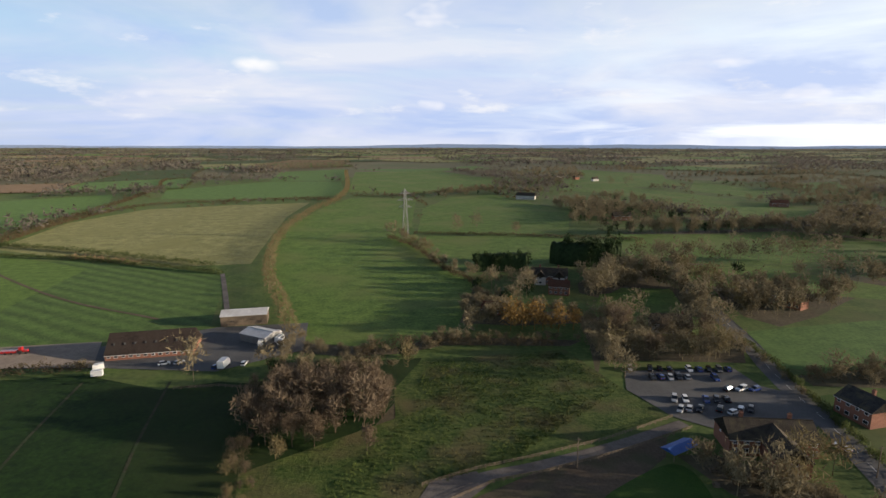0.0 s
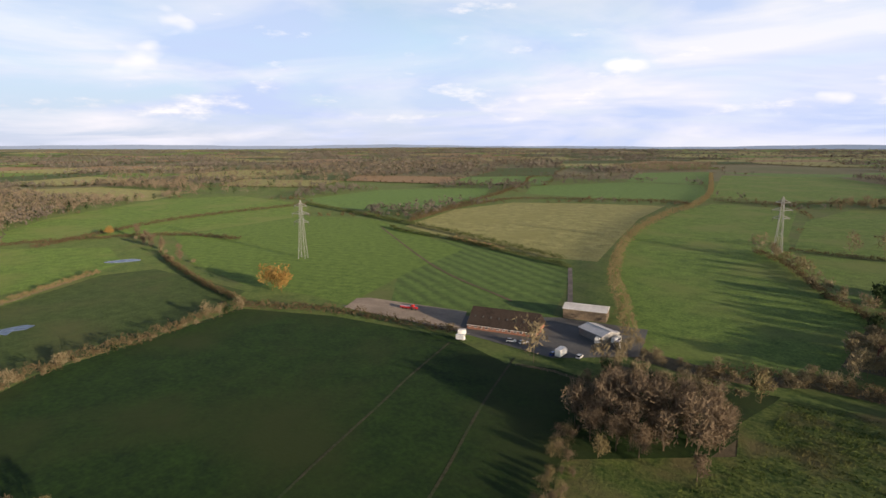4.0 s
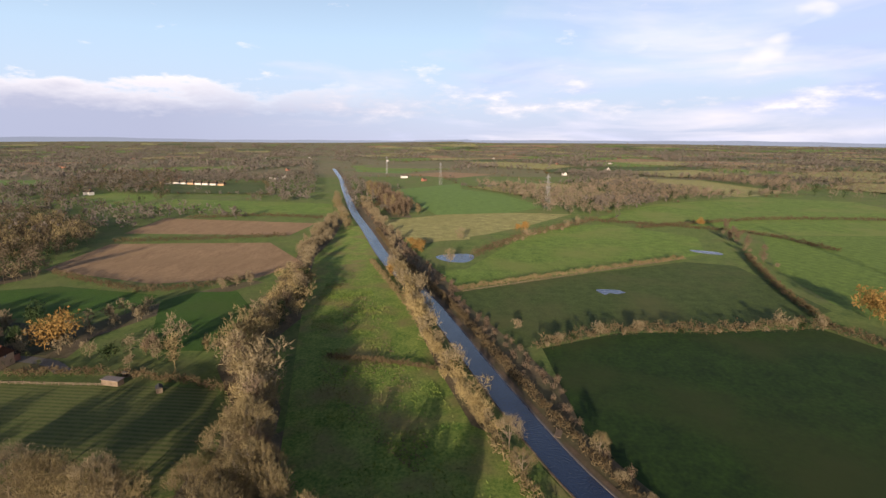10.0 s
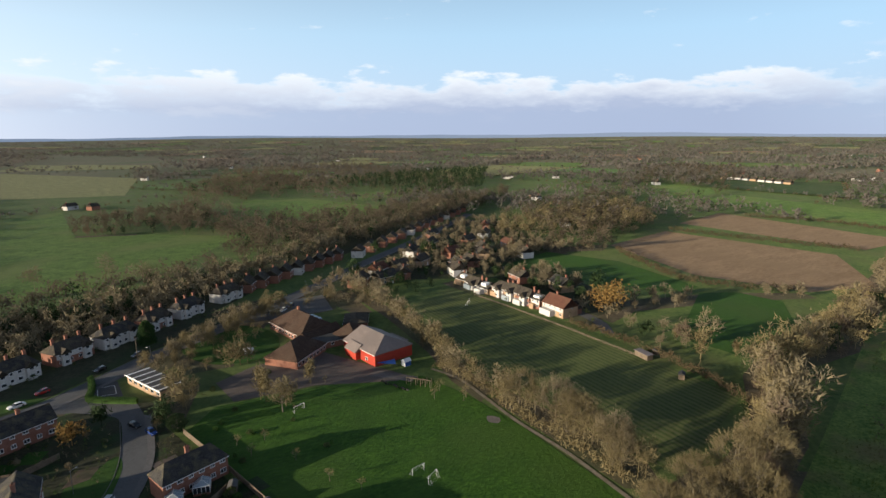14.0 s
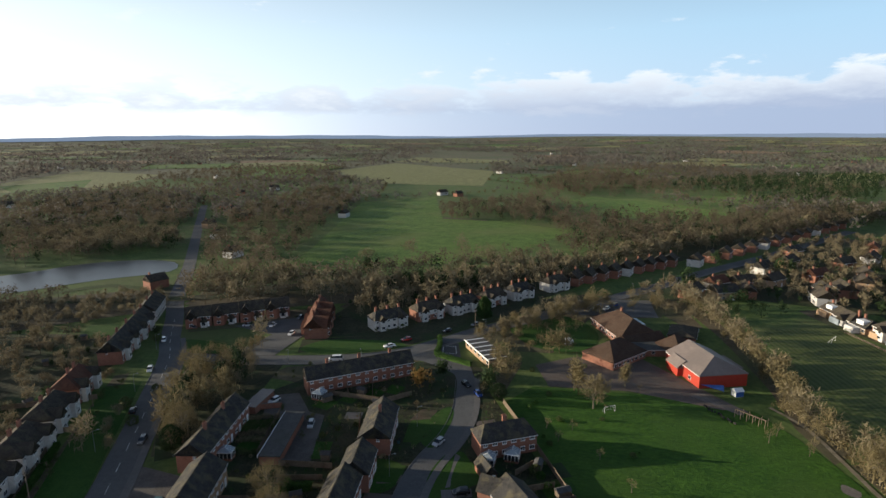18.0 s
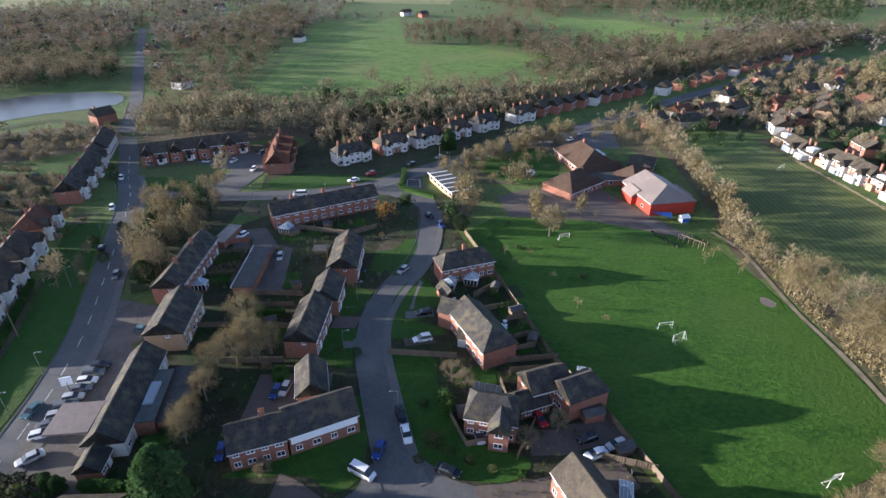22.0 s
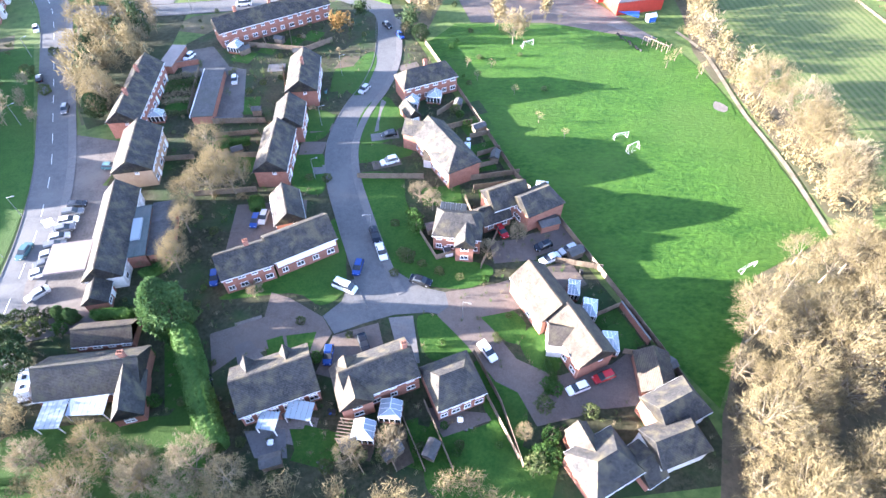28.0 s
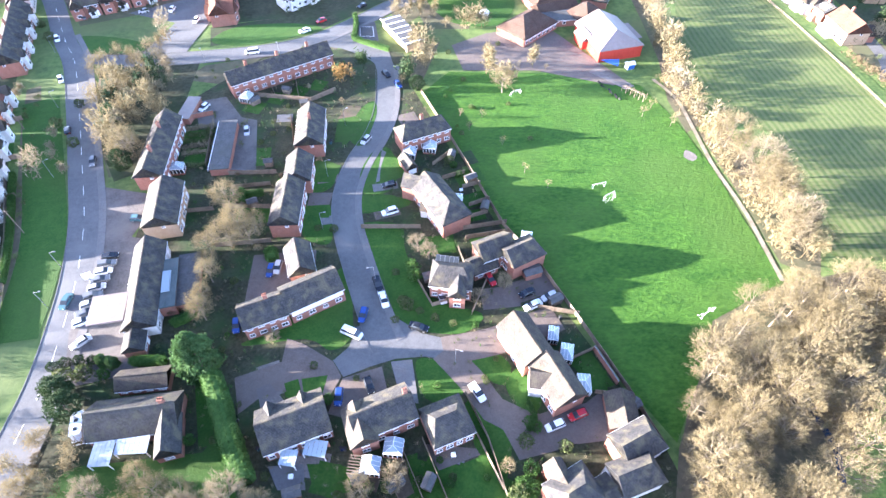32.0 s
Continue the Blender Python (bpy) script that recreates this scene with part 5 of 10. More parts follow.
for _p in ([(8.0, -97), (5.3, -85), (3.0, -75), (0.2, -68.5), (-5.5, -63.3), (-15, -61.5), (-20, -66), (-9, -72), (-4, -86), (-3, -96)],
           [(4.4, -121), (7.6, -111), (4, -108), (-2, -110), (-4, -120), (-1, -128)], [(7.7, -108), (7.9, -101.5), (-2, -103), (-2.5, -107)],
           [(18.5, -76), (10.8, -84), (9.6, -69), (10.2, -63), (14.5, -60.5), (20, -64), (34, -64), (30, -67)], [(-13.5, -59.5), (-20, -57), (-24, -52), (-21, -48), (-17, -52)],
           [(-4, -56), (-11.5, -54), (-15, -49), (-10, -46), (-5, -47)], [(8.5, -148), (13, -143), (14, -128), (8.5, -135), (6.5, -150)], [(22, -95), (15, -92), (15.6, -106), (22, -106)],
           [(22, -112), (15.5, -112), (13, -121), (20, -124)], [(36, -44), (42, -39), (62, -41), (66, -36), (64, -28), (33, -26)], [(-13, -45), (-17, -45), (-21, -37), (-17, -27), (-14, -34)],
           [(-22, -48), (-27, -52), (-29, -44), (-25, -41)], [(112, -198), (108, -206), (88, -200), (84, -192), (100, -193)], [(60, -196), (45, -192), (20, -200), (30, -206), (52, -206)],
           [(-5, -36), (-11, -31), (-14, -22), (-3, -24)], [(-28, -240), (-22, -222), (-30, -200), (-48, -196), (-58, -215), (-50, -236)]):
    sheet("lawn", _p, 0.096, LAWN, "mown front lawn of winter grass", "lawn", 1.5)


# road paint, each stroke raised a little
def strokes(points, every, length, width, side=0.0, z=0.118, start=0.0):
    line = smooth_line(points, 1.0)
    at, nextone = 0.0, start
    for a, b in zip(line, line[1:]):
        at += np.linalg.norm(b - a)
        if at >= nextone:
            d = (b - a) / (np.linalg.norm(b - a) + 1e-9)
            s = np.array((-d[1], d[0]))
            c = a + s * side
            q = [c + s * width / 2, c - s * width / 2, c - s * width / 2 + d * length, c + s * width / 2 + d * length]
            ob = new("road_marking", mesh_of("road_marking", [(p[0], p[1], z) for p in q], [(0, 1, 2, 3)], LINE))
            tagged(ob, "worn white road marking", "road marking", "road markings", "structure")
            nextone += every


sheet("road", [(20.6, -188.7), (12.7, -199.5), (7.5, -206.5), (7.3, -191.3), (-5.0, -181.0), (-6.3, -170.3), (4.8, -182.9), (12.7, -185.8)], 0.1065, ASPHALT, "wide asphalt mouth of the close", "road")
sheet("play_court", [(6.7, -204.2), (-0.7, -203.3), (-1.6, -189.4), (7.3, -191.3)], 0.112, FELT, "small dark hard court behind a hedge", "court")
for _a, _b in zip([(5.1, -200.4), (0.3, -199.9), (0.1, -192.6), (5.2, -193.5)], [(0.3, -199.9), (0.1, -192.6), (5.2, -193.5), (5.1, -200.4)]):
    ribbon("court_line", [_a, _b], -0.1, 0.1, 0.118, LINE, "white line on the hard court", "court line")
for _p in ([(7.7, -191.3), (3.1, -187.5), (-5.0, -181.8)], [(7.7, -191.3), (6.5, -199.7), (6.8, -208.7)]):
    clipped_hedge(_p, 1.6, 1.6, "clipped green hedge round the hard court", 44, 120)
strokes(MAIN[5:15], 9.0, 4.0, 0.12)
strokes(MAIN[17:], 9.0, 4.0, 0.12)


# ---- houses ----
CACHE = {}


def window_meshes(w, h):
    key = ("win", w, h)
    if key not in CACHE:
        t = 0.09
        bm = boxes((-w / 2, -0.05, 0, -w / 2 + t, 0.06, h), (w / 2 - t, -0.05, 0, w / 2, 0.06, h), (-w / 2, -0.05, h - t, w / 2, 0.06, h), (-w / 2 - 0.06, -0.05, -0.05, w / 2 + 0.06, 0.12, t), (-t / 2, -0.05, 0, t / 2, 0.05, h))
        frame_mesh = bpy.data.meshes.new("window")
        bm.to_mesh(frame_mesh)
        bm.free()
        frame_mesh.materials.append(WHITE)
        bm = boxes((-w / 2 + 0.03, -0.06, 0.03, w / 2 - 0.03, 0.02, h - 0.03))
        pane = bpy.data.meshes.new("pane")
        bm.to_mesh(pane)
        bm.free()
        pane.materials.append(PANE)
        CACHE[key] = (frame_mesh, pane)
    return CACHE[key]


def far_window_mesh(w, h):
    key = ("farwin", w, h)
    if key not in CACHE:
        bm = boxes((-w / 2, -0.05, 0, w / 2, 0.05, h))
        me = bpy.data.meshes.new("window")
        for f in bm.faces:
            f.material_index = 0
        box(bm, -w / 2 + 0.1, -0.02, 0.1, w / 2 - 0.1, 0.07, h - 0.1)
        for f in list(bm.faces)[6:]:
            f.material_index = 1
        bm.to_mesh(me)
        bm.free()
        me.materials.append(WHITE)
        me.materials.append(PANE)
        CACHE[key] = me
    return CACHE[key]


def window(parent, x, y, z, turn, w=1.3, h=1.15):
    top = parent if parent.parent is None else parent.parent
    if top.location.length > 185:
        part("window", far_window_mesh(w, h), None, parent, "", pose(x, y, z, 0, 0, turn))
        return
    frame_mesh, pane = window_meshes(w, h)
    ob = part("window", frame_mesh, None, parent, "", pose(x, y, z, 0, 0, turn))
    part("pane", pane, None, ob)


def door(parent, x, y, z, turn, material, w=0.95, h=2.05):
    key = ("door", material.name, w)
    if key not in CACHE:
        bm = boxes((-w / 2, -0.05, 0, w / 2, 0.05, h), (-w / 2 - 0.07, -0.05, 0, -w / 2, 0.08, h + 0.07), (w / 2, -0.05, 0, w / 2 + 0.07, 0.08, h + 0.07), (-w / 2, -0.05, h, w / 2, 0.08, h + 0.07))
        me = bpy.data.meshes.new("door")
        bm.to_mesh(me)
        bm.free()
        me.materials.append(material)
        CACHE[key] = me
    part("door", CACHE[key], None, parent, "", pose(x, y, z, 0, 0, turn))


def roof_bmesh(L, W, eave, ridge, hip0=0.0, hip1=0.0, over=0.35, thick=0.2):
    slope = (ridge - eave) / (W / 2)
    x, y, ze = L / 2 + 0.25, W / 2 + over, eave - over * slope
    zr = ridge + 0.05
    bm = bmesh.new()
    top = [(-x, -y, ze), (x, -y, ze), (x, y, ze), (-x, y, ze), (-x + hip0, 0, zr), (x - hip1, 0, zr)]
    low = [(a, b, c - thick) for a, b, c in top]
    solid(bm, [(a, b, c + 0.02) for a, b, c in top] + low, [(0, 1, 5, 4), (2, 3, 4, 5), (1, 2, 5), (3, 0, 4), (7, 6, 10, 11), (9, 8, 11, 10), (8, 7, 11), (6, 9, 10), (0, 6, 7, 1), (1, 7, 8, 2), (2, 8, 9, 3), (3, 9, 6, 0)])
    return bm


def wall_bmesh(L, W, eave, ridge, gable0=True, gable1=True):
    bm = bmesh.new()
    x, y = L / 2, W / 2
    v = [(-x, -y, 0), (x, -y, 0), (x, y, 0), (-x, y, 0), (-x, -y, eave), (x, -y, eave), (x, y, eave), (-x, y, eave)]
    f = [(0, 1, 5, 4), (2, 3, 7, 6)]
    if gable0:
        v.append((-x, 0, ridge - 0.1))
        f.append((3, 0, 4, 8, 7))
    else:
        f.append((3, 0, 4, 7))
    if gable1:
        v.append((x, 0, ridge - 0.1))
        f.append((1, 2, 6, len(v) - 1, 5))
    else:
        f.append((1, 2, 6, 5))
    solid(bm, v, f)
    return bm


def chimney(parent, x, y, z, material=None, high=1.5, pots=2):
    c = part("chimney", boxes((x - 0.45, y - 0.35, z - 1.2, x + 0.45, y + 0.35, z + high - 0.25), (x - 0.52, y - 0.42, z + high - 0.25, x + 0.52, y + 0.42, z + high)), material or BRICK, parent)
    for i in range(pots):
        px = x - 0.22 + 0.44 * i if pots > 1 else x
        part("chimney_pot", boxes((px - 0.12, y - 0.12, z + high, px + 0.12, y + 0.12, z + high + 0.4, 0.03)), REDTILE, c)


def house(a, b, width, eave, ridge, wall, roof, label, hips=(0, 0), chimneys=(), unit=6.0, sides=(1, -1), storeys=2, name="house", category="house", group="", door_paint=None, upper=None, gable_window=True):
    """A house with its ridge from a to b in plan. sides: the long sides with windows; upper: cladding of the upper storey."""
    a, b = Vector(a), Vector(b)
    d = b - a
    L = d.length
    turn = math.degrees(math.atan2(d.y, d.x))
    mid = (a + b) / 2
    h = thing(name, label, category, pose(mid.x, mid.y, 0, 0, 0, turn), group)
    FOOTPRINTS.append((h.matrix_basis.inverted(), L / 2 + 0.8, width / 2 + 0.8))
    part("wall", wall_bmesh(L, width, eave, ridge, not hips[0], not hips[1]), wall, h)
    part("roof", roof_bmesh(L, width, eave, ridge, *hips), roof, h)
    if not hips[0] and not hips[1]:
        part("ridge_tile", boxes((-L / 2 - 0.2, -0.14, ridge + 0.02, L / 2 + 0.2, 0.14, ridge + 0.2)), roof, h)
    if mid.length > 250:
        sides = [k for k in sides if k * (d.x * -mid.y + d.y * mid.x) > -0.3 * L * mid.length]
    n = max(1, round(L / unit))
    for s in sides:
        y, tn = s * (width / 2 + 0.02), 0 if s > 0 else 180
        for i in range(n):
            cx = -L / 2 + L * (i + 0.5) / n
            w = L / n
            for k, fx in enumerate((-0.26, 0.24)):
                if storeys > 1:
                    window(h, cx + fx * w, y, eave - 1.55, tn, 1.35 if k else 1.1, 1.1)
                if k or s < 0:
                    window(h, cx + fx * w, y, 0.95, tn, 1.5 if k else 1.2, 1.2)
            if s > 0:
                door(h, cx - 0.2 * w, y, 0.05, tn, door_paint or WHITE)
        if upper and storeys > 1:
            part("cladding", boxes((-L / 2 + 0.3, min(y, y + s * 0.04), eave - 2.4, L / 2 - 0.3, max(y, y + s * 0.04), eave - 0.25)), upper, h, "white weatherboard cladding")
        part("gutter", boxes((-L / 2 - 0.2, y + s * 0.33 - 0.07, eave - 0.32 - 0.3 * (ridge - eave) / (width / 2), L / 2 + 0.2, y + s * 0.33 + 0.07, eave - 0.2 - 0.3 * (ridge - eave) / (width / 2))), WHITE, h)
    if gable_window and storeys > 1:
        for s, hp in ((-1, hips[0]), (1, hips[1])):
            if not hp:
                window(h, s * (L / 2 + 0.02), 0.9, eave - 1.3, -90 * s, 0.8, 1.0)
    for cx in chimneys:
        chimney(h, cx * L / 2, 0.3, ridge)
    return h


def wing(parent, a, b, width, eave, ridge, wall, roof, hips=(0, 0), win=True):
    """A cross wing of a house, ridge from a to b in the plan, built under its house."""
    inv = parent.matrix_basis.inverted()
    a, b = inv @ Vector((*a, 0)), inv @ Vector((*b, 0))
    d = b - a
    m = Matrix.Translation((a + b) / 2) @ pose(0, 0, 0, 0, 0, math.degrees(math.atan2(d.y, d.x)))
    L = d.length
    w = part("wing", wall_bmesh(L, width, eave, ridge, not hips[0], not hips[1]), wall, parent, "", m)
    part("roof", roof_bmesh(L, width, eave, ridge, *hips, over=0.3), roof, w)
    if win:
        window(w, L / 2 + 0.02, 0, eave - 1.4, -90, 1.5, 1.1)
        window(w, L / 2 + 0.02, 0, 0.9, -90, 1.6, 1.2)
    return w


def garage(x, y, turn, w=3.2, d=5.6, roof=SLATE, wall=BRICK, high=2.4, ridge=4.2, paint=None, label="brick garage with a pitched tiled roof"):
    g = thing("garage", label, "garage", pose(x, y, 0, 0, 0, turn))
    part("wall", wall_bmesh(d, w, high, ridge), wall, g)
    part("roof", roof_bmesh(d, w, high, ridge, over=0.25), roof, g)
    part("garage_door", boxes((d / 2, -w / 2 + 0.35, 0.02, d / 2 + 0.06, w / 2 - 0.35, 2.1)), paint or WHITE, g)
    return g


def conservatory(x, y, turn, w=3.6, d=3.2, hipped=True):
    """A white glazed garden room; its back is at local y = 0."""
    c = thing("conservatory", "white framed conservatory with a pale glazed roof", "conservatory", pose(x, y, 0, 0, 0, turn), "conservatories")
    part("base_wall", boxes((-w / 2, -0.1, 0, w / 2, d, 0.6)), BRICK, c)
    part("glazing", boxes((-w / 2 + 0.06, 0, 0.6, w / 2 - 0.06, d - 0.06, 2.15)), PANE, c)
    bars = []
    for i in range(5):
        px = -w / 2 + w * i / 4
        bars.append((px - 0.05, d - 0.08, 0.6, px + 0.05, d + 0.02, 2.2))
    for i in range(4):
        py = d * i / 3.5
        bars += [(-w / 2 - 0.02, py, 0.6, -w / 2 + 0.08, py + 0.1, 2.2), (w / 2 - 0.08, py, 0.6, w / 2 + 0.02, py + 0.1, 2.2)]
    bars += [(-w / 2 - 0.05, -0.05, 2.15, w / 2 + 0.05, d + 0.06, 2.27)]
    part("frame", boxes(*bars), WHITE, c)
    bm = bmesh.new()
    x0, x1, y1, zt = -w / 2, w / 2, d, 3.1
    solid(bm, [(x0, 0, 2.27), (x1, 0, 2.27), (x1, y1, 2.27), (x0, y1, 2.27), (0, 0, zt), (0, y1 * 0.55, zt)], [(0, 3, 5, 4), (1, 4, 5, 2), (2, 5, 3), (0, 4, 1), (0, 1, 2, 3)])
    part("roof_glazing", bm, CONGLASS, c)
    bm = bmesh.new()
    box(bm, -0.06, -0.05, zt - 0.04, 0.06, y1 * 0.55 + 0.05, zt + 0.08)
    for sx in (-1, 1):
        for py in (0.02, y1 * 0.28, y1 * 0.55):
            solid(bm, [(0, py - 0.035, zt + 0.04), (0, py + 0.035, zt + 0.04), (sx * w / 2, py + 0.035, 2.33), (sx * w / 2, py - 0.035, 2.33)], [(0, 1, 2, 3)])
        solid(bm, [(-0.05, y1 * 0.55, zt + 0.04), (0.05, y1 * 0.55, zt + 0.04), (sx * w / 2 + 0.05, y1, 2.34), (sx * w / 2 - 0.05, y1, 2.34)], [(0, 1, 2, 3)])
    part("roof_bar", bm, WHITE, c)
    return c



house((48.3, -161.7), (16.2, -177.1), 6.9, 5.2, 8.0, BRICK, SLATE, "long red-brick terrace with a dark tiled roof", chimneys=(-0.6, 0.0, 0.6), unit=5.6)
house((63.6, -144), (64.0, -117.5), 7.4, 5.2, 8.0, BRICK, SLATE, "red-brick terrace with its gable end to the gravel forecourt", chimneys=(-0.35, 0.45), unit=5.5)
house((58.2, -114), (57.1, -98.5), 8.4, 5.2, 8.0, TANBRICK, SLATE, "buff-brick building with a mossy dark roof", unit=5)
house((58.4, -93.5), (55.8, -69), 6.9, 4.0, 7.0, RENDERED, SLATE, "long white-rendered garage workshop with a dark tiled roof", storeys=1, unit=6, name="workshop", category="workshop")
house((56.7, -68.5), (56.3, -64.0), 4.2, 2.8, 4.5, BRICK, SLATE, "small brick lean-to beside the workshop", storeys=1, name="outbuilding", category="outbuilding")
e = house((60.2, -48.6), (43.6, -49), 7.9, 3.2, 6.5, BRICK, GREYTILE, "brick bungalow with a weathered brown roof", storeys=1, unit=5, chimneys=(0.75,))
wing(e, (45.6, -48), (44.4, -40.2), 4.5, 3.0, 6.0, BRICK, SLATE)
house((57.6, -57.2), (47.5, -57.2), 4.4, 2.6, 4.2, BRICK, TILE, "low brick garage wing of the bungalow", storeys=1, name="garage", category="garage")
house((33.6, -68.5), (24.3, -71.4), 6.9, 5.0, 7.8, BRICK, SLATE, "red-brick semi-detached house with dark roof", chimneys=(0.3,), unit=5)
house((24.4, -71.9), (12.6, -77.0), 7.5, 5.1, 8.1, BRICK, SLATE, "red-brick semi-detached pair with white upper weatherboards", chimneys=(), unit=5.5, upper=WHITE)
house((22.6, -88.5), (20.8, -79.6), 5.9, 4.4, 7.0, BRICK, SLATE, "small brick house with a steep dark roof", unit=5)
house((20.6, -142.5), (20.9, -126.0), 7.9, 5.2, 8.1, BRICK, SLATE, "red-brick house with its gable to the gardens", chimneys=(0.0,), unit=6)
house((23.1, -121.0), (23.5, -111.0), 6.9, 5.2, 8.0, BRICK, SLATE, "red-brick semi-detached house with dark roof", unit=5)
house((25.1, -110.5), (26.2, -95.2), 7.1, 5.2, 8.0, BRICK, SLATE, "red-brick semi-detached house with a broad gable", unit=5.5)
house((-5.0, -127.2), (-19.6, -132.0), 6.9, 5.2, 8.0, BRICK, SLATE, "red-brick pair with a hipped dark roof", hips=(2.5, 2.5), chimneys=(0.0,), unit=6)
garage(-7, -118, 112, label="small brick garage with a dark roof")
k = house((-10.9, -107.0), (-17.6, -91.6), 8.2, 5.2, 8.2, BRICK, SLATE, "large brick house with a hipped tiled roof", hips=(0, 4.0), unit=6)
wing(k, (-12.4, -104.6), (-5.6, -108.0), 5.0, 5.0, 7.4, BRICK, SLATE)
wing(k, (-14.6, -98.0), (-9.2, -99.6), 3.0, 3.0, 4.6, RENDERED, TILE)
l1 = house((-9.4, -75.8), (-18.8, -73.5), 7.4, 5.0, 7.8, BRICK, SLATE, "brick house with solar panels on its roof", hips=(2.0, 2.5), unit=5)
wing(l1, (-15.6, -74), (-14.4, -68.2), 3.6, 5.0, 6.8, BRICK, SLATE)
house((-19.0, -77.8), (-25, -79.8), 4.9, 2.9, 5.0, BRICK, SLATE, "low link block between two brick houses", storeys=1)
l2 = house((-21.2, -80.6), (-29.4, -83.2), 6.4, 5.0, 7.5, BRICK, SLATE, "brick house with cross gables and a dark roof", unit=5)
wing(l2, (-36.0, -81.4), (-27.6, -78.0), 6.8, 5.1, 7.7, BRICK, SLATE, hips=(2.2, 0))
house((-25.6, -60.8), (-29.2, -50.6), 7.0, 5.1, 8.0, BRICK, TILE, "brick house with a brown tiled roof", unit=5)
m2 = house((-30.2, -50.6), (-33.4, -40.9), 6.9, 5.1, 8.0, BRICK, TILE, "brick house with white front gables and a brown roof", unit=5)
wing(m2, (-32.8, -45.5), (-26.6, -47), 4.2, 4.8, 7.0, RENDERED, TILE)
garage(-43.6, -38.8, -98, 5.8, 7.4, TILE, label="double brick garage with a brown tiled roof")
n1 = house((-25.6, -22.6), (-33.6, -25.8), 7.4, 4.6, 7.2, BRICK, SLATE, "brick house with a hipped brown roof and a front gable", hips=(2.5, 3.0), unit=5)
wing(n1, (-28.4, -24.4), (-26.9, -30.0), 3.4, 4.4, 6.2, BRICK, TILE)
house((-34.6, -23.2), (-37.8, -24.6), 6.0, 2.8, 5.0, BRICK, SLATE, "low dark-roofed link between two brick houses", storeys=1, unit=6)
p1 = house((-39.6, -30.2), (-47.6, -33.1), 6.4, 5.0, 7.6, BRICK, SLATE, "brick house with two parallel dark roofs and a pale gable", hips=(0, 2.4), unit=5)
wing(p1, (-45.6, -27.2), (-37.2, -25.2), 6.2, 4.9, 7.5, RENDERED, SLATE, hips=(2.2, 0))
q1 = house((27.2, -42.0), (14.8, -45.4), 8.9, 4.2, 7.4, BRICK, SLATE, "brick house with a mossy dark roof", unit=5)
wing(q1, (18.3, -44.4), (19.4, -48.4), 2.4, 4.2, 6.6, RENDERED, SLATE)
wing(q1, (24.6, -42.8), (25.7, -46.9), 2.4, 4.2, 6.6, RENDERED, SLATE)
q2 = house((9.6, -41.4), (-2.0, -44.9), 7.4, 5.1, 8.0, BRICK, SLATE, "red-brick semi-detached pair with two conservatories", unit=6, chimneys=(0.85,))
wing(q2, (9.0, -44.6), (7.2, -37.2), 5.2, 5.0, 7.6, BRICK, TILE)
house((-4.6, -38.9), (-12.6, -41.2), 7.9, 4.6, 7.4, BRICK, SLATE, "brick house with a hipped dark roof", hips=(2.0, 2.5), unit=5)
for _x, _y, _t in ((6.2, -35.6, -12), (1.7, -38.6, -12), (42, -158, -22), (-14.5, -126.3, -16), (-8.2, -124.3, -16)):
    conservatory(_x, _y, _t)

# houses along the side road and beyond
for _i, (_a, _b) in enumerate((((36, -219), (23, -227)), ((19, -231), (7.5, -239)), ((4, -240), (-8.5, -249)), ((-12, -252), (-22, -260)), ((-26, -263), (-37, -271)), ((-46, -278), (-58, -286)))):
    h = house(_a, _b, 8.0, 5.0, 7.8, BRICK if _i in (1, 3) else RENDERED, TILE if _i % 2 else SLATE, "white-rendered semi-detached pair with a hipped dark roof" if _i not in (1, 3) else "semi-detached pair, white above and brick below", hips=(2.5, 2.5), chimneys=(-0.7, 0.0, 0.7), sides=(1, -1), group="semi-detached row", upper=RENDERED if _i in (1, 3) else None)
    _d = (Vector(_b) - Vector(_a)).normalized()
    for _f in (0.22, 0.78):
        _q = Vector(_a).lerp(Vector(_b), _f)
        wing(h, _q, _q + Vector((-_d.y, _d.x)) * (-5.2 if _d.x > 0 else 5.2) * -1, 2.8, 5.0, 6.4, RENDERED, TILE)
for _i in range(9):
    _x, _y = -62 - 8.6 * _i, -288 - 5.6 * _i
    house((_x, _y), (_x - 5, _y - 8.4), 7.6, 5.0, 7.8, RENDERED if _i == 4 else BRICK, TILE, "detached house with its gable to the street", unit=10, group="street row", chimneys=(0.4,))
for _i in range(14):
    _x, _y = -146 - 14.2 * _i, -333 - 10.9 * _i
    house((_x, _y), (_x - 6, _y - 8), 7.8, 5.0, 7.8, BRICK if _i % 5 else RENDERED, TILE, "detached house on the railway side of the street", unit=10, group="railway side row")
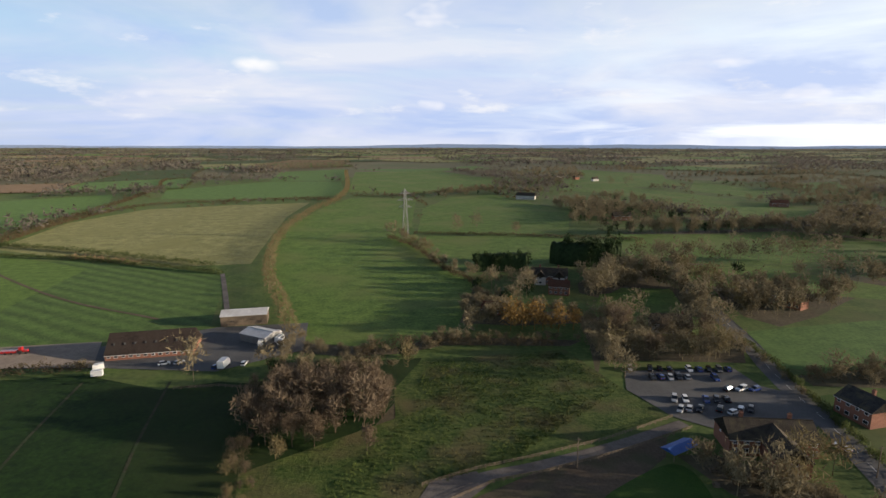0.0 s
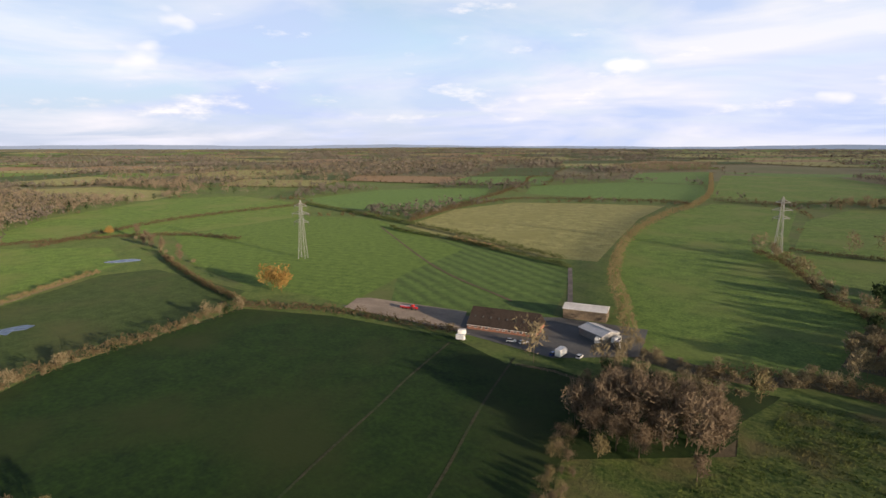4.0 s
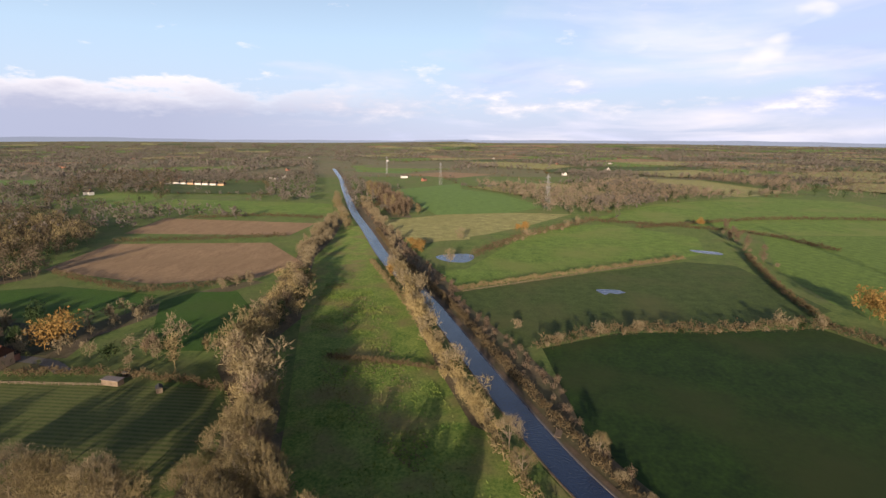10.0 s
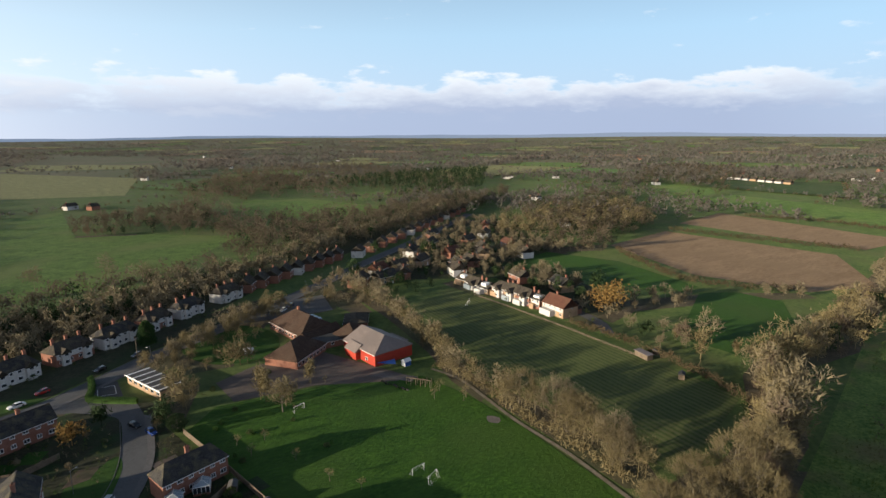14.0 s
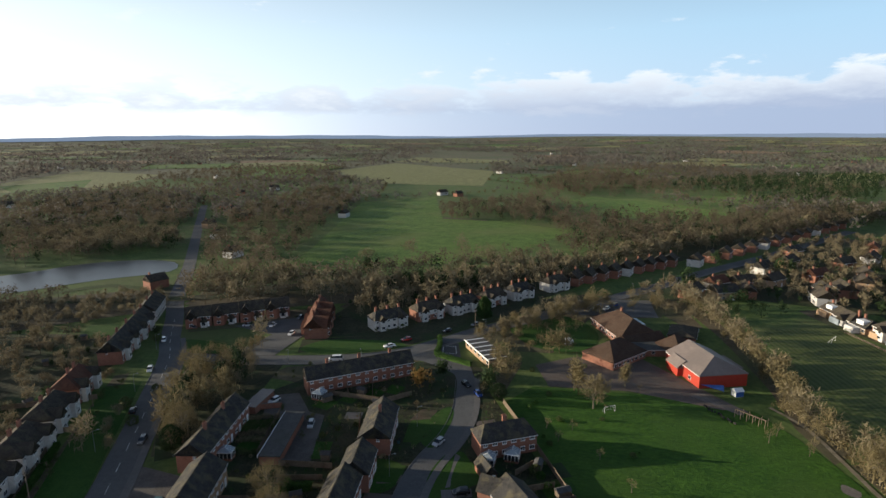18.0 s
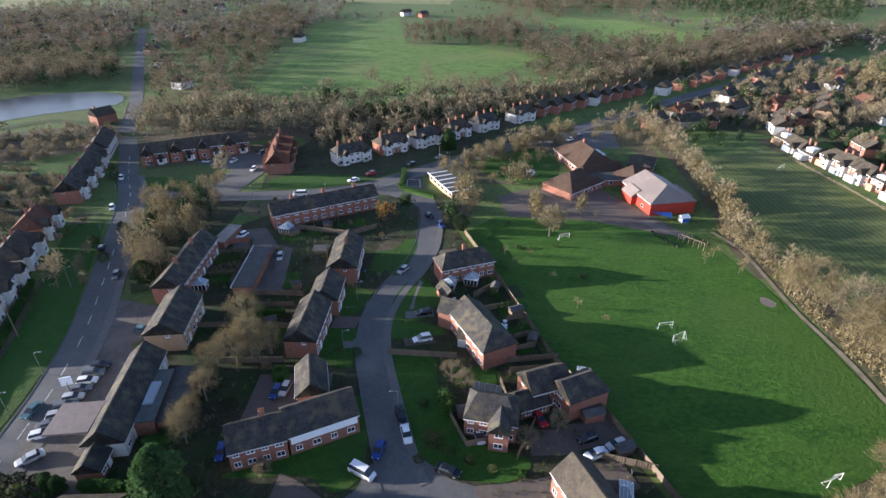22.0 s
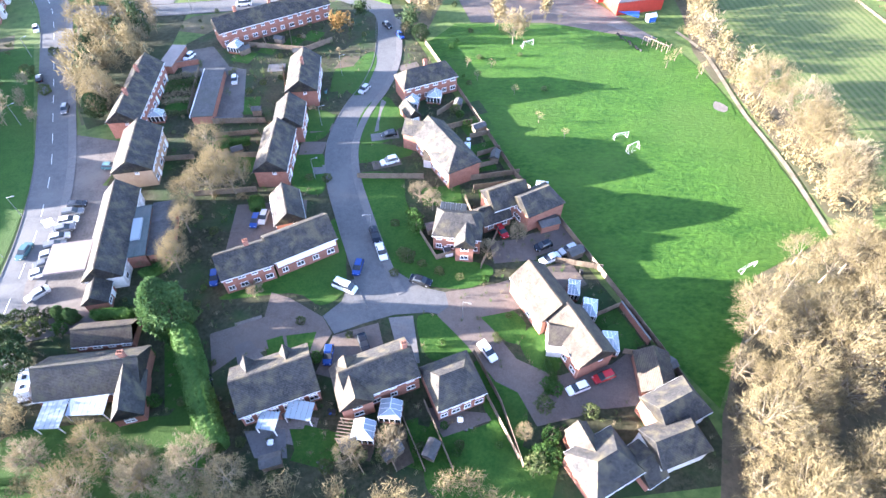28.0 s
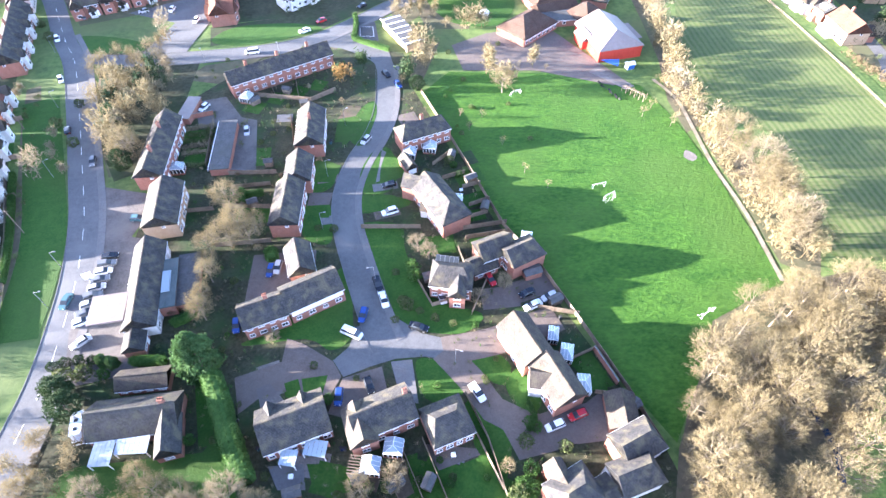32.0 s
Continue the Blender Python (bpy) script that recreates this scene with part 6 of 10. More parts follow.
for _i, (_x, _y, _l, _w, _e, _r, _wall, _roof, _hip) in enumerate((
        (-169.4, -238.5, 9.0, 8.0, 3.2, 5.6, TANBRICK, TILE, (0, 0)), (-169.2, -228.5, 9.5, 8.0, 3.2, 5.8, RENDERED, TILE, (0, 2)), (-169.6, -219.0, 8.0, 9.0, 3.0, 5.4, TANBRICK, SLATE, (2, 2)),
        (-172.0, -210.0, 8.6, 8.0, 4.8, 7.2, BRICK, TILE, (2.2, 0)), (-173.0, -201.5, 8.2, 8.4, 5.0, 7.5, TANBRICK, TILE, (0, 0)), (-173.6, -192.6, 9.0, 8.2, 4.9, 7.3, BRICK, TILE, (0, 2.2)), (-174.0, -184.6, 5.6, 7.6, 4.6, 6.2, BRICK, SLATE, (0, 0)))):
    h = house((_x + 0.3, _y - _l / 2), (_x - 0.3, _y + _l / 2), _w, _e, _r, _wall, _roof, "pale terraced house backing on the field", storeys=2 if _e > 4 else 1, unit=5, hips=_hip, group="row along the field", chimneys=(0.8,) if _i % 2 else (-0.5,), upper=RENDERED if _i in (3, 6) else None)
    part("lean_to", boxes((-_l / 2 + 0.6, -_w / 2 - 1.8 - 0.6 * (_i % 3), 0, _l / 2 - 2.5 - _i % 2, -_w / 2, 2.4, 0.1)), (TANBRICK, CONGLASS, RENDERED)[_i % 3], h, "low flat-roofed rear extension")
    if _i in (1, 3, 4, 5):
        wing(h, (_x, _y + 1.2), (_x + _w / 2 + 1.6, _y + 1.4), 3.6, _e - 0.3, _r - 1.0, RENDERED, _roof)
    else:
        part("dormer", boxes((-1.8, -_w / 2 + 0.8, _e - 0.2, 1.8, -0.6, _r - 0.25)), WHITE, h, "white flat-roofed dormer")
h = house((-174.6, -179.2), (-174.4, -165.6), 9.0, 5.0, 8.4, TANBRICK, REDTILE, "orange-brick end house with a red-brown roof", unit=6.5, chimneys=(-0.3,), upper=RENDERED)
part("lean_to", boxes((-5.5, -7.5, 0, 1.5, -4.5, 2.7, 0.1)), RENDERED, h, "low white rear extension")
wing(h, (-175, -170), (-182.5, -169.6), 6.5, 3.0, 5.4, BRICK, TILE)
ribbon("lane", [(-184, -176), (-182, -164), (-179, -152), (-172, -142)], -2.5, 2.5, 0.11, ASPHALT, "short grey drive beside the end house", "driveway")
o = thing("field_shelter", "low timber field shelter with a pale roof", "shelter", pose(-163.5, -118.5, 0, 0, 0, 80))
part("wall", boxes((-3.2, -1.3, 0, 3.2, 1.3, 2.0)), WOOD, o)
part("roof", boxes((-3.5, -1.6, 2.0, 3.5, 1.6, 2.15)), METALROOF, o)
for _i, (_x, _y, _t) in enumerate(((-118, -268, 40), (-133, -266, 10), (-146, -270, 70), (-137, -283, 30), (-152, -285, 15), (-170, -290, 30), (-184, -268, 80), (-176, -258, 75), (-200, -300, 20), (-215, -285, 60), (-196, -272, 75), (-180, -318, 35), (-235, -330, 20), (-250, -300, 80), (-228, -302, 65), (-262, -345, 40), (-225, -365, 30), (-205, -335, 35), (-285, -375, 50), (-240, -272, 80), (-196, -225, 82), (-203, -200, 78))):
    _c, _s = math.cos(radians(_t)) * 6, math.sin(radians(_t)) * 6
    house((_x - _c, _y - _s), (_x + _c, _y + _s), 8.0, 4.6, 7.4, (BRICK, TANBRICK, BRICK, RENDERED)[_i % 4], (TILE, SLATE, TILE, REDTILE, TILE)[_i % 5], "house among gardens with a tiled roof", unit=12, chimneys=(0.6,), group="garden houses")
# across the main road
h = house((123.8, -180.5), (134.8, -222), 7.9, 5.4, 8.8, BRICK, SLATE, "long white-fronted terrace with a red-brick gable", unit=5.5, chimneys=(-0.9, -0.5, 0.0, 0.5, 0.9), upper=RENDERED)
for _f in (0.12, 0.37, 0.62, 0.87):
    _q = Vector((123.8, -180.5)).lerp(Vector((134.8, -222)), _f)
    wing(h, _q, _q + Vector((-4.9, -1.3)), 3.4, 5.2, 7.2, RENDERED, SLATE)
house((136.5, -226), (143, -247), 7.9, 5.4, 8.6, RENDERED, SLATE, "white terraced houses with dark roofs", unit=5.5, chimneys=(-0.4, 0.5))
for _i, (_x, _y) in enumerate(((121, -158), (115.4, -139.5), (110, -122), (105.5, -105))):
    h = house((_x - 1.9, _y + 7.4), (_x + 1.9, _y - 7.4), 8.5, 5.2, 8.4, BRICK if _i == 0 else RENDERED, REDTILE if _i == 0 else TILE, "white-rendered semi-detached pair with gabled bay fronts", hips=(3, 3), chimneys=(-0.3, 0.3), group="pairs across the road", upper=RENDERED if _i == 0 else None)
    for _f in (-4.4, 4.4):
        wing(h, (_x - 0.26 * _f, _y + _f), (_x - 0.26 * _f - 5.4, _y + _f - 1.4), 3.4, 5.2, 7.2, RENDERED, TILE)
    part("back_extension", boxes((-3, 4.25, 0, 2.5, 7.0, 2.7, 0.1)), (WHITE, BRICK)[_i % 2], h)
for _i in range(4):
    _x, _y = 112 - 10.0 * _i, -224 - 4.4 * _i
    h = house((_x - 4.9, _y - 2), (_x + 4.6, _y + 1.8), 8.0, 5.0, 8.2, BRICK, TILE, "modern brick house with white timbered gables", unit=5, group="mews houses")
    front = wing(h, (_x + 2.4, _y), (_x + 0.6, _y + 5.8), 4.4, 5.0, 7.8, BRICK, TILE)
    part("gable_board", boxes((2.95, -1.7, 4.9, 3.16, 1.7, 5.7), (2.95, -1.1, 5.7, 3.16, 1.1, 6.6), (2.95, -0.5, 6.6, 3.16, 0.5, 7.3)), RENDERED, front, "white timbered gable")
    wing(h, (_x - 2.6, _y - 1), (_x - 4.0, _y + 4.2), 2.4, 3.0, 4.4, RENDERED, TILE)
h = house((57.6, -207), (62, -240), 7.0, 5.2, 8.6, BRICK, REDTILE, "stepped brick terrace with steep orange-red gables", unit=5, chimneys=(-0.6, 0.1, 0.7))
for _y in (-211, -220, -230):
    _x = 57.6 - (_y + 207) * 0.133
    wing(h, (_x, _y), (_x - 6.2, _y + 0.8), 5.4, 5.0, 8.8, BRICK, REDTILE)
    wing(h, (_x, _y - 2), (_x + 5.4, _y - 2.7), 4.2, 3.2, 5.6, BRICK, REDTILE)

# ---- school ----
SCH = "low brick school block with a hipped brown roof"
house((-50.0, -183.7), (-65.0, -195.4), 13.5, 3.2, 7.6, BRICK, SCHOOLROOF, SCH, hips=(6.7, 6.7), storeys=1, unit=5, name="school_block", category="school")
house((-76.6, -191.5), (-86.2, -198.5), 12.0, 3.2, 7.4, BRICK, SCHOOLROOF, SCH, hips=(5.7, 5.7), storeys=1, unit=5, name="school_block", category="school")
big = house((-66.5, -228), (-71.5, -203), 17, 3.4, 8.4, BRICK, SCHOOLROOF, "large school block with a hipped brown roof and rooflights", hips=(7, 7), storeys=1, unit=5, name="school_block", category="school", chimneys=(-0.3,))
for _i in range(3):
    part("rooflight", boxes((6.5 - 2.6 * _i, 2.6, 5.8, 8.4 - 2.6 * _i, 4.0, 6.9)), CONGLASS, big, "pale rooflight")
house((-63, -199), (-79, -204), 9, 3.0, 5.4, BRICK, SCHOOLROOF, "low school corridor block with a brown roof", storeys=1, unit=6, name="school_block", category="school")
hall = house((-83.0, -187), (-86.0, -166.5), 16.5, 4.6, 8.4, REDMETAL, METALROOF, "school hall with bright red walls and a pale metal roof", hips=(0, 6), storeys=1, unit=20, sides=(-1,), name="school_hall", category="hall")

# ---- farm and public house ----
barn = house((-126, 196.8), (-96.5, 203.2), 15.5, 2.5, 8.0, BRICK, BARNROOF, "long barn with a brown roof and an orange-brick gable", storeys=1, unit=5, name="barn", category="barn")
for _i in range(8):
    part("rooflight", boxes((-0.32, -0.5, 0.0, 0.32, 0.5, 0.06)), FELT, barn, "small grey rooflight", pose(-12.6 + 3.6 * _i, -4.4, 5.2, 35.4, 0, 0))
house((-97.7, 231.5), (-78.9, 235.6), 10, 4.8, 6.0, WOOD, WHITEROOF, "white-roofed farm shed with an open front", storeys=1, unit=30, sides=(), name="farm_shed", category="shed")
house((-80, 214), (-68, 208), 9, 3.5, 4.6, STEEL, WHITEROOF, "low white farm shed with roof panels", storeys=1, unit=30, sides=(), name="farm_shed", category="shed")
pub = house((74, 133), (96, 131), 10, 4.8, 8.0, BRICK, TILE, "rambling brick public house with dark brown roofs", unit=6, chimneys=(-0.6, 0.5), name="public_house", category="pub")
wing(pub, (86, 132), (84, 118), 8, 4.6, 7.4, BRICK, TILE)
house((121.2, 152.4), (123.8, 141.4), 9.0, 5.2, 8.0, BRICK, SLATE, "red-brick house beside the road", unit=6, chimneys=(0.3,))
farmhouse = house((50, 303), (70, 300), 8.6, 5.2, 8.6, BRICK, TILE, "white and brick farmhouse among conifers", unit=5, chimneys=(-0.5, 0.5))
wing(farmhouse, (55, 303), (54.2, 296), 6.0, 5.0, 8.0, RENDERED, TILE)
wing(farmhouse, (65, 301), (64.2, 294), 6.0, 5.0, 8.0, RENDERED, TILE)
house((56, 280), (66, 277), 6.9, 4.8, 7.4, BRICK, REDTILE, "brick cottage among trees", unit=5)
house((88, 222), (104, 220), 6.9, 4.5, 7.5, RENDERED, TILE, "white cottage hidden in trees", unit=5, chimneys=(0.6,))
house((18, 247), (31, 246), 6.9, 3.0, 5.5, BRICK, REDTILE, "low outbuilding with a red tiled roof", storeys=1, unit=5)
house((100, 744), (124, 736), 9, 5.5, 9.0, RENDERED, TILE, "large far farmhouse with white gables", unit=6, chimneys=(-0.6, 0.6))
house((170, 545), (188, 545), 7.9, 5.0, 8.5, BRICK, TILE, "far house among trees", unit=6, chimneys=(0.5,))
house((393, 655), (411, 650), 9, 5.0, 8.5, BRICK, REDTILE, "far red-brick farmhouse among fields", unit=6)
house((450, 610), (480, 600), 12, 4.0, 7.0, BRICK, REDTILE, "far brick farm building", unit=6, storeys=1)
house((165, 262), (172, 250), 6.9, 5.0, 8.0, BRICK, TILE, "house beside the road trees", unit=6)


# ---- hedges ----
HB = "leafless brown field hedge"
_k = 0
for _pts, _h, _w, _m in (
        ([(-60, 209), (-70, 233), (-80, 259), (-99, 303), (-112, 345), (-131, 424), (-143, 518), (-146, 628), (-141, 709), (-157, 898), (-241, 1370)], 4.6, 7.0, TWIGPALE),
        ([(-347, 421), (-370, 542), (-364, 669), (-283, 711), (-184, 744), (-141, 720)], 2.4, 3.0, TWIG),
        ([(-340, 385), (-307, 371), (-251, 363), (-173, 336), (-134, 323)], 2.0, 2.6, SHRUB),
        ([(-360, 440), (-393, 616), (-420, 733), (-469, 903), (-543, 1092), (-438, 1171)], 3.5, 5.0, TWIG),
        ([(-45, 445), (-21, 401), (2, 329), (16, 302), (20, 270)], 2.4, 3.0, TWIG),
        ([(-25, 463), (55, 454), (105, 443), (160, 430)], 1.8, 2.2, TWIG),
        ([(-132, 781), (-68, 780), (-37, 804), (79, 894)], 3.0, 4.0, TWIG),
        ([(-201, 25), (-220, 61), (-224, 106), (-232, 153)], 3.4, 3.6, TWIG),
        ([(-102, 43.5), (-134, 29.5), (-190, 11.5), (-265, -12), (-367, -50), (-483, -85)], 1.3, 3.4, TWIG),
        ([(-99, 19), (-128, 9), (-186, -9), (-258, -32), (-352, -66)], 1.6, 3.0, TWIGPALE),
        ([(-232, 153), (-185, 172), (-124, 180)], 2.6, 3.2, TWIG),
        ([(-285, -7), (-322, 57), (-371, 144)], 1.8, 2.2, TWIGPALE),
        ([(-555, 468), (-382, 422), (-267, 388), (-146, 341)], 2.6, 3.4, SHRUB),
        ([(-367, 1), (-404, 20), (-459, 53), (-544, 122)], 3.6, 6.0, TWIG),
        ([(-306, -250), (-274, -180), (-284, -147), (-301, -126)], 2.6, 3.2, TWIG),
        ([(-409, -281), (-422, -220), (-441, -154)], 2.6, 3.2, TWIG),
        ([(-540, -290), (-560, -220), (-545, -150)], 2.6, 3.2, TWIG),
        ([(-168, -160), (-170, -130), (-166, -98), (-160, -78)], 2.0, 2.0, TWIG),
        ([(-190, -54), (-187, -34), (-181, -12)], 1.0, 1.6, TWIG),
        ([(66, 120), (84, 102), (88, 70)], 2.4, 2.6, TWIG),
        ([(-96, -153), (-99.5, -141), (-98.8, -125), (-97.8, -110), (-98.2, -97), (-98, -72)], 2.0, 2.6, TWIGPALE),
        ([(120, 210), (119, 184), (116, 162), (112, 140), (109, 112)], 1.6, 1.6, SHRUB),
        ([(124, 172), (150, 176), (190, 178), (240, 170)], 3.5, 6.0, TWIG),
        ([(-20, 166), (-30, 190), (-20, 200), (8, 206), (46, 202)], 3.2, 5.0, TWIG),
        ([(-500, 150), (-560, 300), (-555, 468)], 2.4, 3.2, TWIG),
        ([(-545, 122), (-480, 235), (-400, 265)], 2.0, 2.8, TWIG),
        ([(-380, 190), (-300, 168), (-235, 155)], 2.2, 3.0, TWIG)):
    _k += 1
    hedge(_pts, _h * 1.3, _w * 1.5, HEDGETWIG if _m is TWIG else _m, HB if _m in (TWIG, TWIGPALE) else "dark green field hedge", seed=_k, thick=0.28, blade=1.25, dense=33)
for _pts, _h, _w in (([(39.2, -56.8), (37.8, -53.5), (35.6, -48), (34.1, -44), (31.6, -38), (29.8, -33.6)], 3.8, 4.2), ([(57, -62.4), (53, -62.2), (49.5, -61.6)], 1.8, 1.8), ([(93, -88), (97, -104), (105, -128)], 1.5, 1.2)):
    _k += 1
    clipped_hedge(_pts, _h, _w, "thick clipped evergreen garden hedge", _k)

# ---- trees ----
tree_row(["pale", "bare"], [(-338, -52), (-268, -30), (-230, -20)], 6, 0.8)
tree_row(["gold", "pale", "bare"], [(-330, -52), (-290, -37), (-262, -28)], 9, 0.75, 3)
tree_row(["pale", "bare", "scrub"], [(-222, -19), (-176, -6), (-136, 7.5), (-112, 18)], 11, 0.7, 2)
tree("pale", -128.6, 33, 0.62)
tree("scrub", -118, 36, 0.6)
tree("scrub", -110, 40, 0.5)
tree_row(["scrub", "bare"], [(-700, -142), (-550, -98), (-400, -55)], 9, 0.8, 4)
tree_row(["bare", "pale"], [(-470, -108), (-560, -135), (-720, -180)], 10, 0.7, 3)
tree_row(["wand", "wand", "red"], [(-560, -70), (-640, -98), (-760, -135), (-880, -165)], 7, 1.25, 6)
tree_row(["wand", "red"], [(-575, -55), (-640, -80), (-760, -118)], 8, 1.2, 6)
tree_row(["bare", "red", "pale", "red"], [(-104, -51), (-128, -56), (-150, -62), (-178, -80)], 4.5, 0.95, 4)
tree_row(["bare", "pale", "red", "round"], [(-160, -72), (-185, -84), (-204, -86), (-243, -84), (-309, -98)], 8, 0.95, 6)
tree_row(["pale", "pale", "bare"], [(-106, -53), (-128, -58), (-150, -63), (-178, -82), (-206, -90), (-246, -88)], 9, 1.05, 3)
tree_row(["bare", "scrub"], [(-309, -100), (-400, -118), (-540, -138)], 11, 0.7, 4)
tree_row(["pale", "pale", "bare"], [(-100, -122), (-101, -103), (-103, -84), (-100, -74)], 3.6, 0.85, 3)
tree_row(["pale", "bare"], [(-99, -128), (-98, -141), (-104, -165), (-108, -195), (-110, -212)], 4.6, 0.62, 2)
tree_row(["bare", "round", "bare"], [(-110, -215), (-112, -235), (-106, -256)], 6, 0.7, 3)
for _x, _y, _s in ((-84, -55, 0.9), (-95, -52, 1.0), (-78, -42, 0.85), (-88, -38, 0.95), (-98, -40, 1.0), (-72, -30, 0.8), (-84, -26, 0.9), (-96, -24, 1.0), (-70, -18, 0.85), (-82, -12, 0.9), (-66, -44, 0.5), (-62, -36, 0.5), (-107, -62, 0.9), (-110, -45, 1.0), (-90, -47, 0.95), (-76, -34, 0.9), (-92, -31, 1.0), (-104, -32, 1.05), (-78, -22, 0.95), (-90, -18, 1.0), (-102, -14, 1.0), (-64, -26, 0.7), (-60, -14, 0.8), (-74, -6, 0.9), (-88, -4, 0.9), (-112, -26, 1.0), (-66, -8, 0.8)):
    tree("pale", _x, _y, _s, "pale wood beside the playing field")
for _x, _y, _s in ((-53, -24, 0.6), (-52, -18, 0.6), (-54.5, -30, 0.5), (-50, -12, 0.7), (-58, -37, 0.55), (-57, -24, 0.75), (-56, -14, 0.8), (-60, -30, 0.75), (-53, -6, 0.8)):
    tree("pale", _x, _y, _s, "pale wood beside the playing field")
for _x, _y, _s in scatter([(-51, -18), (-55, -33), (-62, -44), (-72, -57), (-88, -65), (-100, -64), (-112, -60), (-117, -52), (-106, -44), (-94, -37), (-82, -28), (-73, -18), (-66, -4), (-48, 2)], 6.2, 28, (0.6, 1.0)):
    if math.hypot(_x + 77, _y + 23) > 7 and math.hypot(_x + 97, _y + 31) > 8:
        tree("pale", _x, _y, _s, "pale wood beside the playing field")
tree_row(["bare", "wand", "round", "bare"], [(-173, -135), (-190, -123), (-190, -106), (-203, -98)], 9, 0.8, 5)
tree_row(["bare", "scrub"], [(-178, -158), (-190, -175), (-205, -190), (-225, -240)], 10, 0.7, 4)
tree("gold", -193, -159, 1.75)
tree("pine", -190, -176, 0.8)
tree("wand", -176, -104, 1.2)
tree("red", -186, -118, 0.8)
for _x, _y, _s in ((-246, 180, 1.75), (-242, 183, 1.7), (-249, 184, 1.6), (-238, 180, 1.1), (-392, -43, 1.0), (-384, -36, 0.9), (-398, -38, 0.8), (-470, 46, 0.9), (-486, 48, 0.8), (-512, 210, 0.9), (-190, -163, 1.4), (-196, -164, 1.3)):
    tree("gold", _x, _y, _s)
tree_row(["pine", "round", "bare"], [(-186, -196), (-192, -210), (-196, -226), (-190, -240)], 6, 0.6, 4)
tree("pine", -211, -183, 0.95)
tree_row(["scrub", "bare", "scrub", "round"], [(-203, 26), (-221, 61), (-225, 106), (-232, 150)], 6, 0.38, 1.5)
tree("gold", -388, -40, 1.0)
tree("gold", -478, 40, 0.9)
tree("gold", -520, 215, 0.9)
tree_row(["red", "scrub"], [(-490, 222), (-420, 205), (-371, 192), (-344, 198)], 9, 0.7, 4)
tree_row(["bare", "scrub"], [(-404, 22), (-459, 55), (-520, 105)], 12, 0.6, 4)
tree("bare", -430, -10, 0.7)
tree("bare", -345, -15, 0.7)
tree("scrub", -225, 20, 1.0)
tree_row(["bare", "bare", "pale"], [(-42, 440), (-21, 401), (2, 329), (16, 302), (20, 274)], 19, 0.75, 2)
# the small wood and the trees round the farm
for _i, (_x, _y, _s) in enumerate(((-54, 138, 0.9), (-46, 140, 1.0), (-38, 137, 1.0), (-30, 139, 1.05), (-22, 140, 1.0), (-50, 147, 1.0), (-42, 148, 1.1), (-34, 149, 1.1), (-26, 148, 1.0), (-18, 147, 0.9), (-48, 156, 0.9), (-38, 157, 1.0), (-29, 158, 0.9), (-21, 156, 0.9), (-20, 130, 0.6))):
    tree("red", _x, _y, _s * 1.05, "small reddish-brown wood")
tree_row(["bare", "pale", "round", "scrub"], [(-62, 176), (-48, 178), (-30, 176), (-14, 190), (6, 206)], 7, 0.6, 4)
tree("bare", -84, 172, 1.05)
tree("bare", -62, 182, 0.7)
tree("scrub", -128, 181, 0.9)
tree_row(["bare", "red", "pale"], [(56, 192), (76, 192), (106, 190)], 5, 0.75, 2)
tree_row(["bare", "red"], [(62, 204), (85, 208), (114, 206)], 5.5, 0.9, 4)
tree_row(["bare", "wand"], [(58, 190), (60, 178), (62, 172)], 5, 0.8, 1.5)
tree_row(["bare", "scrub"], [(126, 172), (150, 178), (200, 180), (250, 172)], 9, 0.7, 4)
tree_row(["gold"], [(24, 224), (34, 222), (44, 221), (56, 222)], 5, 1.3, 2)
tree_row(["bare", "pale"], [(4, 214), (14, 226), (22, 232)], 7, 0.8, 3)
tree_row(["bare", "red"], [(62, 226), (76, 222), (86, 228)], 6, 1.0, 3)
tree_row(["bare", "bare", "round"], [(14, 276), (30, 292), (44, 290), (42, 266), (30, 254)], 7, 0.8, 4)
tree_row(["bare", "pale", "bare"], [(76, 258), (80, 284), (92, 300), (108, 308), (122, 300)], 6.5, 1.0, 4)
tree_row(["bare", "bare", "round"], [(126, 330), (124, 300), (124, 268), (119, 240), (116, 222)], 6.5, 1.05, 3)
tree_row(["bare", "bare", "pale"], [(138, 326), (141, 300), (139, 270), (134, 244)], 7, 1.1, 4)
tree_row(["bare", "bare", "pale"], [(123, 352), (150, 351), (175, 351), (211, 357), (262, 352)], 9, 1.1, 3)
tree_row(["bare", "round", "bare"], [(155, 460), (229, 466), (304, 480), (350, 428)], 9, 1.0, 4)
for _x, _y, _s in ((220, 348, 1.6), (216, 302, 1.5), (233, 298, 1.35), (249, 538, 1.5), (205, 306, 0.9), (12, 472, 1.2), (30, 482, 1.25), (61, 453, 0.8), (297, 975, 1.3), (314, 935, 1.4), (-42, 436, 1.1), (-30, 428, 0.8), (-14, 392, 0.7), (150, 372, 0.9)):
    tree("bare", _x, _y, _s)
for _x, _y, _s in ((176, 318, 0.9), (150, 500, 1.1), (162, 470, 1.2), (140, 455, 1.0), (230, 548, 1.1), (206, 556, 1.0), (196, 570, 1.1)):
    tree("round", _x, _y, _s)
tree("bare", 67, 111.5, 0.95)
tree("bare", 73, 110, 0.9)
tree("pale", 84, 115, 0.95)
tree("pale", 79.5, 112.5, 0.8)
tree_row(["bare", "scrub", "bare"], [(70, 116), (84, 104), (98, 100)], 7, 0.75, 4)
tree("pale", 94, 119, 0.7)
tree("bare", 64, 122, 0.6)
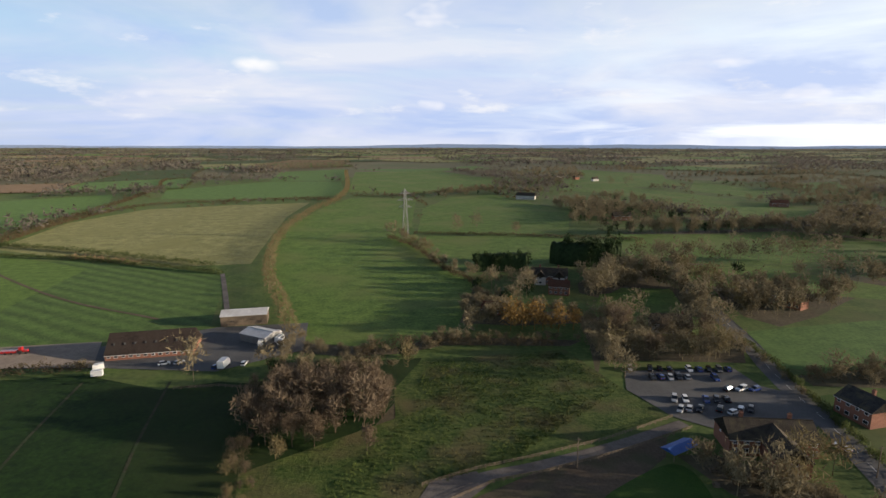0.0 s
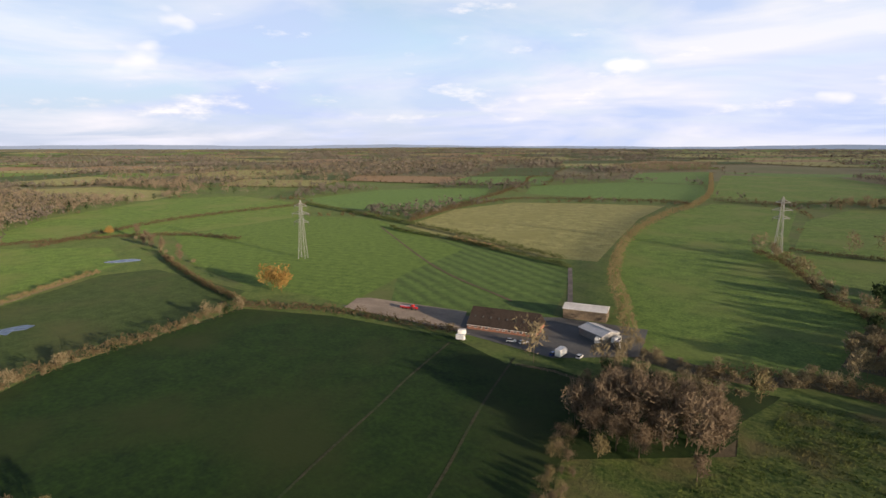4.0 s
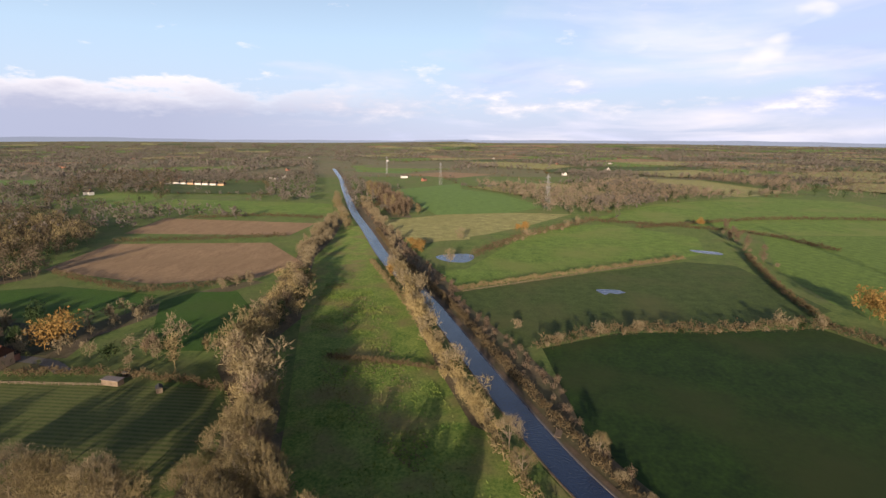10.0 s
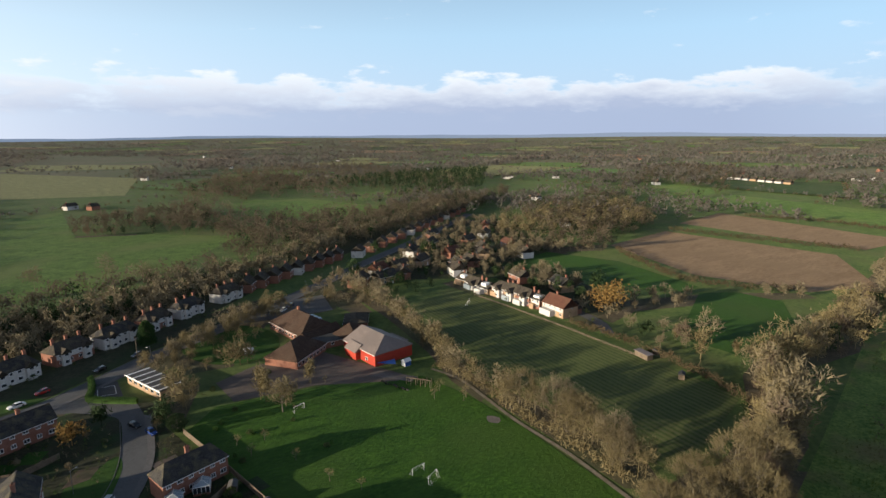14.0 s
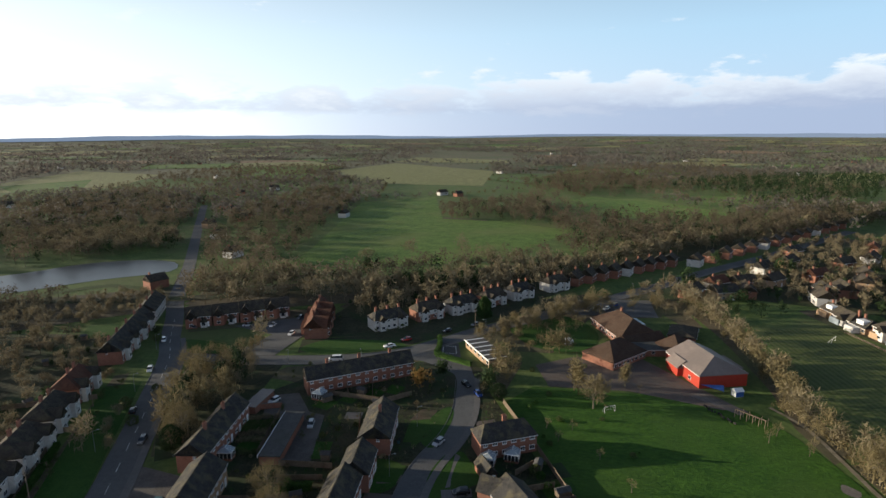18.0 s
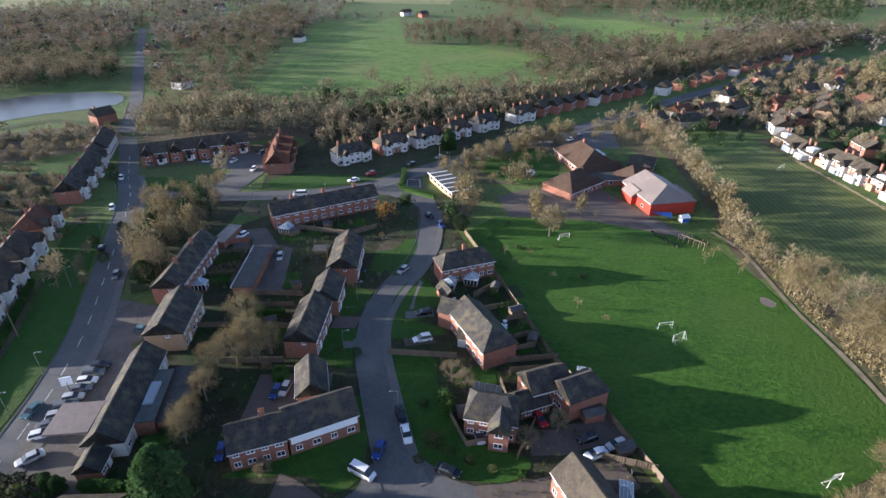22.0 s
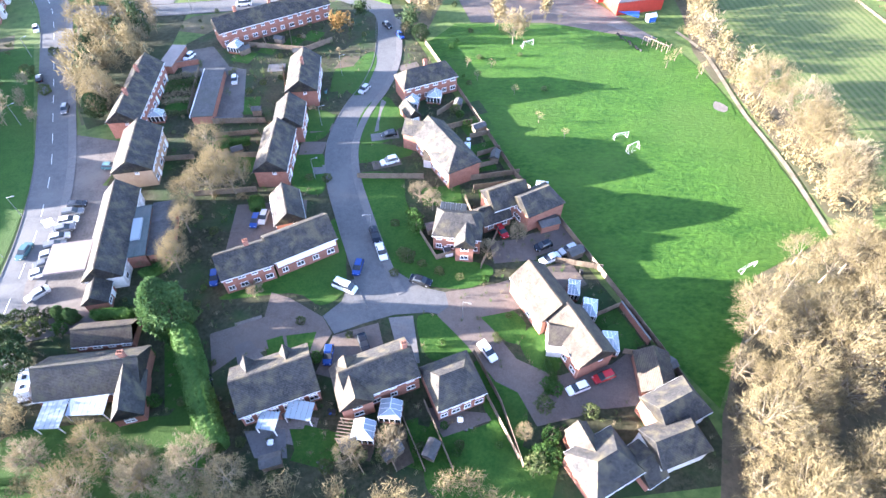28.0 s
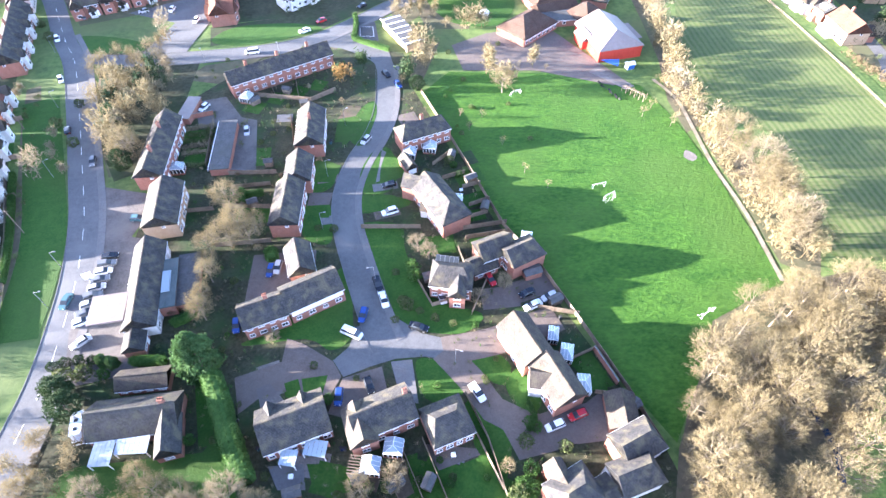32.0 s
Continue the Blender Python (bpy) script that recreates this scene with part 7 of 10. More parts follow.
tree_row(["scrub"], [(112, 150), (114, 168), (118, 190)], 12, 0.5, 1)
# village trees
for _x, _y, _s in ((-116, -273, 1.0), (-119.5, -274, 1.05), (-186, -312, 0.9), (-191, -310, 0.75), (-157, -326, 0.8), (50, -294, 1.1), (46, -300, 0.9), (-8, -298, 0.8)):
    tree("pine", _x, _y, _s)
tree("cypress", -12.5, -236.5, 0.7)
tree("round", 12.5, -166, 0.75)
tree("round", 66, -52, 0.8)
tree("round", 70, -57, 0.6)
tree_row(["pale", "bare"], [(60, -35), (52, -34), (44, -34), (33, -32), (27, -27)], 5.5, 0.55, 2.0)
tree("cypress", 41.6, -59.6, 1.05)
tree("round", 68.5, -55.5, 0.75)
for _x, _y, _s in ((73, -62.8, 0.32), (70.6, -63.4, 0.34), (67.8, -63.6, 0.3), (65.2, -63.6, 0.28)):
    tree("round", _x, _y, _s)
for _x, _y, _s in ((62.6, -62.9, 0.34), (60.6, -62.4, 0.3)):
    tree("cypress", _x, _y, _s)
tree_row(["pale", "scrub", "pale"], [(66, -30), (69, -38), (70.5, -46), (69, -50)], 2.6, 0.45, 2)
tree_row(["pale", "pale", "bare"], [(70, -27), (56, -27), (44, -27), (33, -29)], 5, 0.6, 2.5)
tree_row(["pale", "pale", "round"], [(86, -168), (82, -152), (77, -140), (72, -130)], 5.5, 0.8, 4)
tree_row(["pale", "bare"], [(80, -172), (74, -160), (70, -146)], 6, 0.75, 3)
tree("round", 74, -127, 0.8)
tree("bare", 97, -126, 0.6)
for _x, _y, _s in ((41.5, -107, 0.72), (37.5, -96.5, 0.78), (34.8, -93.8, 0.74), (39.8, -93.4, 0.7), (33.2, -97, 0.6)):
    tree("pale", _x, _y, _s)
tree_row(["pale", "wand", "pale"], [(46, -95), (44, -88), (43.5, -78), (44, -68)], 4.0, 0.56, 1.0)
tree("gold", 11.5, -164.5, 0.95)
tree("pine", 4.5, -171, 0.72)
tree("pine", 72.9, -168.2, 0.85)
tree("pine", 76, -163, 0.75)
tree("round", -10, -162, 1.05)
tree("round", -13, -156, 0.7)
tree_row(["bare", "pale"], [(-12, -166), (-16, -176), (-12, -190)], 6, 0.7, 2.5)
tree_row(["pale", "bare"], [(-12, -204), (-30, -222), (-52, -240), (-70, -256)], 4.5, 0.55, 2.5)
tree_row(["pale"], [(-30, -192), (-38, -194), (-44, -198)], 4.5, 0.65, 2)
tree("bare", 75, -198, 0.75)
tree("pale", -40.8, -151.4, 0.78)
tree("pale", -42.5, -154, 0.7)
tree("wand", -38.3, -160.4, 1.1)
tree("wand", -37.5, -163, 0.85)
tree_row(["sapling", "wand"], [(-46, -162), (-52, -164), (-58, -163)], 4, 0.7, 1.5)
for _x, _y in ((-25, -140), (-32, -139), (-36, -125), (-27, -133), (-40, -112), (-45, -105)):
    tree("sapling", _x, _y, 0.8, "saplings on the playing field")
for _x, _y in ((-82.5, -133.5), (-86.5, -137), (-89.5, -127.5), (-91.5, -129)):
    tree("sapling", _x, _y, 1.0, "staked saplings")
tree("pale", -19, -31, 0.33)
tree("bare", -7, -86.5, 0.45)
tree_row(["bare"], [(-24, -72), (-27, -72)], 3, 0.4, 1)
tree("greenbush", -5.5, -78, 1.6)
tree("bush", -3, -70, 1.2)
tree("scrub", 2, -31.5, 0.8)
tree("scrub", 27, -64.8, 0.55)
garden_random = random.Random(8)
for _i in range(170):
    _x, _y = garden_random.uniform(-48, 62), garden_random.uniform(-182, -22)
    plant, plant_size = garden_random.choice(["bush", "greenbush", "bush", "scrub"]), garden_random.uniform(0.35, 0.8)
    near_road = min(math.hypot(_x - p[0], _y - p[1]) for p in smooth_line(CLOSE, 3)) < 6.5 or (_y > -66 and _y < -50 and _x < 36) or (_x < -18 and _y > -125 and _x < -22 - (_y + 128) * -0.3)
    blocked = any(o.name.startswith(("house", "garage", "workshop", "conservatory")) and o.parent is None and (o.location.xy - Vector((_x, _y))).length < 8.5 for o in scene.objects)
    if not near_road and not blocked and not (_x > 56 and _y < -60):
        tree(plant, _x, _y, plant_size * (0.6 if plant == "scrub" else 1), "garden shrubs")

# ---- woods ----
WOODS = (
    ([(-255, -1327), (-635, -1466), (-567, -759), (-399, -581), (-193, -458), (-131, -458), (-77, -437), (-60, -600), (-150, -900)], 20.4, 1, FARWOOD, (0.9, 1.4)),
    ([(-67, -385), (-124, -420), (-182, -433), (-311, -520), (-477, -590), (-477, -560), (-307, -450), (-170, -378), (-70, -340)], 9.5, 2, FARWOOD, (0.9, 1.4)),
    ([(-343, -425), (-566, -484), (-470, -338), (-337, -248), (-280, -250), (-274, -289), (-300, -340)], 11.5, 3, FARWOOD, (0.8, 1.35)),
    ([(175, -334), (230, -565), (206, -804), (133, -765), (115, -480), (105, -321), (115, -275), (146, -290)], 10.5, 4, FARWOOD, (0.8, 1.25)),
    ([(440, -516), (344, -578), (282, -566), (214, -402), (196, -376), (246, -348), (276, -322), (380, -300), (460, -400)], 11, 5, FARWOOD, (0.8, 1.25)),
    ([(480, -561), (467, -801), (324, -663), (300, -580), (420, -530)], 13, 19, FARWOOD, (0.8, 1.2)),
    ([(17, -614), (-99, -669), (-105, -496), (-38, -392), (14, -480)], 9.6, 6, FARWOOD, (0.8, 1.2)),
    ([(-100, -496), (-262, -516), (-422, -597), (-391, -501), (-305, -480), (-121, -394), (-60, -440)], 9.6, 7, FARWOOD, (0.8, 1.2)),
    ([(-86, -901), (-301, -1172), (-343, -855), (-145, -733)], 14.4, 8, FARWOOD, (0.9, 1.3)),
    ([(-362, -904), (-614, -1024), (-786, -1025), (-482, -640), (-331, -610)], 13.2, 9, LEAF, (1.0, 1.5)),
    ([(-589, 80), (-579, 143), (-705, 236), (-798, 466), (-1058, 588), (-1168, 473), (-1055, 263), (-863, 145), (-993, 7), (-760, 60)], 12, 10, TANWOOD, (0.8, 1.2)),
    ([(-753, 440), (-720, 606), (-827, 989), (-873, 1933), (-1287, 2153), (-1454, 971), (-1639, 664), (-1292, 523), (-1020, 581)], 33, 11, TANWOOD, (0.9, 1.5)),
    ([(-531, 1507), (-501, 1857), (-310, 1850), (-268, 1419), (-463, 1352)], 16.8, 12, TANWOOD, (1.0, 1.4)),
    ([(125, 470), (150, 620), (260, 700), (330, 600), (220, 540), (170, 440)], 16.8, 13, FARWOOD, (0.7, 1.2)),
    ([(60, 900), (300, 1200), (420, 1100), (200, 840)], 19.2, 14, FARWOOD, (0.8, 1.3)),
    ([(133, -252), (90, -268), (34, -290), (-32, -317), (-60, -330), (-60, -345), (-32, -335), (34, -312), (90, -290), (133, -272)], 7.6, 15, FARWOOD, (0.8, 1.25)),
    ([(-600, -500), (-900, -700), (-1300, -900), (-1300, -700), (-800, -450), (-620, -380)], 18, 16, FARWOOD, (0.7, 1.2)),
    ([(200, -262), (330, -250), (330, -235), (200, -246)], 6, 17, FARWOOD, (0.4, 0.7)),
    ([(150, -150), (190, -120), (230, -180), (200, -235), (155, -235)], 14.4, 18, FARWOOD, (0.4, 0.8)))
for _poly, _gap, _seed, _mat, _sizes in WOODS:
    near_wood = _seed in (2, 3, 4, 5, 6, 7, 15, 18, 19)
    wood_mass("woodland", scatter(_poly, _gap * (1.2 if near_wood else 1.0), _seed, _sizes), _mat, "dark pine wood" if _mat is LEAF else "dense leafless winter woodland", _seed, 16.0 if near_wood else 15.0, 8.0 if _mat is LEAF else 15.5, 84 if near_wood else 30, 1.3 if near_wood else 1.8, 0.58 if near_wood else 0.8, lobes=3 if near_wood else 4)
    if _mat is not LEAF and max(abs(_poly[0][0]), abs(_poly[0][1])) < 1200:
        wood_mass("evergreens", scatter(_poly, _gap * 2.6, _seed + 300, _sizes), LEAF, "dark evergreens in the winter woodland", _seed + 300, 13, 9, 54, 1.4, 0.7)


for _kind, _spots in MASS.items():
    _mat, _high, _wide = STYLE[_kind]
    wood_mass("trees_far", _spots, _mat, {"gold": "far trees with golden autumn leaves", "round": "far dark evergreen trees", "pine": "far dark conifers"}.get(_kind, "far leafless trees along hedges and canal"), len(_spots), _high, _wide, 240 if _mat is GOLD else 150 if _high > 6 else 70, 0.9 if _mat is GOLD else 1.8 if _high > 6 else 1.3, 0.45 if _mat in (LEAF, GOLD) else 0.32, 0.9, fan=_mat not in (LEAF, GOLD))


# far hedgerow trees, woods and copses out to the skyline
FAR_TURN, FAR_CELL = radians(23), 175.0


def far_corner(i, j):
    r = random.Random(i * 7919 + j * 104729)
    u, v = (i + r.uniform(-0.3, 0.3)) * FAR_CELL * 1.25, (j + r.uniform(-0.3, 0.3)) * FAR_CELL
    return u * math.cos(FAR_TURN) - v * math.sin(FAR_TURN), u * math.sin(FAR_TURN) + v * math.cos(FAR_TURN)


def far_country():
    """Small fields out to the skyline, each with its crop, parted by hedges with trees, and woods between."""
    r = random.Random(77)
    crops = {"grass": GRASS, "wheat": WHEAT, "pale": PALEGRASS, "stubble": BROWN, "damp": MIDGRASS}
    cells = {k: ([], []) for k in crops}
    hedges, standards, woods, blocks = [], [], [], []
    for i in range(-24, 25):
        for j in range(-30, 31):
            q = [far_corner(i, j), far_corner(i + 1, j), far_corner(i + 1, j + 1), far_corner(i, j + 1)]
            cx, cy = sum(p[0] for p in q) / 4, sum(p[1] for p in q) / 4
            rad, az = math.hypot(cx, cy), math.degrees(math.atan2(cy, cx)) % 360
            if rad < 560 or rad > 4550 or not 42 < az < 322:
                continue
            grid = [(q[0][0] * (1 - a) * (1 - b) + q[1][0] * a * (1 - b) + q[2][0] * a * b + q[3][0] * (1 - a) * b, q[0][1] * (1 - a) * (1 - b) + q[1][1] * a * (1 - b) + q[2][1] * a * b + q[3][1] * (1 - a) * b) for a in (0, 0.25, 0.5, 0.75, 1) for b in (0, 0.25, 0.5, 0.75, 1)]
            shared = any(math.hypot(*g) < 560 or open_ground(*g) or abs(g[1] - 0.262 * g[0]) < 60 and g[0] < 0 for g in grid)
            wooded = r.random() < (0.2 if az < 112 else 0.42 if az < 160 else 0.3 if az < 192 else 0.58) + (0.15 if rad > 1700 else 0.0)
            if not shared and not wooded:
                verts, faces = cells[r.choice(("grass", "grass", "wheat", "wheat", "pale", "pale", "stubble", "damp", "damp") if rad < 1800 else ("grass", "pale", "pale", "stubble", "damp"))]
                k = len(verts)
                verts += [(x, y, far_height(x, y) + 0.9 + rad / 2500) for x, y in grid]
                faces += [(k + 5 * a + b, k + 5 * a + b + 5, k + 5 * a + b + 6, k + 5 * a + b + 1) for a in range(4) for b in range(4)]
            elif wooded:
                gap = 15 if rad < 1400 else 22 + rad / 50
                for _ in range(int(FAR_CELL * FAR_CELL * 1.1 / gap / gap)):
                    a, b = r.random(), r.random()
                    x, y = q[0][0] * (1 - a) * (1 - b) + q[1][0] * a * (1 - b) + q[2][0] * a * b + q[3][0] * (1 - a) * b, q[0][1] * (1 - a) * (1 - b) + q[1][1] * a * (1 - b) + q[2][1] * a * b + q[3][1] * (1 - a) * b
                    (woods if rad < 1400 else blocks).append((x, y, r.uniform(0.75, 1.25)))
            for p, w in ((q[0], q[1]), (q[1], q[2])):
                n = int(math.hypot(w[0] - p[0], w[1] - p[1]) / (6.5 + rad / 110))
                leafy = r.random()
                for k in range(n):
                    x, y = p[0] + (w[0] - p[0]) * k / n + r.uniform(-2, 2), p[1] + (w[1] - p[1]) * k / n + r.uniform(-2, 2)
                    if r.random() < 0.10 + 0.30 * leafy:
                        standards.append((x, y, r.uniform(0.55, 1.1) * (1 + rad / 7000)))
                    else:
                        hedges.append((x, y, r.uniform(0.7, 1.2) * (1 + rad / 6000)))
    names = {"grass": "far green pastures between hedges", "wheat": "far bright fields of young wheat", "pale": "far pale winter pastures", "stubble": "far brown stubble fields", "damp": "far dark damp pastures"}
    for k, (verts, faces) in cells.items():
        tagged(new("far_fields", mesh_of("far_fields", verts, faces, crops[k])), names[k], "field", kind="structure")

    def clear(spots):
        return [q for q in spots if 540 < math.hypot(q[0], q[1]) < 4850 and not open_ground(q[0], q[1]) and not (q[0] < 0 and abs(q[1] - 0.262 * q[0]) < 25)]

    wood_mass("far_hedges", clear(hedges), HEDGETWIG, "far brown hedges between fields", 30, 4.2, 8.5, 6, 3.2, 1.1)
    # trees and woods out here carry the haze in their grey twig colour
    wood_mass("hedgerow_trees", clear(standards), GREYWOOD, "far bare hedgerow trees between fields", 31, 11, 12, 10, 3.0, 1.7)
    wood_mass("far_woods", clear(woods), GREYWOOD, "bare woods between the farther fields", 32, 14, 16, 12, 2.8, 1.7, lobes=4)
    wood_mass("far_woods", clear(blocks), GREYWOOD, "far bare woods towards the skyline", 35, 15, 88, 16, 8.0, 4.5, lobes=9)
    ever = [(x + 4, y + 3, z * 0.9) for x, y, z in clear(woods + standards) if r.random() < 0.12]
    wood_mass("far_evergreens", ever, LEAF, "far dark evergreen trees in woods and hedges", 34, 12, 9, 9, 2.6, 1.5)
    sky_line = []
    for i in range(4200):
        rad = 2600 * math.exp(r.random() * 0.62)
        a = radians(r.uniform(40, 322))
        sky_line.append((rad * math.cos(a), rad * math.sin(a), r.uniform(0.7, 1.4)))
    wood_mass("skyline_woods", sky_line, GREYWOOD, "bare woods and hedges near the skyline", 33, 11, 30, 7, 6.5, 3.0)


def far_houses():
    """Scattered far houses among the trees, white or brick, with pitched roofs."""
    r = random.Random(91)
    for k, wall in enumerate((RENDERED, BRICK)):
        bm = bmesh.new()
        for i in range(34):
            rad = 950 * math.exp(r.random() * 1.1)
            a = radians(r.uniform(165, 312))
            x, y = rad * math.cos(a), rad * math.sin(a)
            if open_ground(x, y) or abs(y - 0.255 * x) < 90:
                continue
            z, t = far_height(x, y), r.uniform(0, math.pi)
            L, W, e = r.uniform(4, 7), r.uniform(3, 4), r.uniform(3.6, 4.8)
            c, s = math.cos(t), math.sin(t)
            pts = [(-L, -W, 0), (L, -W, 0), (L, W, 0), (-L, W, 0), (-L, -W, e), (L, -W, e), (L, W, e), (-L, W, e), (-L, 0, e + 3), (L, 0, e + 3)]
            solid(bm, [(x + c * u - s * v, y + s * u + c * v, z + q) for u, v, q in pts], [(0, 1, 5, 4), (2, 3, 7, 6), (3, 0, 4, 8, 7), (1, 2, 6, 9, 5), (4, 5, 9, 8), (6, 7, 8, 9)])
        me = bpy.data.meshes.new("far_houses")
        bm.to_mesh(me)
        bm.free()
        me.materials.append(wall)
        me.materials.append(TILE)
        for j, p in enumerate(me.polygons):
            p.material_index = 1 if j % 6 > 3 else 0
        tagged(new("far_houses", me), "far scattered houses among trees, " + ("white-walled" if k == 0 else "of brick"), "house", kind="stuff")


far_country()
far_houses()


# ---- pylons ----
def pylon(x, y, turn, high=41.0):
    p = thing("pylon", "grey steel lattice electricity pylon in a field", "pylon", pose(x, y, 0, 0, 0, turn), "pylons")
    verts, faces = [], []

    def wide(z):
        return 1.9 * (1 - z / high) ** 1.2 + 0.6

    levels = [v * high / 36 for v in (0, 6, 11, 15.5, 19.5, 23, 26, 29, 32, 34.5)]
    for a, b in zip(levels, levels[1:]):
        wa, wb = wide(a), wide(b)
        ca = [(-wa, -wa, a), (wa, -wa, a), (wa, wa, a), (-wa, wa, a)]
        cb = [(-wb, -wb, b), (wb, -wb, b), (wb, wb, b), (-wb, wb, b)]
        for i in range(4):
            j = (i + 1) % 4
            tube(verts, faces, ca[i], cb[i], 0.12, 0.12, 4)
            tube(verts, faces, ca[i], cb[j], 0.055, 0.055, 3)
            tube(verts, faces, ca[j], cb[i], 0.055, 0.055, 3)
            tube(verts, faces, cb[i], cb[j], 0.055, 0.055, 3)
    for c in ((-0.5, -0.5), (0.5, -0.5), (0.5, 0.5), (-0.5, 0.5)):
        tube(verts, faces, (c[0], c[1], high * 34.5 / 36), (0, 0, high), 0.12, 0.08, 3)
    part("tower", np_mesh("tower", verts, faces, PYLONGREY), None, p)
    for z, reach in ((high * 0.62, 5.4), (high * 0.76, 6.4), (high * 0.89, 4.6)):
        for s in (-1, 1):
            verts, faces = [], []
            for yy in (-0.6, 0.6):
                tube(verts, faces, (s * wide(z), yy, z), (s * reach, 0, z + 0.2), 0.26, 0.19, 3)
                tube(verts, faces, (s * wide(z + 2), yy, z + 2), (s * reach, 0, z + 0.2), 0.2, 0.15, 3)
            arm = part("cross_arm", np_mesh("cross_arm", verts, faces, PYLONGREY), None, p)
            bm = bmesh.new()
            for i in range(5):
                box(bm, s * reach - 0.14, -0.14, z - 0.4 - 0.42 * i, s * reach + 0.14, 0.14, z - 0.15 - 0.42 * i)
            box(bm, s * reach - 0.04, -0.04, z - 2.3, s * reach + 0.04, 0.04, z + 0.2)
            part("insulator", bm, FELT, arm)
    return p


first_pylon = pylon(-299, 246, 25)
for _x, _y, _t in ((-31, 446, 20), (-634, 87, 30), (-960, -55, 30), (-1290, -200, 30)):
    copy_thing(first_pylon, pose(_x, _y, 0, 0, 0, _t))


# ---- cars ----
def wheel_mesh():
    if "wheel" not in CACHE:
        bm = bmesh.new()
        bmesh.ops.create_cone(bm, cap_ends=True, segments=12, radius1=0.32, radius2=0.32, depth=0.2, matrix=pose(0, 0, 0, 90, 0, 0))
        me = bpy.data.meshes.new("tyre")
        bm.to_mesh(me)
        bm.free()
        me.materials.append(RUBBER)
        bm = bmesh.new()
        bmesh.ops.create_cone(bm, cap_ends=True, segments=10, radius1=0.2, radius2=0.2, depth=0.22, matrix=pose(0, 0, 0, 90, 0, 0))
        rim = bpy.data.meshes.new("rim")
        bm.to_mesh(rim)
        bm.free()
        rim.materials.append(STEEL)
        CACHE["wheel"] = (me, rim)
    return CACHE["wheel"]


def build_car(style, colour, distant=False):
    """style: hatch, estate or van. Local x is forward."""
    L, W, H = {"hatch": (4.1, 1.75, 1.48), "estate": (4.6, 1.8, 1.46), "van": (5.1, 1.95, 2.0), "suv": (4.5, 1.85, 1.7)}[style]
    name = "van" if style == "van" else "car"
    c = thing(name, {"hatch": f"parked {colour} hatchback car", "estate": f"parked {colour} saloon car", "van": f"parked {colour} delivery van", "suv": f"parked {colour} four-by-four car"}[style], name, Matrix.Identity(4))
    belt = 0.92 if style != "van" else 1.15

    def loft(sections):
        """Sections along x: (x, half width, z low, z high, top half width)."""
        bm = bmesh.new()
        rows = []
        for x, hw, z0, z1, tw in sections:
            mid = z0 + (z1 - z0) * 0.55
            rows.append([bm.verts.new(q) for q in ((x, -hw * 0.94, z0), (x, -hw, mid), (x, -tw, z1), (x, tw, z1), (x, hw, mid), (x, hw * 0.94, z0))])
        for a, b in zip(rows, rows[1:]):
            for i in range(6):
                j = (i + 1) % 6
                bm.faces.new((a[i], b[i], b[j], a[j]))
        bm.faces.new(rows[0])
        bm.faces.new(rows[-1][::-1])
        bmesh.ops.recalc_face_normals(bm, faces=bm.faces[:])
        return bm

    w = W / 2
    nose = L * (0.28 if style != "van" else 0.14)
    tail = 0.12 if style in ("hatch", "suv", "van") else 0.75
    part("body", loft([(-L / 2, w * 0.86, 0.35, belt * 0.86, w * 0.8), (-L / 2 + 0.15, w, 0.22, belt * 0.98, w * 0.92), (0, w, 0.2, belt, w * 0.93), (L / 2 - nose, w, 0.2, belt * 0.99, w * 0.92), (L / 2 - 0.3, w * 0.96, 0.22, belt * 0.86, w * 0.84), (L / 2, w * 0.8, 0.32, belt * 0.7, w * 0.7)]), PAINT[colour], c)
    part("glass", loft([(-L / 2 + tail, w * 0.9, belt - 0.05, belt, w * 0.88), (-L / 2 + tail + 0.4, w * 0.92, belt - 0.05, H - 0.05, w * 0.72), (L / 2 - nose - 0.75, w * 0.92, belt - 0.05, H - 0.06, w * 0.72), (L / 2 - nose + 0.15, w * 0.9, belt - 0.06, belt, w * 0.86)]), PANE, c, "dark car glass")
    part("roof", loft([(-L / 2 + tail + 0.36, w * 0.72, H - 0.07, H - 0.02, w * 0.66), (-0.2, w * 0.73, H - 0.06, H, w * 0.68), (L / 2 - nose - 0.7, w * 0.72, H - 0.08, H - 0.03, w * 0.66)]), PAINT[colour], c)
    tyre, rim = wheel_mesh()
    for sx in (-L * 0.3, L * 0.31):
        for sy in (-w + 0.1, w - 0.1):
            o = part("wheel", tyre, None, c, "", pose(sx, sy, 0.32))
            if not distant:
                part("rim", rim, None, o)
    for sy in (-1, 1):
        part("headlight", boxes((L / 2 - 0.22, sy * w * 0.6 - 0.16, belt * 0.62, L / 2 - 0.06, sy * w * 0.6 + 0.16, belt * 0.76)), WHITE, c, "clear headlight")
        part("tail_light", boxes((-L / 2 - 0.02, sy * w * 0.7 - 0.12, belt * 0.6, -L / 2 + 0.08, sy * w * 0.7 + 0.12, belt * 0.82)), REDMETAL, c, "red tail light")
    return c


CARS = {}


def car(x, y, turn, colour, style="hatch", z=0.115, group=""):
    distant = math.hypot(x, y) > 125
    key = (style, colour, distant)
    m = pose(x, y, z, 0, 0, turn)
    if key not in CARS:
        CARS[key] = build_car(style, colour, distant)
        CARS[key].matrix_basis = m
        return tagged(CARS[key], group=group)
    return tagged(copy_thing(CARS[key], m), group=group)


car(9.8, -64.1, 148, "white", "van")
car(7.2, -68.7, 75, "blue", "hatch")
car(3.5, -77.0, 103, "black", "suv")
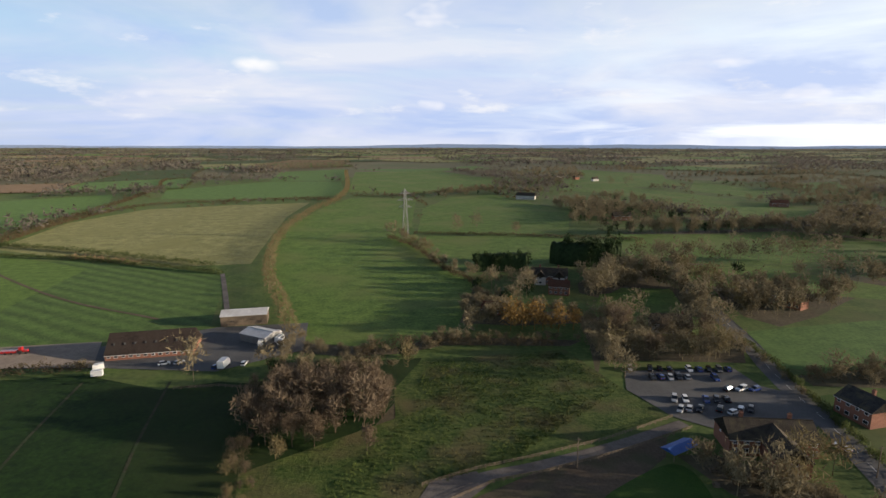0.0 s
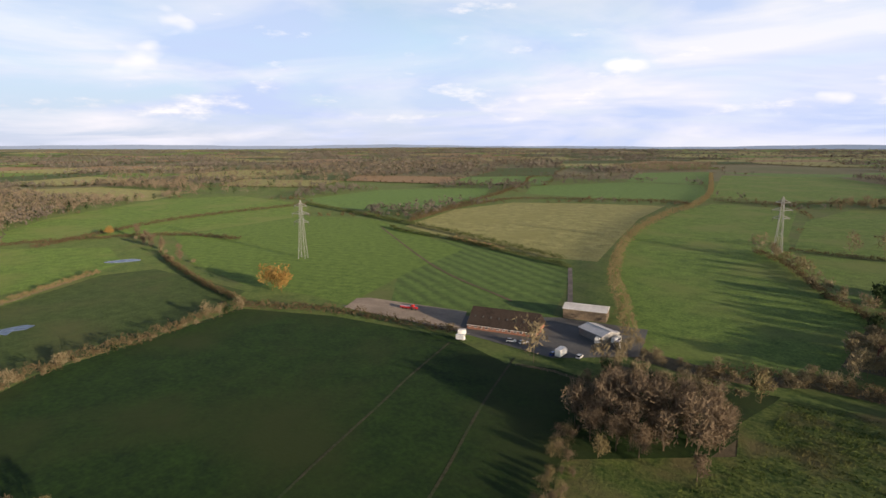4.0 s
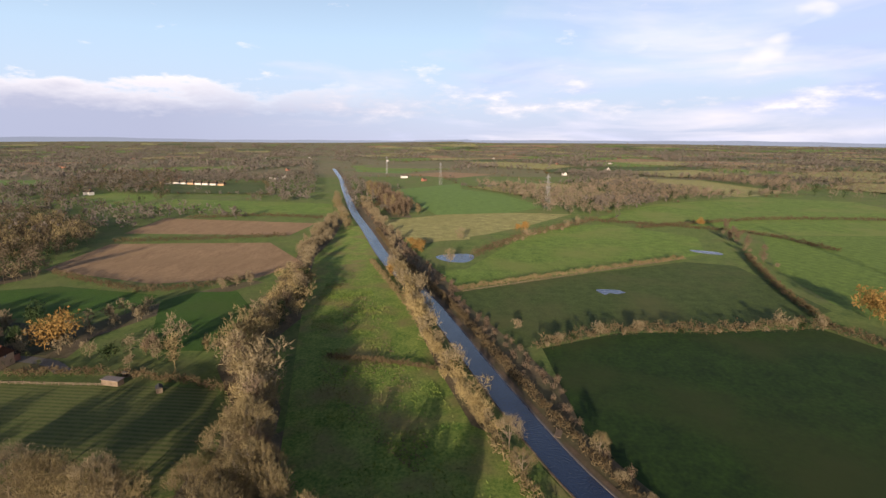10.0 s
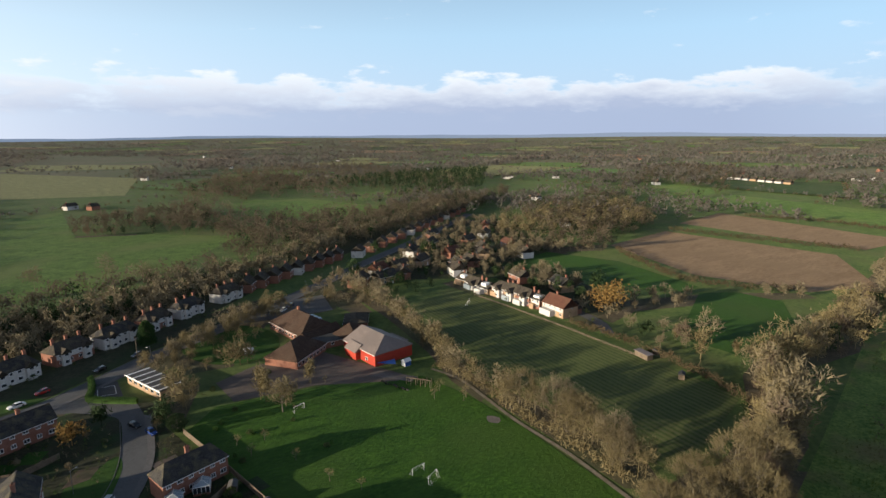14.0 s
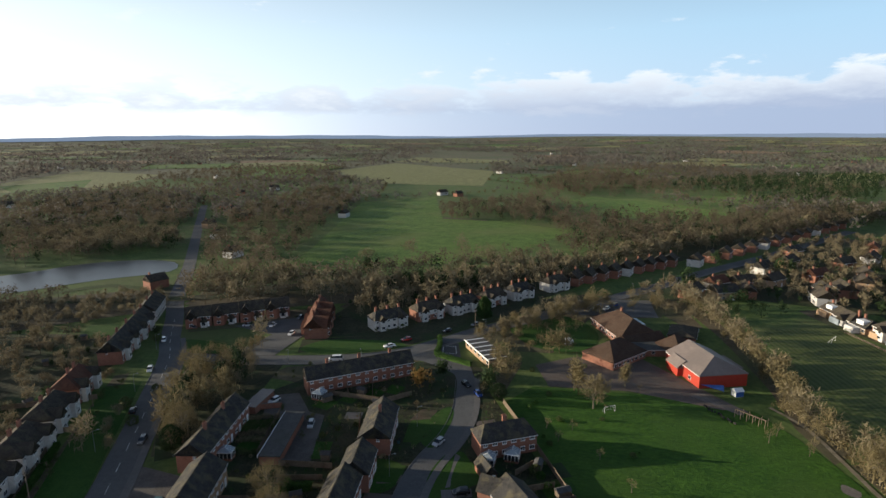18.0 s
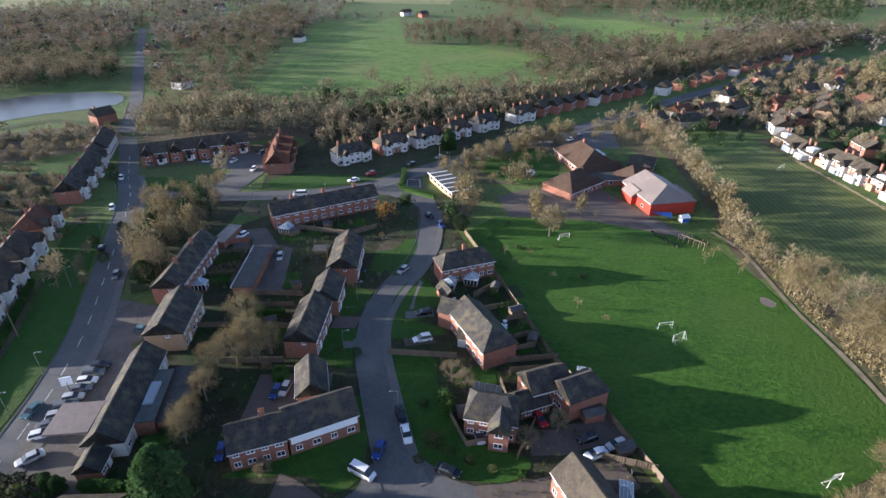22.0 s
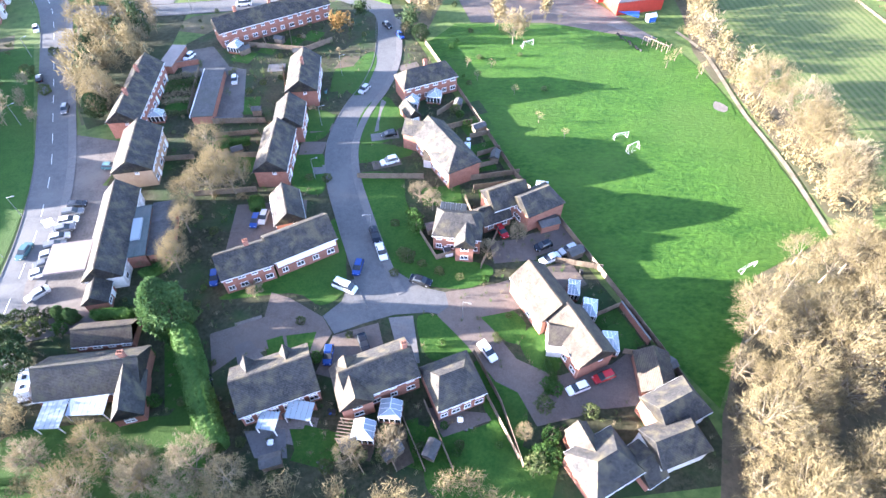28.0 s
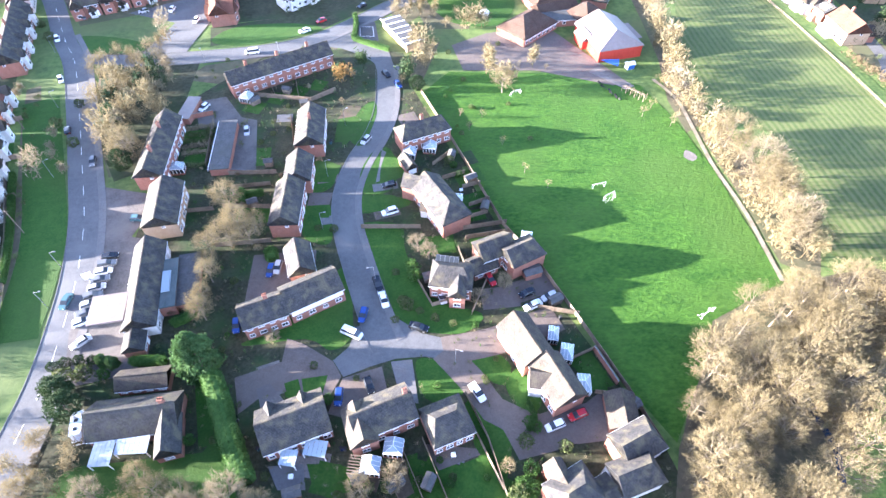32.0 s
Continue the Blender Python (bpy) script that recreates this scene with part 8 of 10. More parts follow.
car(2.3, -72.3, 102, "white", "estate")
car(-5.2, -63.9, 155, "black", "estate")
car(-15.8, -46.8, 115, "white", "estate")
car(-30.0, -38.0, 15, "white", "hatch")
car(-35.1, -39.6, 15, "red", "hatch")
car(12.7, -49.2, 84, "blue", "hatch")
car(6.4, -51.0, 105, "black", "hatch")
car(-0.7, -100.6, 15, "white", "suv")
car(-1.0, -111, 10, "black", "hatch")
car(29.3, -84.2, 80, "blue", "hatch")
car(27.6, -85.0, 80, "silver", "hatch")
car(4.8, -131.4, 55, "silver", "hatch")
car(-23.5, -75.2, 110, "red", "hatch")
car(-11.3, -71.5, 100, "silver", "hatch")
car(-31.4, -70.2, 18, "black", "hatch")
car(-32, -66.6, 20, "white", "estate")
car(-36.4, -68.6, 20, "silver", "hatch")
car(33.2, -45.2, 105, "black", "estate")
car(35.7, -69.2, 95, "blue", "hatch")
car(-3.2, -166, 120, "black", "hatch")
car(-6.8, -159.5, 110, "blue", "hatch")
car(22, -114.5, 5, "grey", "hatch")
# garage forecourt and main road
for _i, _c in enumerate(("black", "grey", "white", "grey", "silver", "grey", "silver", "grey", "white")):
    car(69.4 + 0.15 * _i, -93.5 + 2.4 * _i, 186 + 2 * _i, _c, ("hatch", "suv", "hatch", "estate")[_i % 4], 0.13, "cars on the garage forecourt")
car(69.3, -68.8, 40, "silver", "estate")
for _i in range(4):
    car(61.5 + 0.3 * _i, -84.5 - 3.0 * _i, 260, ("white", "black", "white", "grey")[_i], "hatch", 0.13, "cars on the garage forecourt")
car(76, -80.5, 80, "teal", "estate")
car(65.5, -106, 175, "teal", "hatch", 0.13)
car(84, -131, 100, "grey", "hatch")
car(107, -176, 112, "white", "hatch")
car(96, -147, 290, "black", "hatch")
car(117, -204, 112, "white", "hatch")
car(112, -220, 292, "grey", "hatch")
car(26, -199, 25, "white", "estate")
car(20, -206, 30, "red", "hatch")
car(4, -216, 35, "black", "hatch")
car(-8, -224, 35, "grey", "hatch")
car(44, -186, 5, "white", "van")
for _x, _y, _t, _c in ((68, -212, 80, "white"), (62, -215, 80, "black"), (58, -222, 60, "silver"), (70, -232, 70, "grey"), (79, -222, 80, "white"), (90, -222, 20, "silver"), (41, -140, 95, "silver"), (56, -154, 60, "white"), (-66, -250, 40, "silver"), (-70, -247, 40, "white"), (-75, -252, 40, "blue"), (-62, -245, 40, "grey")):
    car(_x, _y, _t, _c, "hatch", 0.13)
# public house car park
_pick = random.Random(3)
for _x0, _y0, _n, _gap, _t in ((66, 181, 11, 3.4, 80), (71, 174, 8, 3.0, 85), (84, 165, 5, 4.2, 30), (72, 158, 6, 3.2, 75), (71, 151.5, 8, 3.0, 60), (86, 150, 4, 3.6, 28)):
    for _i in range(_n):
        if _pick.random() < 0.78:
            car(_x0 + _gap * _i, _y0 - 0.12 * _i + _pick.uniform(-0.6, 0.6), _t + _pick.uniform(-8, 8) + _pick.choice((0, 180)), _pick.choice(("white", "silver", "silver", "grey", "black", "blue", "white", "silver", "black")), _pick.choice(("hatch", "estate", "suv", "hatch")), 0.135, "cars in the pub car park")
car(104.5, 130.5, 110, "silver", "estate", 0.11)
for _x, _y, _t, _c in ((-81, 183, 80, "blue"), (-72, 186, 90, "white"), (-101, 186, 30, "white"), (-96, 187, 60, "silver")):
    car(_x, _y, _t, _c, "hatch", 0.14)


# ---- fences ----
def panel_fence(points, high=1.7, label="weathered close-boarded garden fence", name="fence"):
    """Board panels between posts, along a line of the plan."""
    f = thing(name, label, "fence", pose(points[0][0], points[0][1], 0))
    key = ("panel", high)
    if key not in CACHE:
        bm = bmesh.new()
        line = [(0.1 * i, 0.018 * (1 if (i // 2) % 2 else -1)) for i in range(19)]
        line += [(1.8, 0.06), (0, 0.06)]
        n = len(line)
        solid(bm, [(x, y, 0.06) for x, y in line] + [(x, y, high) for x, y in line], [tuple(range(n))[::-1], tuple(range(n, 2 * n))] + [(i, (i + 1) % n, n + (i + 1) % n, n + i) for i in range(n)])
        me = bpy.data.meshes.new("panel")
        bm.to_mesh(me)
        bm.free()
        me.materials.append(WOOD)
        bm = boxes((-0.05, -0.05, 0, 0.05, 0.05, high + 0.1))
        post = bpy.data.meshes.new("post")
        bm.to_mesh(post)
        bm.free()
        post.materials.append(WOOD)
        CACHE[key] = (me, post)
    me, post = CACHE[key]
    for a, b in zip(points, points[1:]):
        dx_, dy_ = b[0] - a[0], b[1] - a[1]
        n = max(1, round(math.hypot(dx_, dy_) / 1.85))
        turn = math.degrees(math.atan2(dy_, dx_))
        s = math.hypot(dx_, dy_) / n / 1.8
        for i in range(n):
            x, y = a[0] + dx_ * i / n - points[0][0], a[1] + dy_ * i / n - points[0][1]
            part("panel", me, None, f, "", pose(x, y, 0, 0, 0, turn) @ Matrix.Diagonal((s, 1, 1, 1)))
            part("post", post, None, f, "", pose(x, y, 0, 0, 0, turn))
    return f


def rail_fence(points, label="weathered post-and-rail timber fence", every=2.4, high=1.15, material=WOOD):
    f = thing("fence", label, "fence", pose(points[0][0], points[0][1], 0))
    key = ("rail", every, material.name)
    if key not in CACHE:
        out = []
        for nm, bm in (("rails", boxes((0, -0.025, 0.4, every, 0.025, 0.5), (0, -0.025, 0.7, every, 0.025, 0.8), (0, -0.025, 1.0, every, 0.025, 1.1))), ("post", boxes((-0.06, -0.06, 0, 0.06, 0.06, high)))):
            me = bpy.data.meshes.new(nm)
            bm.to_mesh(me)
            bm.free()
            me.materials.append(material)
            out.append(me)
        CACHE[key] = out
    rails, post = CACHE[key]
    for a, b in zip(points, points[1:]):
        dx_, dy_ = b[0] - a[0], b[1] - a[1]
        n = max(1, round(math.hypot(dx_, dy_) / every))
        turn = math.degrees(math.atan2(dy_, dx_))
        s = math.hypot(dx_, dy_) / n / every
        for i in range(n):
            x, y = a[0] + dx_ * i / n - points[0][0], a[1] + dy_ * i / n - points[0][1]
            part("rail", rails, None, f, "", pose(x, y, 0, 0, 0, turn) @ Matrix.Diagonal((s, 1, 1, 1)))
            part("post", post, None, f, "", pose(x, y, 0, 0, 0, turn))
    return f


panel_fence([(-14.1, -154.5), (-21.1, -128.6), (-29.9, -92.5), (-36.8, -76.6), (-42.7, -58.2), (-47, -43.9), (-50, -32)])
panel_fence([(-13.3, -47), (-16.4, -37), (-18, -26)])
rail_fence([(-5, 115), (8, 121.5), (22.4, 126.5), (44, 135), (67, 147.2)])
rail_fence([(0, 108.5), (12, 116.4), (24, 120), (46, 129), (70, 141)])
rail_fence([(-88, 166), (-74, 168), (-62, 166)])
rail_fence([(-282, -4), (-320, 60), (-372, 146)], "post-and-rail fence along a farm hedge")


# ---- belts of trees and scrub, each one mass ----
def belt(poly, gap, seed, material, sizes, label, high=11.0, wide=9.5, tufts=110, blade=1.15, thick=0.5):
    fan = material not in (LEAF, SHRUB, FARWOOD)
    if fan:
        blade, thick = blade * 1.7, thick * (0.5 if material is TWIGRED or sum(math.hypot(q[0], q[1] + 20) for q in poly) / len(poly) < 130 else 0.68)
    far_off = sum(math.hypot(*q) for q in poly) / len(poly) > 270
    if far_off and tufts > 80:
        tufts, thick, high = int(tufts * 0.6), thick * 1.6, high * (1.2 if high > 10 else 1.0)
    return wood_mass("tree_belt", scatter(poly, gap, seed, sizes), material, label, seed + 200, high, wide, tufts, blade, thick, 0.8, fan=fan)


LB = "belt of leafless brown winter trees"
belt([(-6, 214), (0, 205), (50, 204), (56, 210), (22, 213)], 5.5, 141, TWIG, (0.3, 0.55), "brown scrub at the foot of golden trees", tufts=150, blade=0.85, thick=0.3)
belt([(52, 172), (58, 190), (110, 187), (119, 206), (112, 216), (88, 216), (76, 240), (62, 240), (58, 206)], 6.6, 1, TWIG, (0.75, 1.2), LB, tufts=190, blade=0.85, thick=0.3)
belt([(0, 250), (8, 284), (20, 284), (34, 250), (60, 246), (72, 232), (30, 228), (6, 232)], 8, 2, TWIG, (0.6, 1.1), LB, tufts=180)
belt([(76, 300), (100, 330), (124, 334), (128, 300), (126, 240), (112, 240), (119, 288), (98, 290), (80, 270), (72, 280)], 7.5, 61, TWIG, (0.8, 1.25), LB, tufts=180)
belt([(138, 240), (146, 226), (172, 240), (200, 262), (255, 300), (245, 318), (196, 296), (150, 300), (142, 270)], 8, 3, TWIG, (0.8, 1.3), LB, tufts=180)
belt([(136, 330), (140, 356), (200, 360), (264, 366), (264, 356), (200, 350), (150, 342)], 9, 4, TWIG, (0.5, 0.95), LB, tufts=150)
belt([(106, 462), (122, 505), (150, 530), (240, 600), (262, 610), (200, 650), (143, 690), (118, 600), (100, 500)], 10, 5, TWIG, (0.85, 1.45), LB, tufts=120)
belt([(118, 480), (150, 530), (240, 600), (150, 640), (120, 560)], 24, 62, LEAF, (0.7, 1.2), "dark evergreens in the tree belt", 12, 8, 120, 1.0, 0.5)
belt([(285, 440), (350, 420), (450, 545), (480, 640), (440, 600), (380, 560), (300, 500)], 10, 63, TWIG, (0.8, 1.45), LB, tufts=120)
belt([(466, 660), (560, 660), (860, 1050), (630, 1080), (520, 860)], 17, 64, TWIG, (0.9, 1.5), LB, tufts=60)
belt([(145, 1190), (330, 1130), (450, 1300), (620, 1600), (400, 1500), (230, 1450), (150, 1300)], 20, 65, TWIG, (0.9, 1.5), LB, tufts=60)
belt([(560, 1150), (900, 1500), (1100, 1400), (800, 1080)], 26, 66, TWIG, (0.9, 1.6), LB, tufts=45)
belt([(255, 840), (330, 760), (420, 740), (440, 700), (330, 720), (250, 790)], 13, 67, TWIG, (0.6, 1.1), LB, tufts=60)
belt([(-66, 200), (-40, 194), (-16, 196), (10, 210), (6, 220), (-20, 206), (-44, 206), (-62, 212)], 5.5, 6, TWIG, (0.3, 0.6), "tangle of brown scrub beside the meadow", tufts=190, blade=0.85, thick=0.3)
belt([(-61, 134), (-46, 124), (-18, 128), (-9, 146), (-12, 164), (-34, 170), (-58, 164)], 4.1, 7, TWIGRED, (0.7, 1.1), "small reddish-brown wood of leafless trees", 11, 6.5, 210, 0.95, 0.26)
belt([(-52, 128), (-34, 130), (-16, 132), (-14, 118), (-28, 110), (-44, 104), (-50, 112)], 5, 8, TWIGPALE, (0.35, 0.7), "tangle of brown scrub beside the paddock", tufts=190, blade=0.85, thick=0.3)
belt([(-60, 174), (-30, 172), (-12, 186), (-30, 190), (-58, 188)], 6, 9, TWIG, (0.45, 0.8), LB, tufts=190, blade=0.85, thick=0.3)
belt([(-345, -56), (-300, -43), (-250, -27), (-214, -15), (-212, -21), (-250, -34), (-300, -51), (-345, -64)], 4.5, 10, SUNTWIG, (0.65, 1.05), "belt of pale golden trees along the canal")
belt([(-212, -16), (-170, -2), (-128, 12), (-100, 22), (-98, 16), (-128, 4), (-170, -9), (-212, -22)], 5.5, 11, SUNTWIG, (0.45, 0.8), "scrub and small trees on the canal bank", tufts=190, blade=0.85, thick=0.3)
belt([(-700, -130), (-550, -88), (-400, -46), (-315, -16), (-247, 9), (-189, 24), (-136, 42), (-100, 54), (-98, 46), (-136, 32), (-189, 14), (-247, -4), (-315, -30), (-400, -60), (-550, -104), (-700, -148)], 5, 12, TWIGRED, (0.1, 0.25), "brown scrub belt along the towpath")
belt([(-560, -62), (-640, -78), (-780, -118), (-900, -150), (-900, -172), (-780, -145), (-640, -104), (-562, -84)], 8, 13, TWIGRED, (0.9, 1.3), "row of tall slim leafless poplars", 12, 5)
belt([(-176, -76), (-204, -80), (-243, -76), (-310, -90), (-312, -110), (-243, -100), (-200, -96), (-178, -90)], 10, 14, SUNTWIG, (0.6, 1.15), LB, tufts=220, blade=0.85, thick=0.3)
belt([(-176, -76), (-204, -80), (-243, -76), (-310, -90), (-312, -110), (-243, -100), (-200, -96), (-178, -90)], 6.5, 136, TWIGRED, (0.3, 0.65), "dark brown thicket under the pale trees", tufts=120, blade=0.85, thick=0.3)
belt([(-310, -92), (-400, -108), (-540, -128), (-540, -148), (-400, -128), (-310, -110)], 8, 15, TWIG, (0.5, 0.85), LB)
belt([(-176, -148), (-196, -132), (-206, -96), (-186, -92), (-172, -122)], 12, 16, TWIG, (0.55, 0.9), "garden trees beyond the rowed field", tufts=190, blade=0.85, thick=0.3)
belt([(-184, -160), (-210, -170), (-268, -150), (-300, -126), (-296, -118), (-262, -136), (-205, -155), (-184, -150)], 7, 17, TWIG, (0.4, 0.7), LB)
belt([(-215, -260), (-265, -272), (-300, -256), (-320, -268), (-265, -290), (-212, -272)], 7, 18, TWIG, (0.5, 0.85), LB)
belt([(-115, -264), (-150, -262), (-190, -240), (-212, -190), (-262, -255), (-330, -420), (-290, -430), (-200, -352)], 8.5, 19, TWIG, (0.4, 0.75), "bare garden trees among the houses")
belt([(-120, -262), (-190, -240), (-262, -255), (-330, -420), (-200, -352)], 15, 20, LEAF, (0.4, 0.8), "dark evergreens among the houses", 10, 6, 120, 0.8, 0.4)
belt([(46, -238), (10, -256), (-60, -300), (-130, -352), (-330, -486), (-345, -508), (-150, -395), (-40, -322), (46, -272)], 7.5, 21, TWIG, (0.75, 1.25), LB)
belt([(46, -240), (-60, -302), (-130, -354), (-150, -390), (-40, -318), (46, -268)], 14, 22, LEAF, (0.5, 1.0), "dark evergreens behind the street", 11, 6, 120, 0.8, 0.4)
belt([(148, -132), (190, -125), (235, -236), (160, -246), (150, -190)], 13, 23, TWIG, (0.3, 0.6), "garden trees behind the terrace")
belt([(-12, -200), (-34, -222), (-54, -238), (-70, -256), (-64, -262), (-44, -246), (-22, -230), (-6, -212)], 6, 24, TWIGPALE, (0.4, 0.62), "row of pale twiggy trees along the street", tufts=190, blade=0.85, thick=0.3)
belt([(-98, -262), (-112, -262), (-132, -280), (-120, -292), (-96, -276)], 7, 25, TWIG, (0.5, 0.8), LB)
belt([(97, -186), (80, -192), (74, -172), (68, -150), (68, -128), (78, -124), (89, -150)], 6.5, 26, TWIGPALE, (0.6, 0.95), "clump of bare trees beside the road", 11, 9, 230, 0.85, 0.2)
belt([(76, -46), (64, -50), (61, -36), (30, -30), (-14, -25), (-20, -8), (70, -10), (76, -30)], 5.2, 27, TWIGPALE, (0.4, 0.65), "bare scrub behind the gardens", tufts=190, blade=0.85, thick=0.3)
belt([(98, 100), (84, 98), (66, 112), (60, 128), (70, 128), (90, 114)], 7, 29, TWIG, (0.4, 0.7), "bare trees round the beer garden", tufts=190, blade=0.85, thick=0.3)
belt([(122, 176), (160, 182), (250, 178), (250, 166), (150, 166), (122, 168)], 6.5, 30, TWIG, (0.35, 0.6), "brown roadside scrub")
belt([(340, -380), (560, -420), (620, -900), (300, -900), (240, -560)], 15, 31, FARWOOD, (0.6, 1.1), LB, tufts=45, blade=1.6, thick=0.5)
belt([(230, -900), (640, -980), (560, -1500), (100, -1450), (60, -1000)], 19, 32, FARWOOD, (0.8, 1.3), LB, tufts=34, blade=2.0, thick=0.7)

belt([(-93.5, -124), (-94, -141), (-100, -165), (-104, -195), (-106, -214), (-107, -258), (-115, -258), (-113, -212), (-111, -195), (-107, -163), (-101, -128)], 5.5, 33, TWIGPALE, (0.4, 0.85), "thick row of bare trees behind the school field", 10.5, 9.5, 220, 0.85, 0.17)
belt([(-97, -124), (-105, -124), (-108, -104), (-109, -76), (-103, -66), (-96, -72), (-97, -100)], 5.5, 34, TWIGPALE, (0.75, 1.15), "tall bare trees beside the rowed field", 11.5, 9.5, 260, 0.85, 0.17)
belt([(-104, -48), (-128, -52), (-150, -57), (-182, -74), (-178, -90), (-150, -72), (-126, -66), (-106, -62)], 9, 35, SUNTWIG, (0.75, 1.2), LB, tufts=240, blade=0.85, thick=0.2)
belt([(-104, -48), (-128, -52), (-150, -57), (-182, -74), (-178, -90), (-150, -72), (-126, -66), (-106, -62)], 5, 135, TWIGRED, (0.25, 0.55), "dark brown thicket under the pale trees", tufts=120, blade=0.85, thick=0.3)
belt([(190, -211), (153, -211), (138, -205), (130, -176), (124, -150), (116, -118), (112, -90), (160, -60), (230, -150)], 9, 36, TWIG, (0.3, 0.6), "bare garden trees behind the pairs", tufts=90)
belt([(190, -211), (153, -211), (138, -205), (130, -176), (124, -150), (116, -118), (112, -90), (160, -60), (230, -150)], 13, 37, LEAF, (0.25, 0.55), "dark evergreens in the gardens behind the pairs", 9, 7, 120, 0.8, 0.4)
belt([(320, -236), (230, -246), (193, -262), (152, -280), (136, -250), (156, -234), (190, -212), (260, -200)], 5, 38, TWIG, (0.2, 0.45), "brown scrub along the railway", tufts=90)
belt([(56, -250), (40, -232), (20, -240), (-10, -258), (-60, -292), (-70, -310), (-30, -310), (36, -290)], 8, 39, TWIG, (0.45, 0.9), "bare trees in the back gardens of the street", tufts=110)
belt([(56, -245), (40, -232), (20, -240), (-10, -258), (-60, -292), (-70, -310), (-30, -310), (36, -290)], 12, 40, LEAF, (0.3, 0.75), "dark evergreens in the back gardens of the street", 10, 6.5, 120, 0.8, 0.4)
belt([(46, -212), (14, -226), (-14, -244), (-40, -262), (-38, -258), (-12, -240), (16, -220), (46, -208)], 7, 41, SHRUB, (0.18, 0.35), "front garden shrubs along the street", 9, 9, 90, 0.6, 0.3)
belt([(112, -214), (90, -221), (66, -232), (52, -214), (46, -232), (70, -246), (100, -240), (124, -236)], 9, 42, SHRUB, (0.2, 0.4), "shrubs round the mews houses", 9, 8, 90, 0.6, 0.3)
belt([(128, -240), (104, -240), (66, -254), (40, -256), (44, -285), (90, -292), (134, -276)], 8.5, 43, TWIG, (1.0, 1.5), LB, tufts=120)
belt([(-158, -246), (-168, -190), (-174, -148), (-178, -146), (-186, -160), (-180, -250)], 8, 44, SHRUB, (0.2, 0.45), "garden shrubs behind the row", 10, 8, 90, 0.6, 0.35)
belt([(-160, -246), (-162, -200), (-164.5, -150), (-162.5, -149), (-160, -198), (-158, -244)], 3.5, 45, SHRUB, (0.14, 0.28), "garden hedge along the field edge", 9, 10, 70, 0.5, 0.3)
belt([(-112, -246), (-128, -228), (-150, -236), (-152, -262), (-116, -264)], 10, 46, LEAF, (0.5, 0.95), "cedars and dark evergreens in the gardens", 10, 9, 240, 0.7, 0.35)
belt([(-20, -196), (-36, -194), (-56, -242), (-44, -250), (-16, -222)], 9, 47, TWIGPALE, (0.4, 0.65), "pale trees on the school green", 10, 9, 200, 0.8, 0.18)
clipped_hedge([(20, 331), (34, 332.5), (52, 331)], 10.5, 8, "clipped block of dark conifers beside a meadow", 71, 50, LEAF)
clipped_hedge([(72, 354), (84, 345), (98, 344), (114, 346)], 14, 9, "tall dense dark conifer row beside a farmhouse", 72, 50, LEAF)
belt([(72, 356), (84, 342), (98, 336), (116, 342), (114, 352), (98, 349), (88, 354), (78, 362)], 4.5, 48, LEAF, (0.85, 1.1), "tall dense dark conifer row beside a farmhouse", 18, 8, 260, 1.0, 0.5)
belt([(18, 326), (36, 328), (54, 326), (54, 335), (36, 337), (20, 336)], 4, 49, LEAF, (0.85, 1.05), "clipped block of dark conifers beside a meadow", 12, 7, 260, 0.9, 0.5)
belt([(-50, -20), (-54, -32), (-61, -43), (-71, -56), (-90, -65), (-92, -61), (-74, -52), (-64, -40), (-57, -28), (-52, -12), (-46, 4), (-42, 2), (-44, -12)], 2.2, 50, TWIGPALE, (0.14, 0.3), "brambles and scrub along the wood edge", 9, 10, 60, 0.5, 0.09)
belt([(-48, 6), (-54, -20), (-64, -36), (-90, -58), (-112, -56), (-114, 8)], 4.0, 51, TWIG, (0.16, 0.36), "low undergrowth in the pale wood", 9, 10, 60, 0.55, 0.1)
_plot = [(-12, -156), (-28, -95), (-35, -78), (-41, -59), (-50, -34), (-50, -22), (40, -22), (72, -26), (70, -62), (50, -66), (52, -120), (60, -150), (40, -170), (5, -172), (-10, -168)]
wood_mass("garden_plants", garden_spots(_plot, 2.6, 61, (0.07, 0.17)), SHRUB, "green and brown plants in garden beds", 261, 8, 9, 34, 0.4, 0.2)
wood_mass("garden_plants", garden_spots(_plot, 4.6, 62, (0.08, 0.2)), TWIG, "bare bushes in garden beds", 262, 9, 9, 50, 0.5, 0.12)
wood_mass("garden_plants", garden_spots(_plot, 7.5, 63, (0.08, 0.22)), HEDGEGREEN, "clipped evergreen plants in garden beds", 263, 9, 9, 60, 0.35, 0.2)
belt([(92, -82), (97, -104), (104, -128), (111, -150), (117, -172), (113, -174), (105, -150), (99, -128), (93, -106), (89, -86)], 4, 53, SHRUB, (0.15, 0.36), "front garden hedges and shrubs beside the road", 9, 9, 100, 0.55, 0.25)
belt([(-40, -206), (-30, -232), (-52, -252), (-84, -270), (-100, -262), (-92, -236), (-58, -232), (-48, -212)], 8, 54, TWIGPALE, (0.5, 0.8), "pale trees round the school drive", 10, 9, 170, 0.85, 0.2)
belt([(-96, -222), (-104, -222), (-108, -262), (-90, -266)], 7, 55, TWIG, (0.5, 0.85), "bare trees beside the school", 10, 9, 170, 0.85, 0.2)
belt([(12, -190), (16, -180), (48, -166), (66, -172), (60, -180), (36, -184)], 6, 56, SHRUB, (0.14, 0.34), "shrubs behind the terrace", 9, 9, 100, 0.55, 0.25)
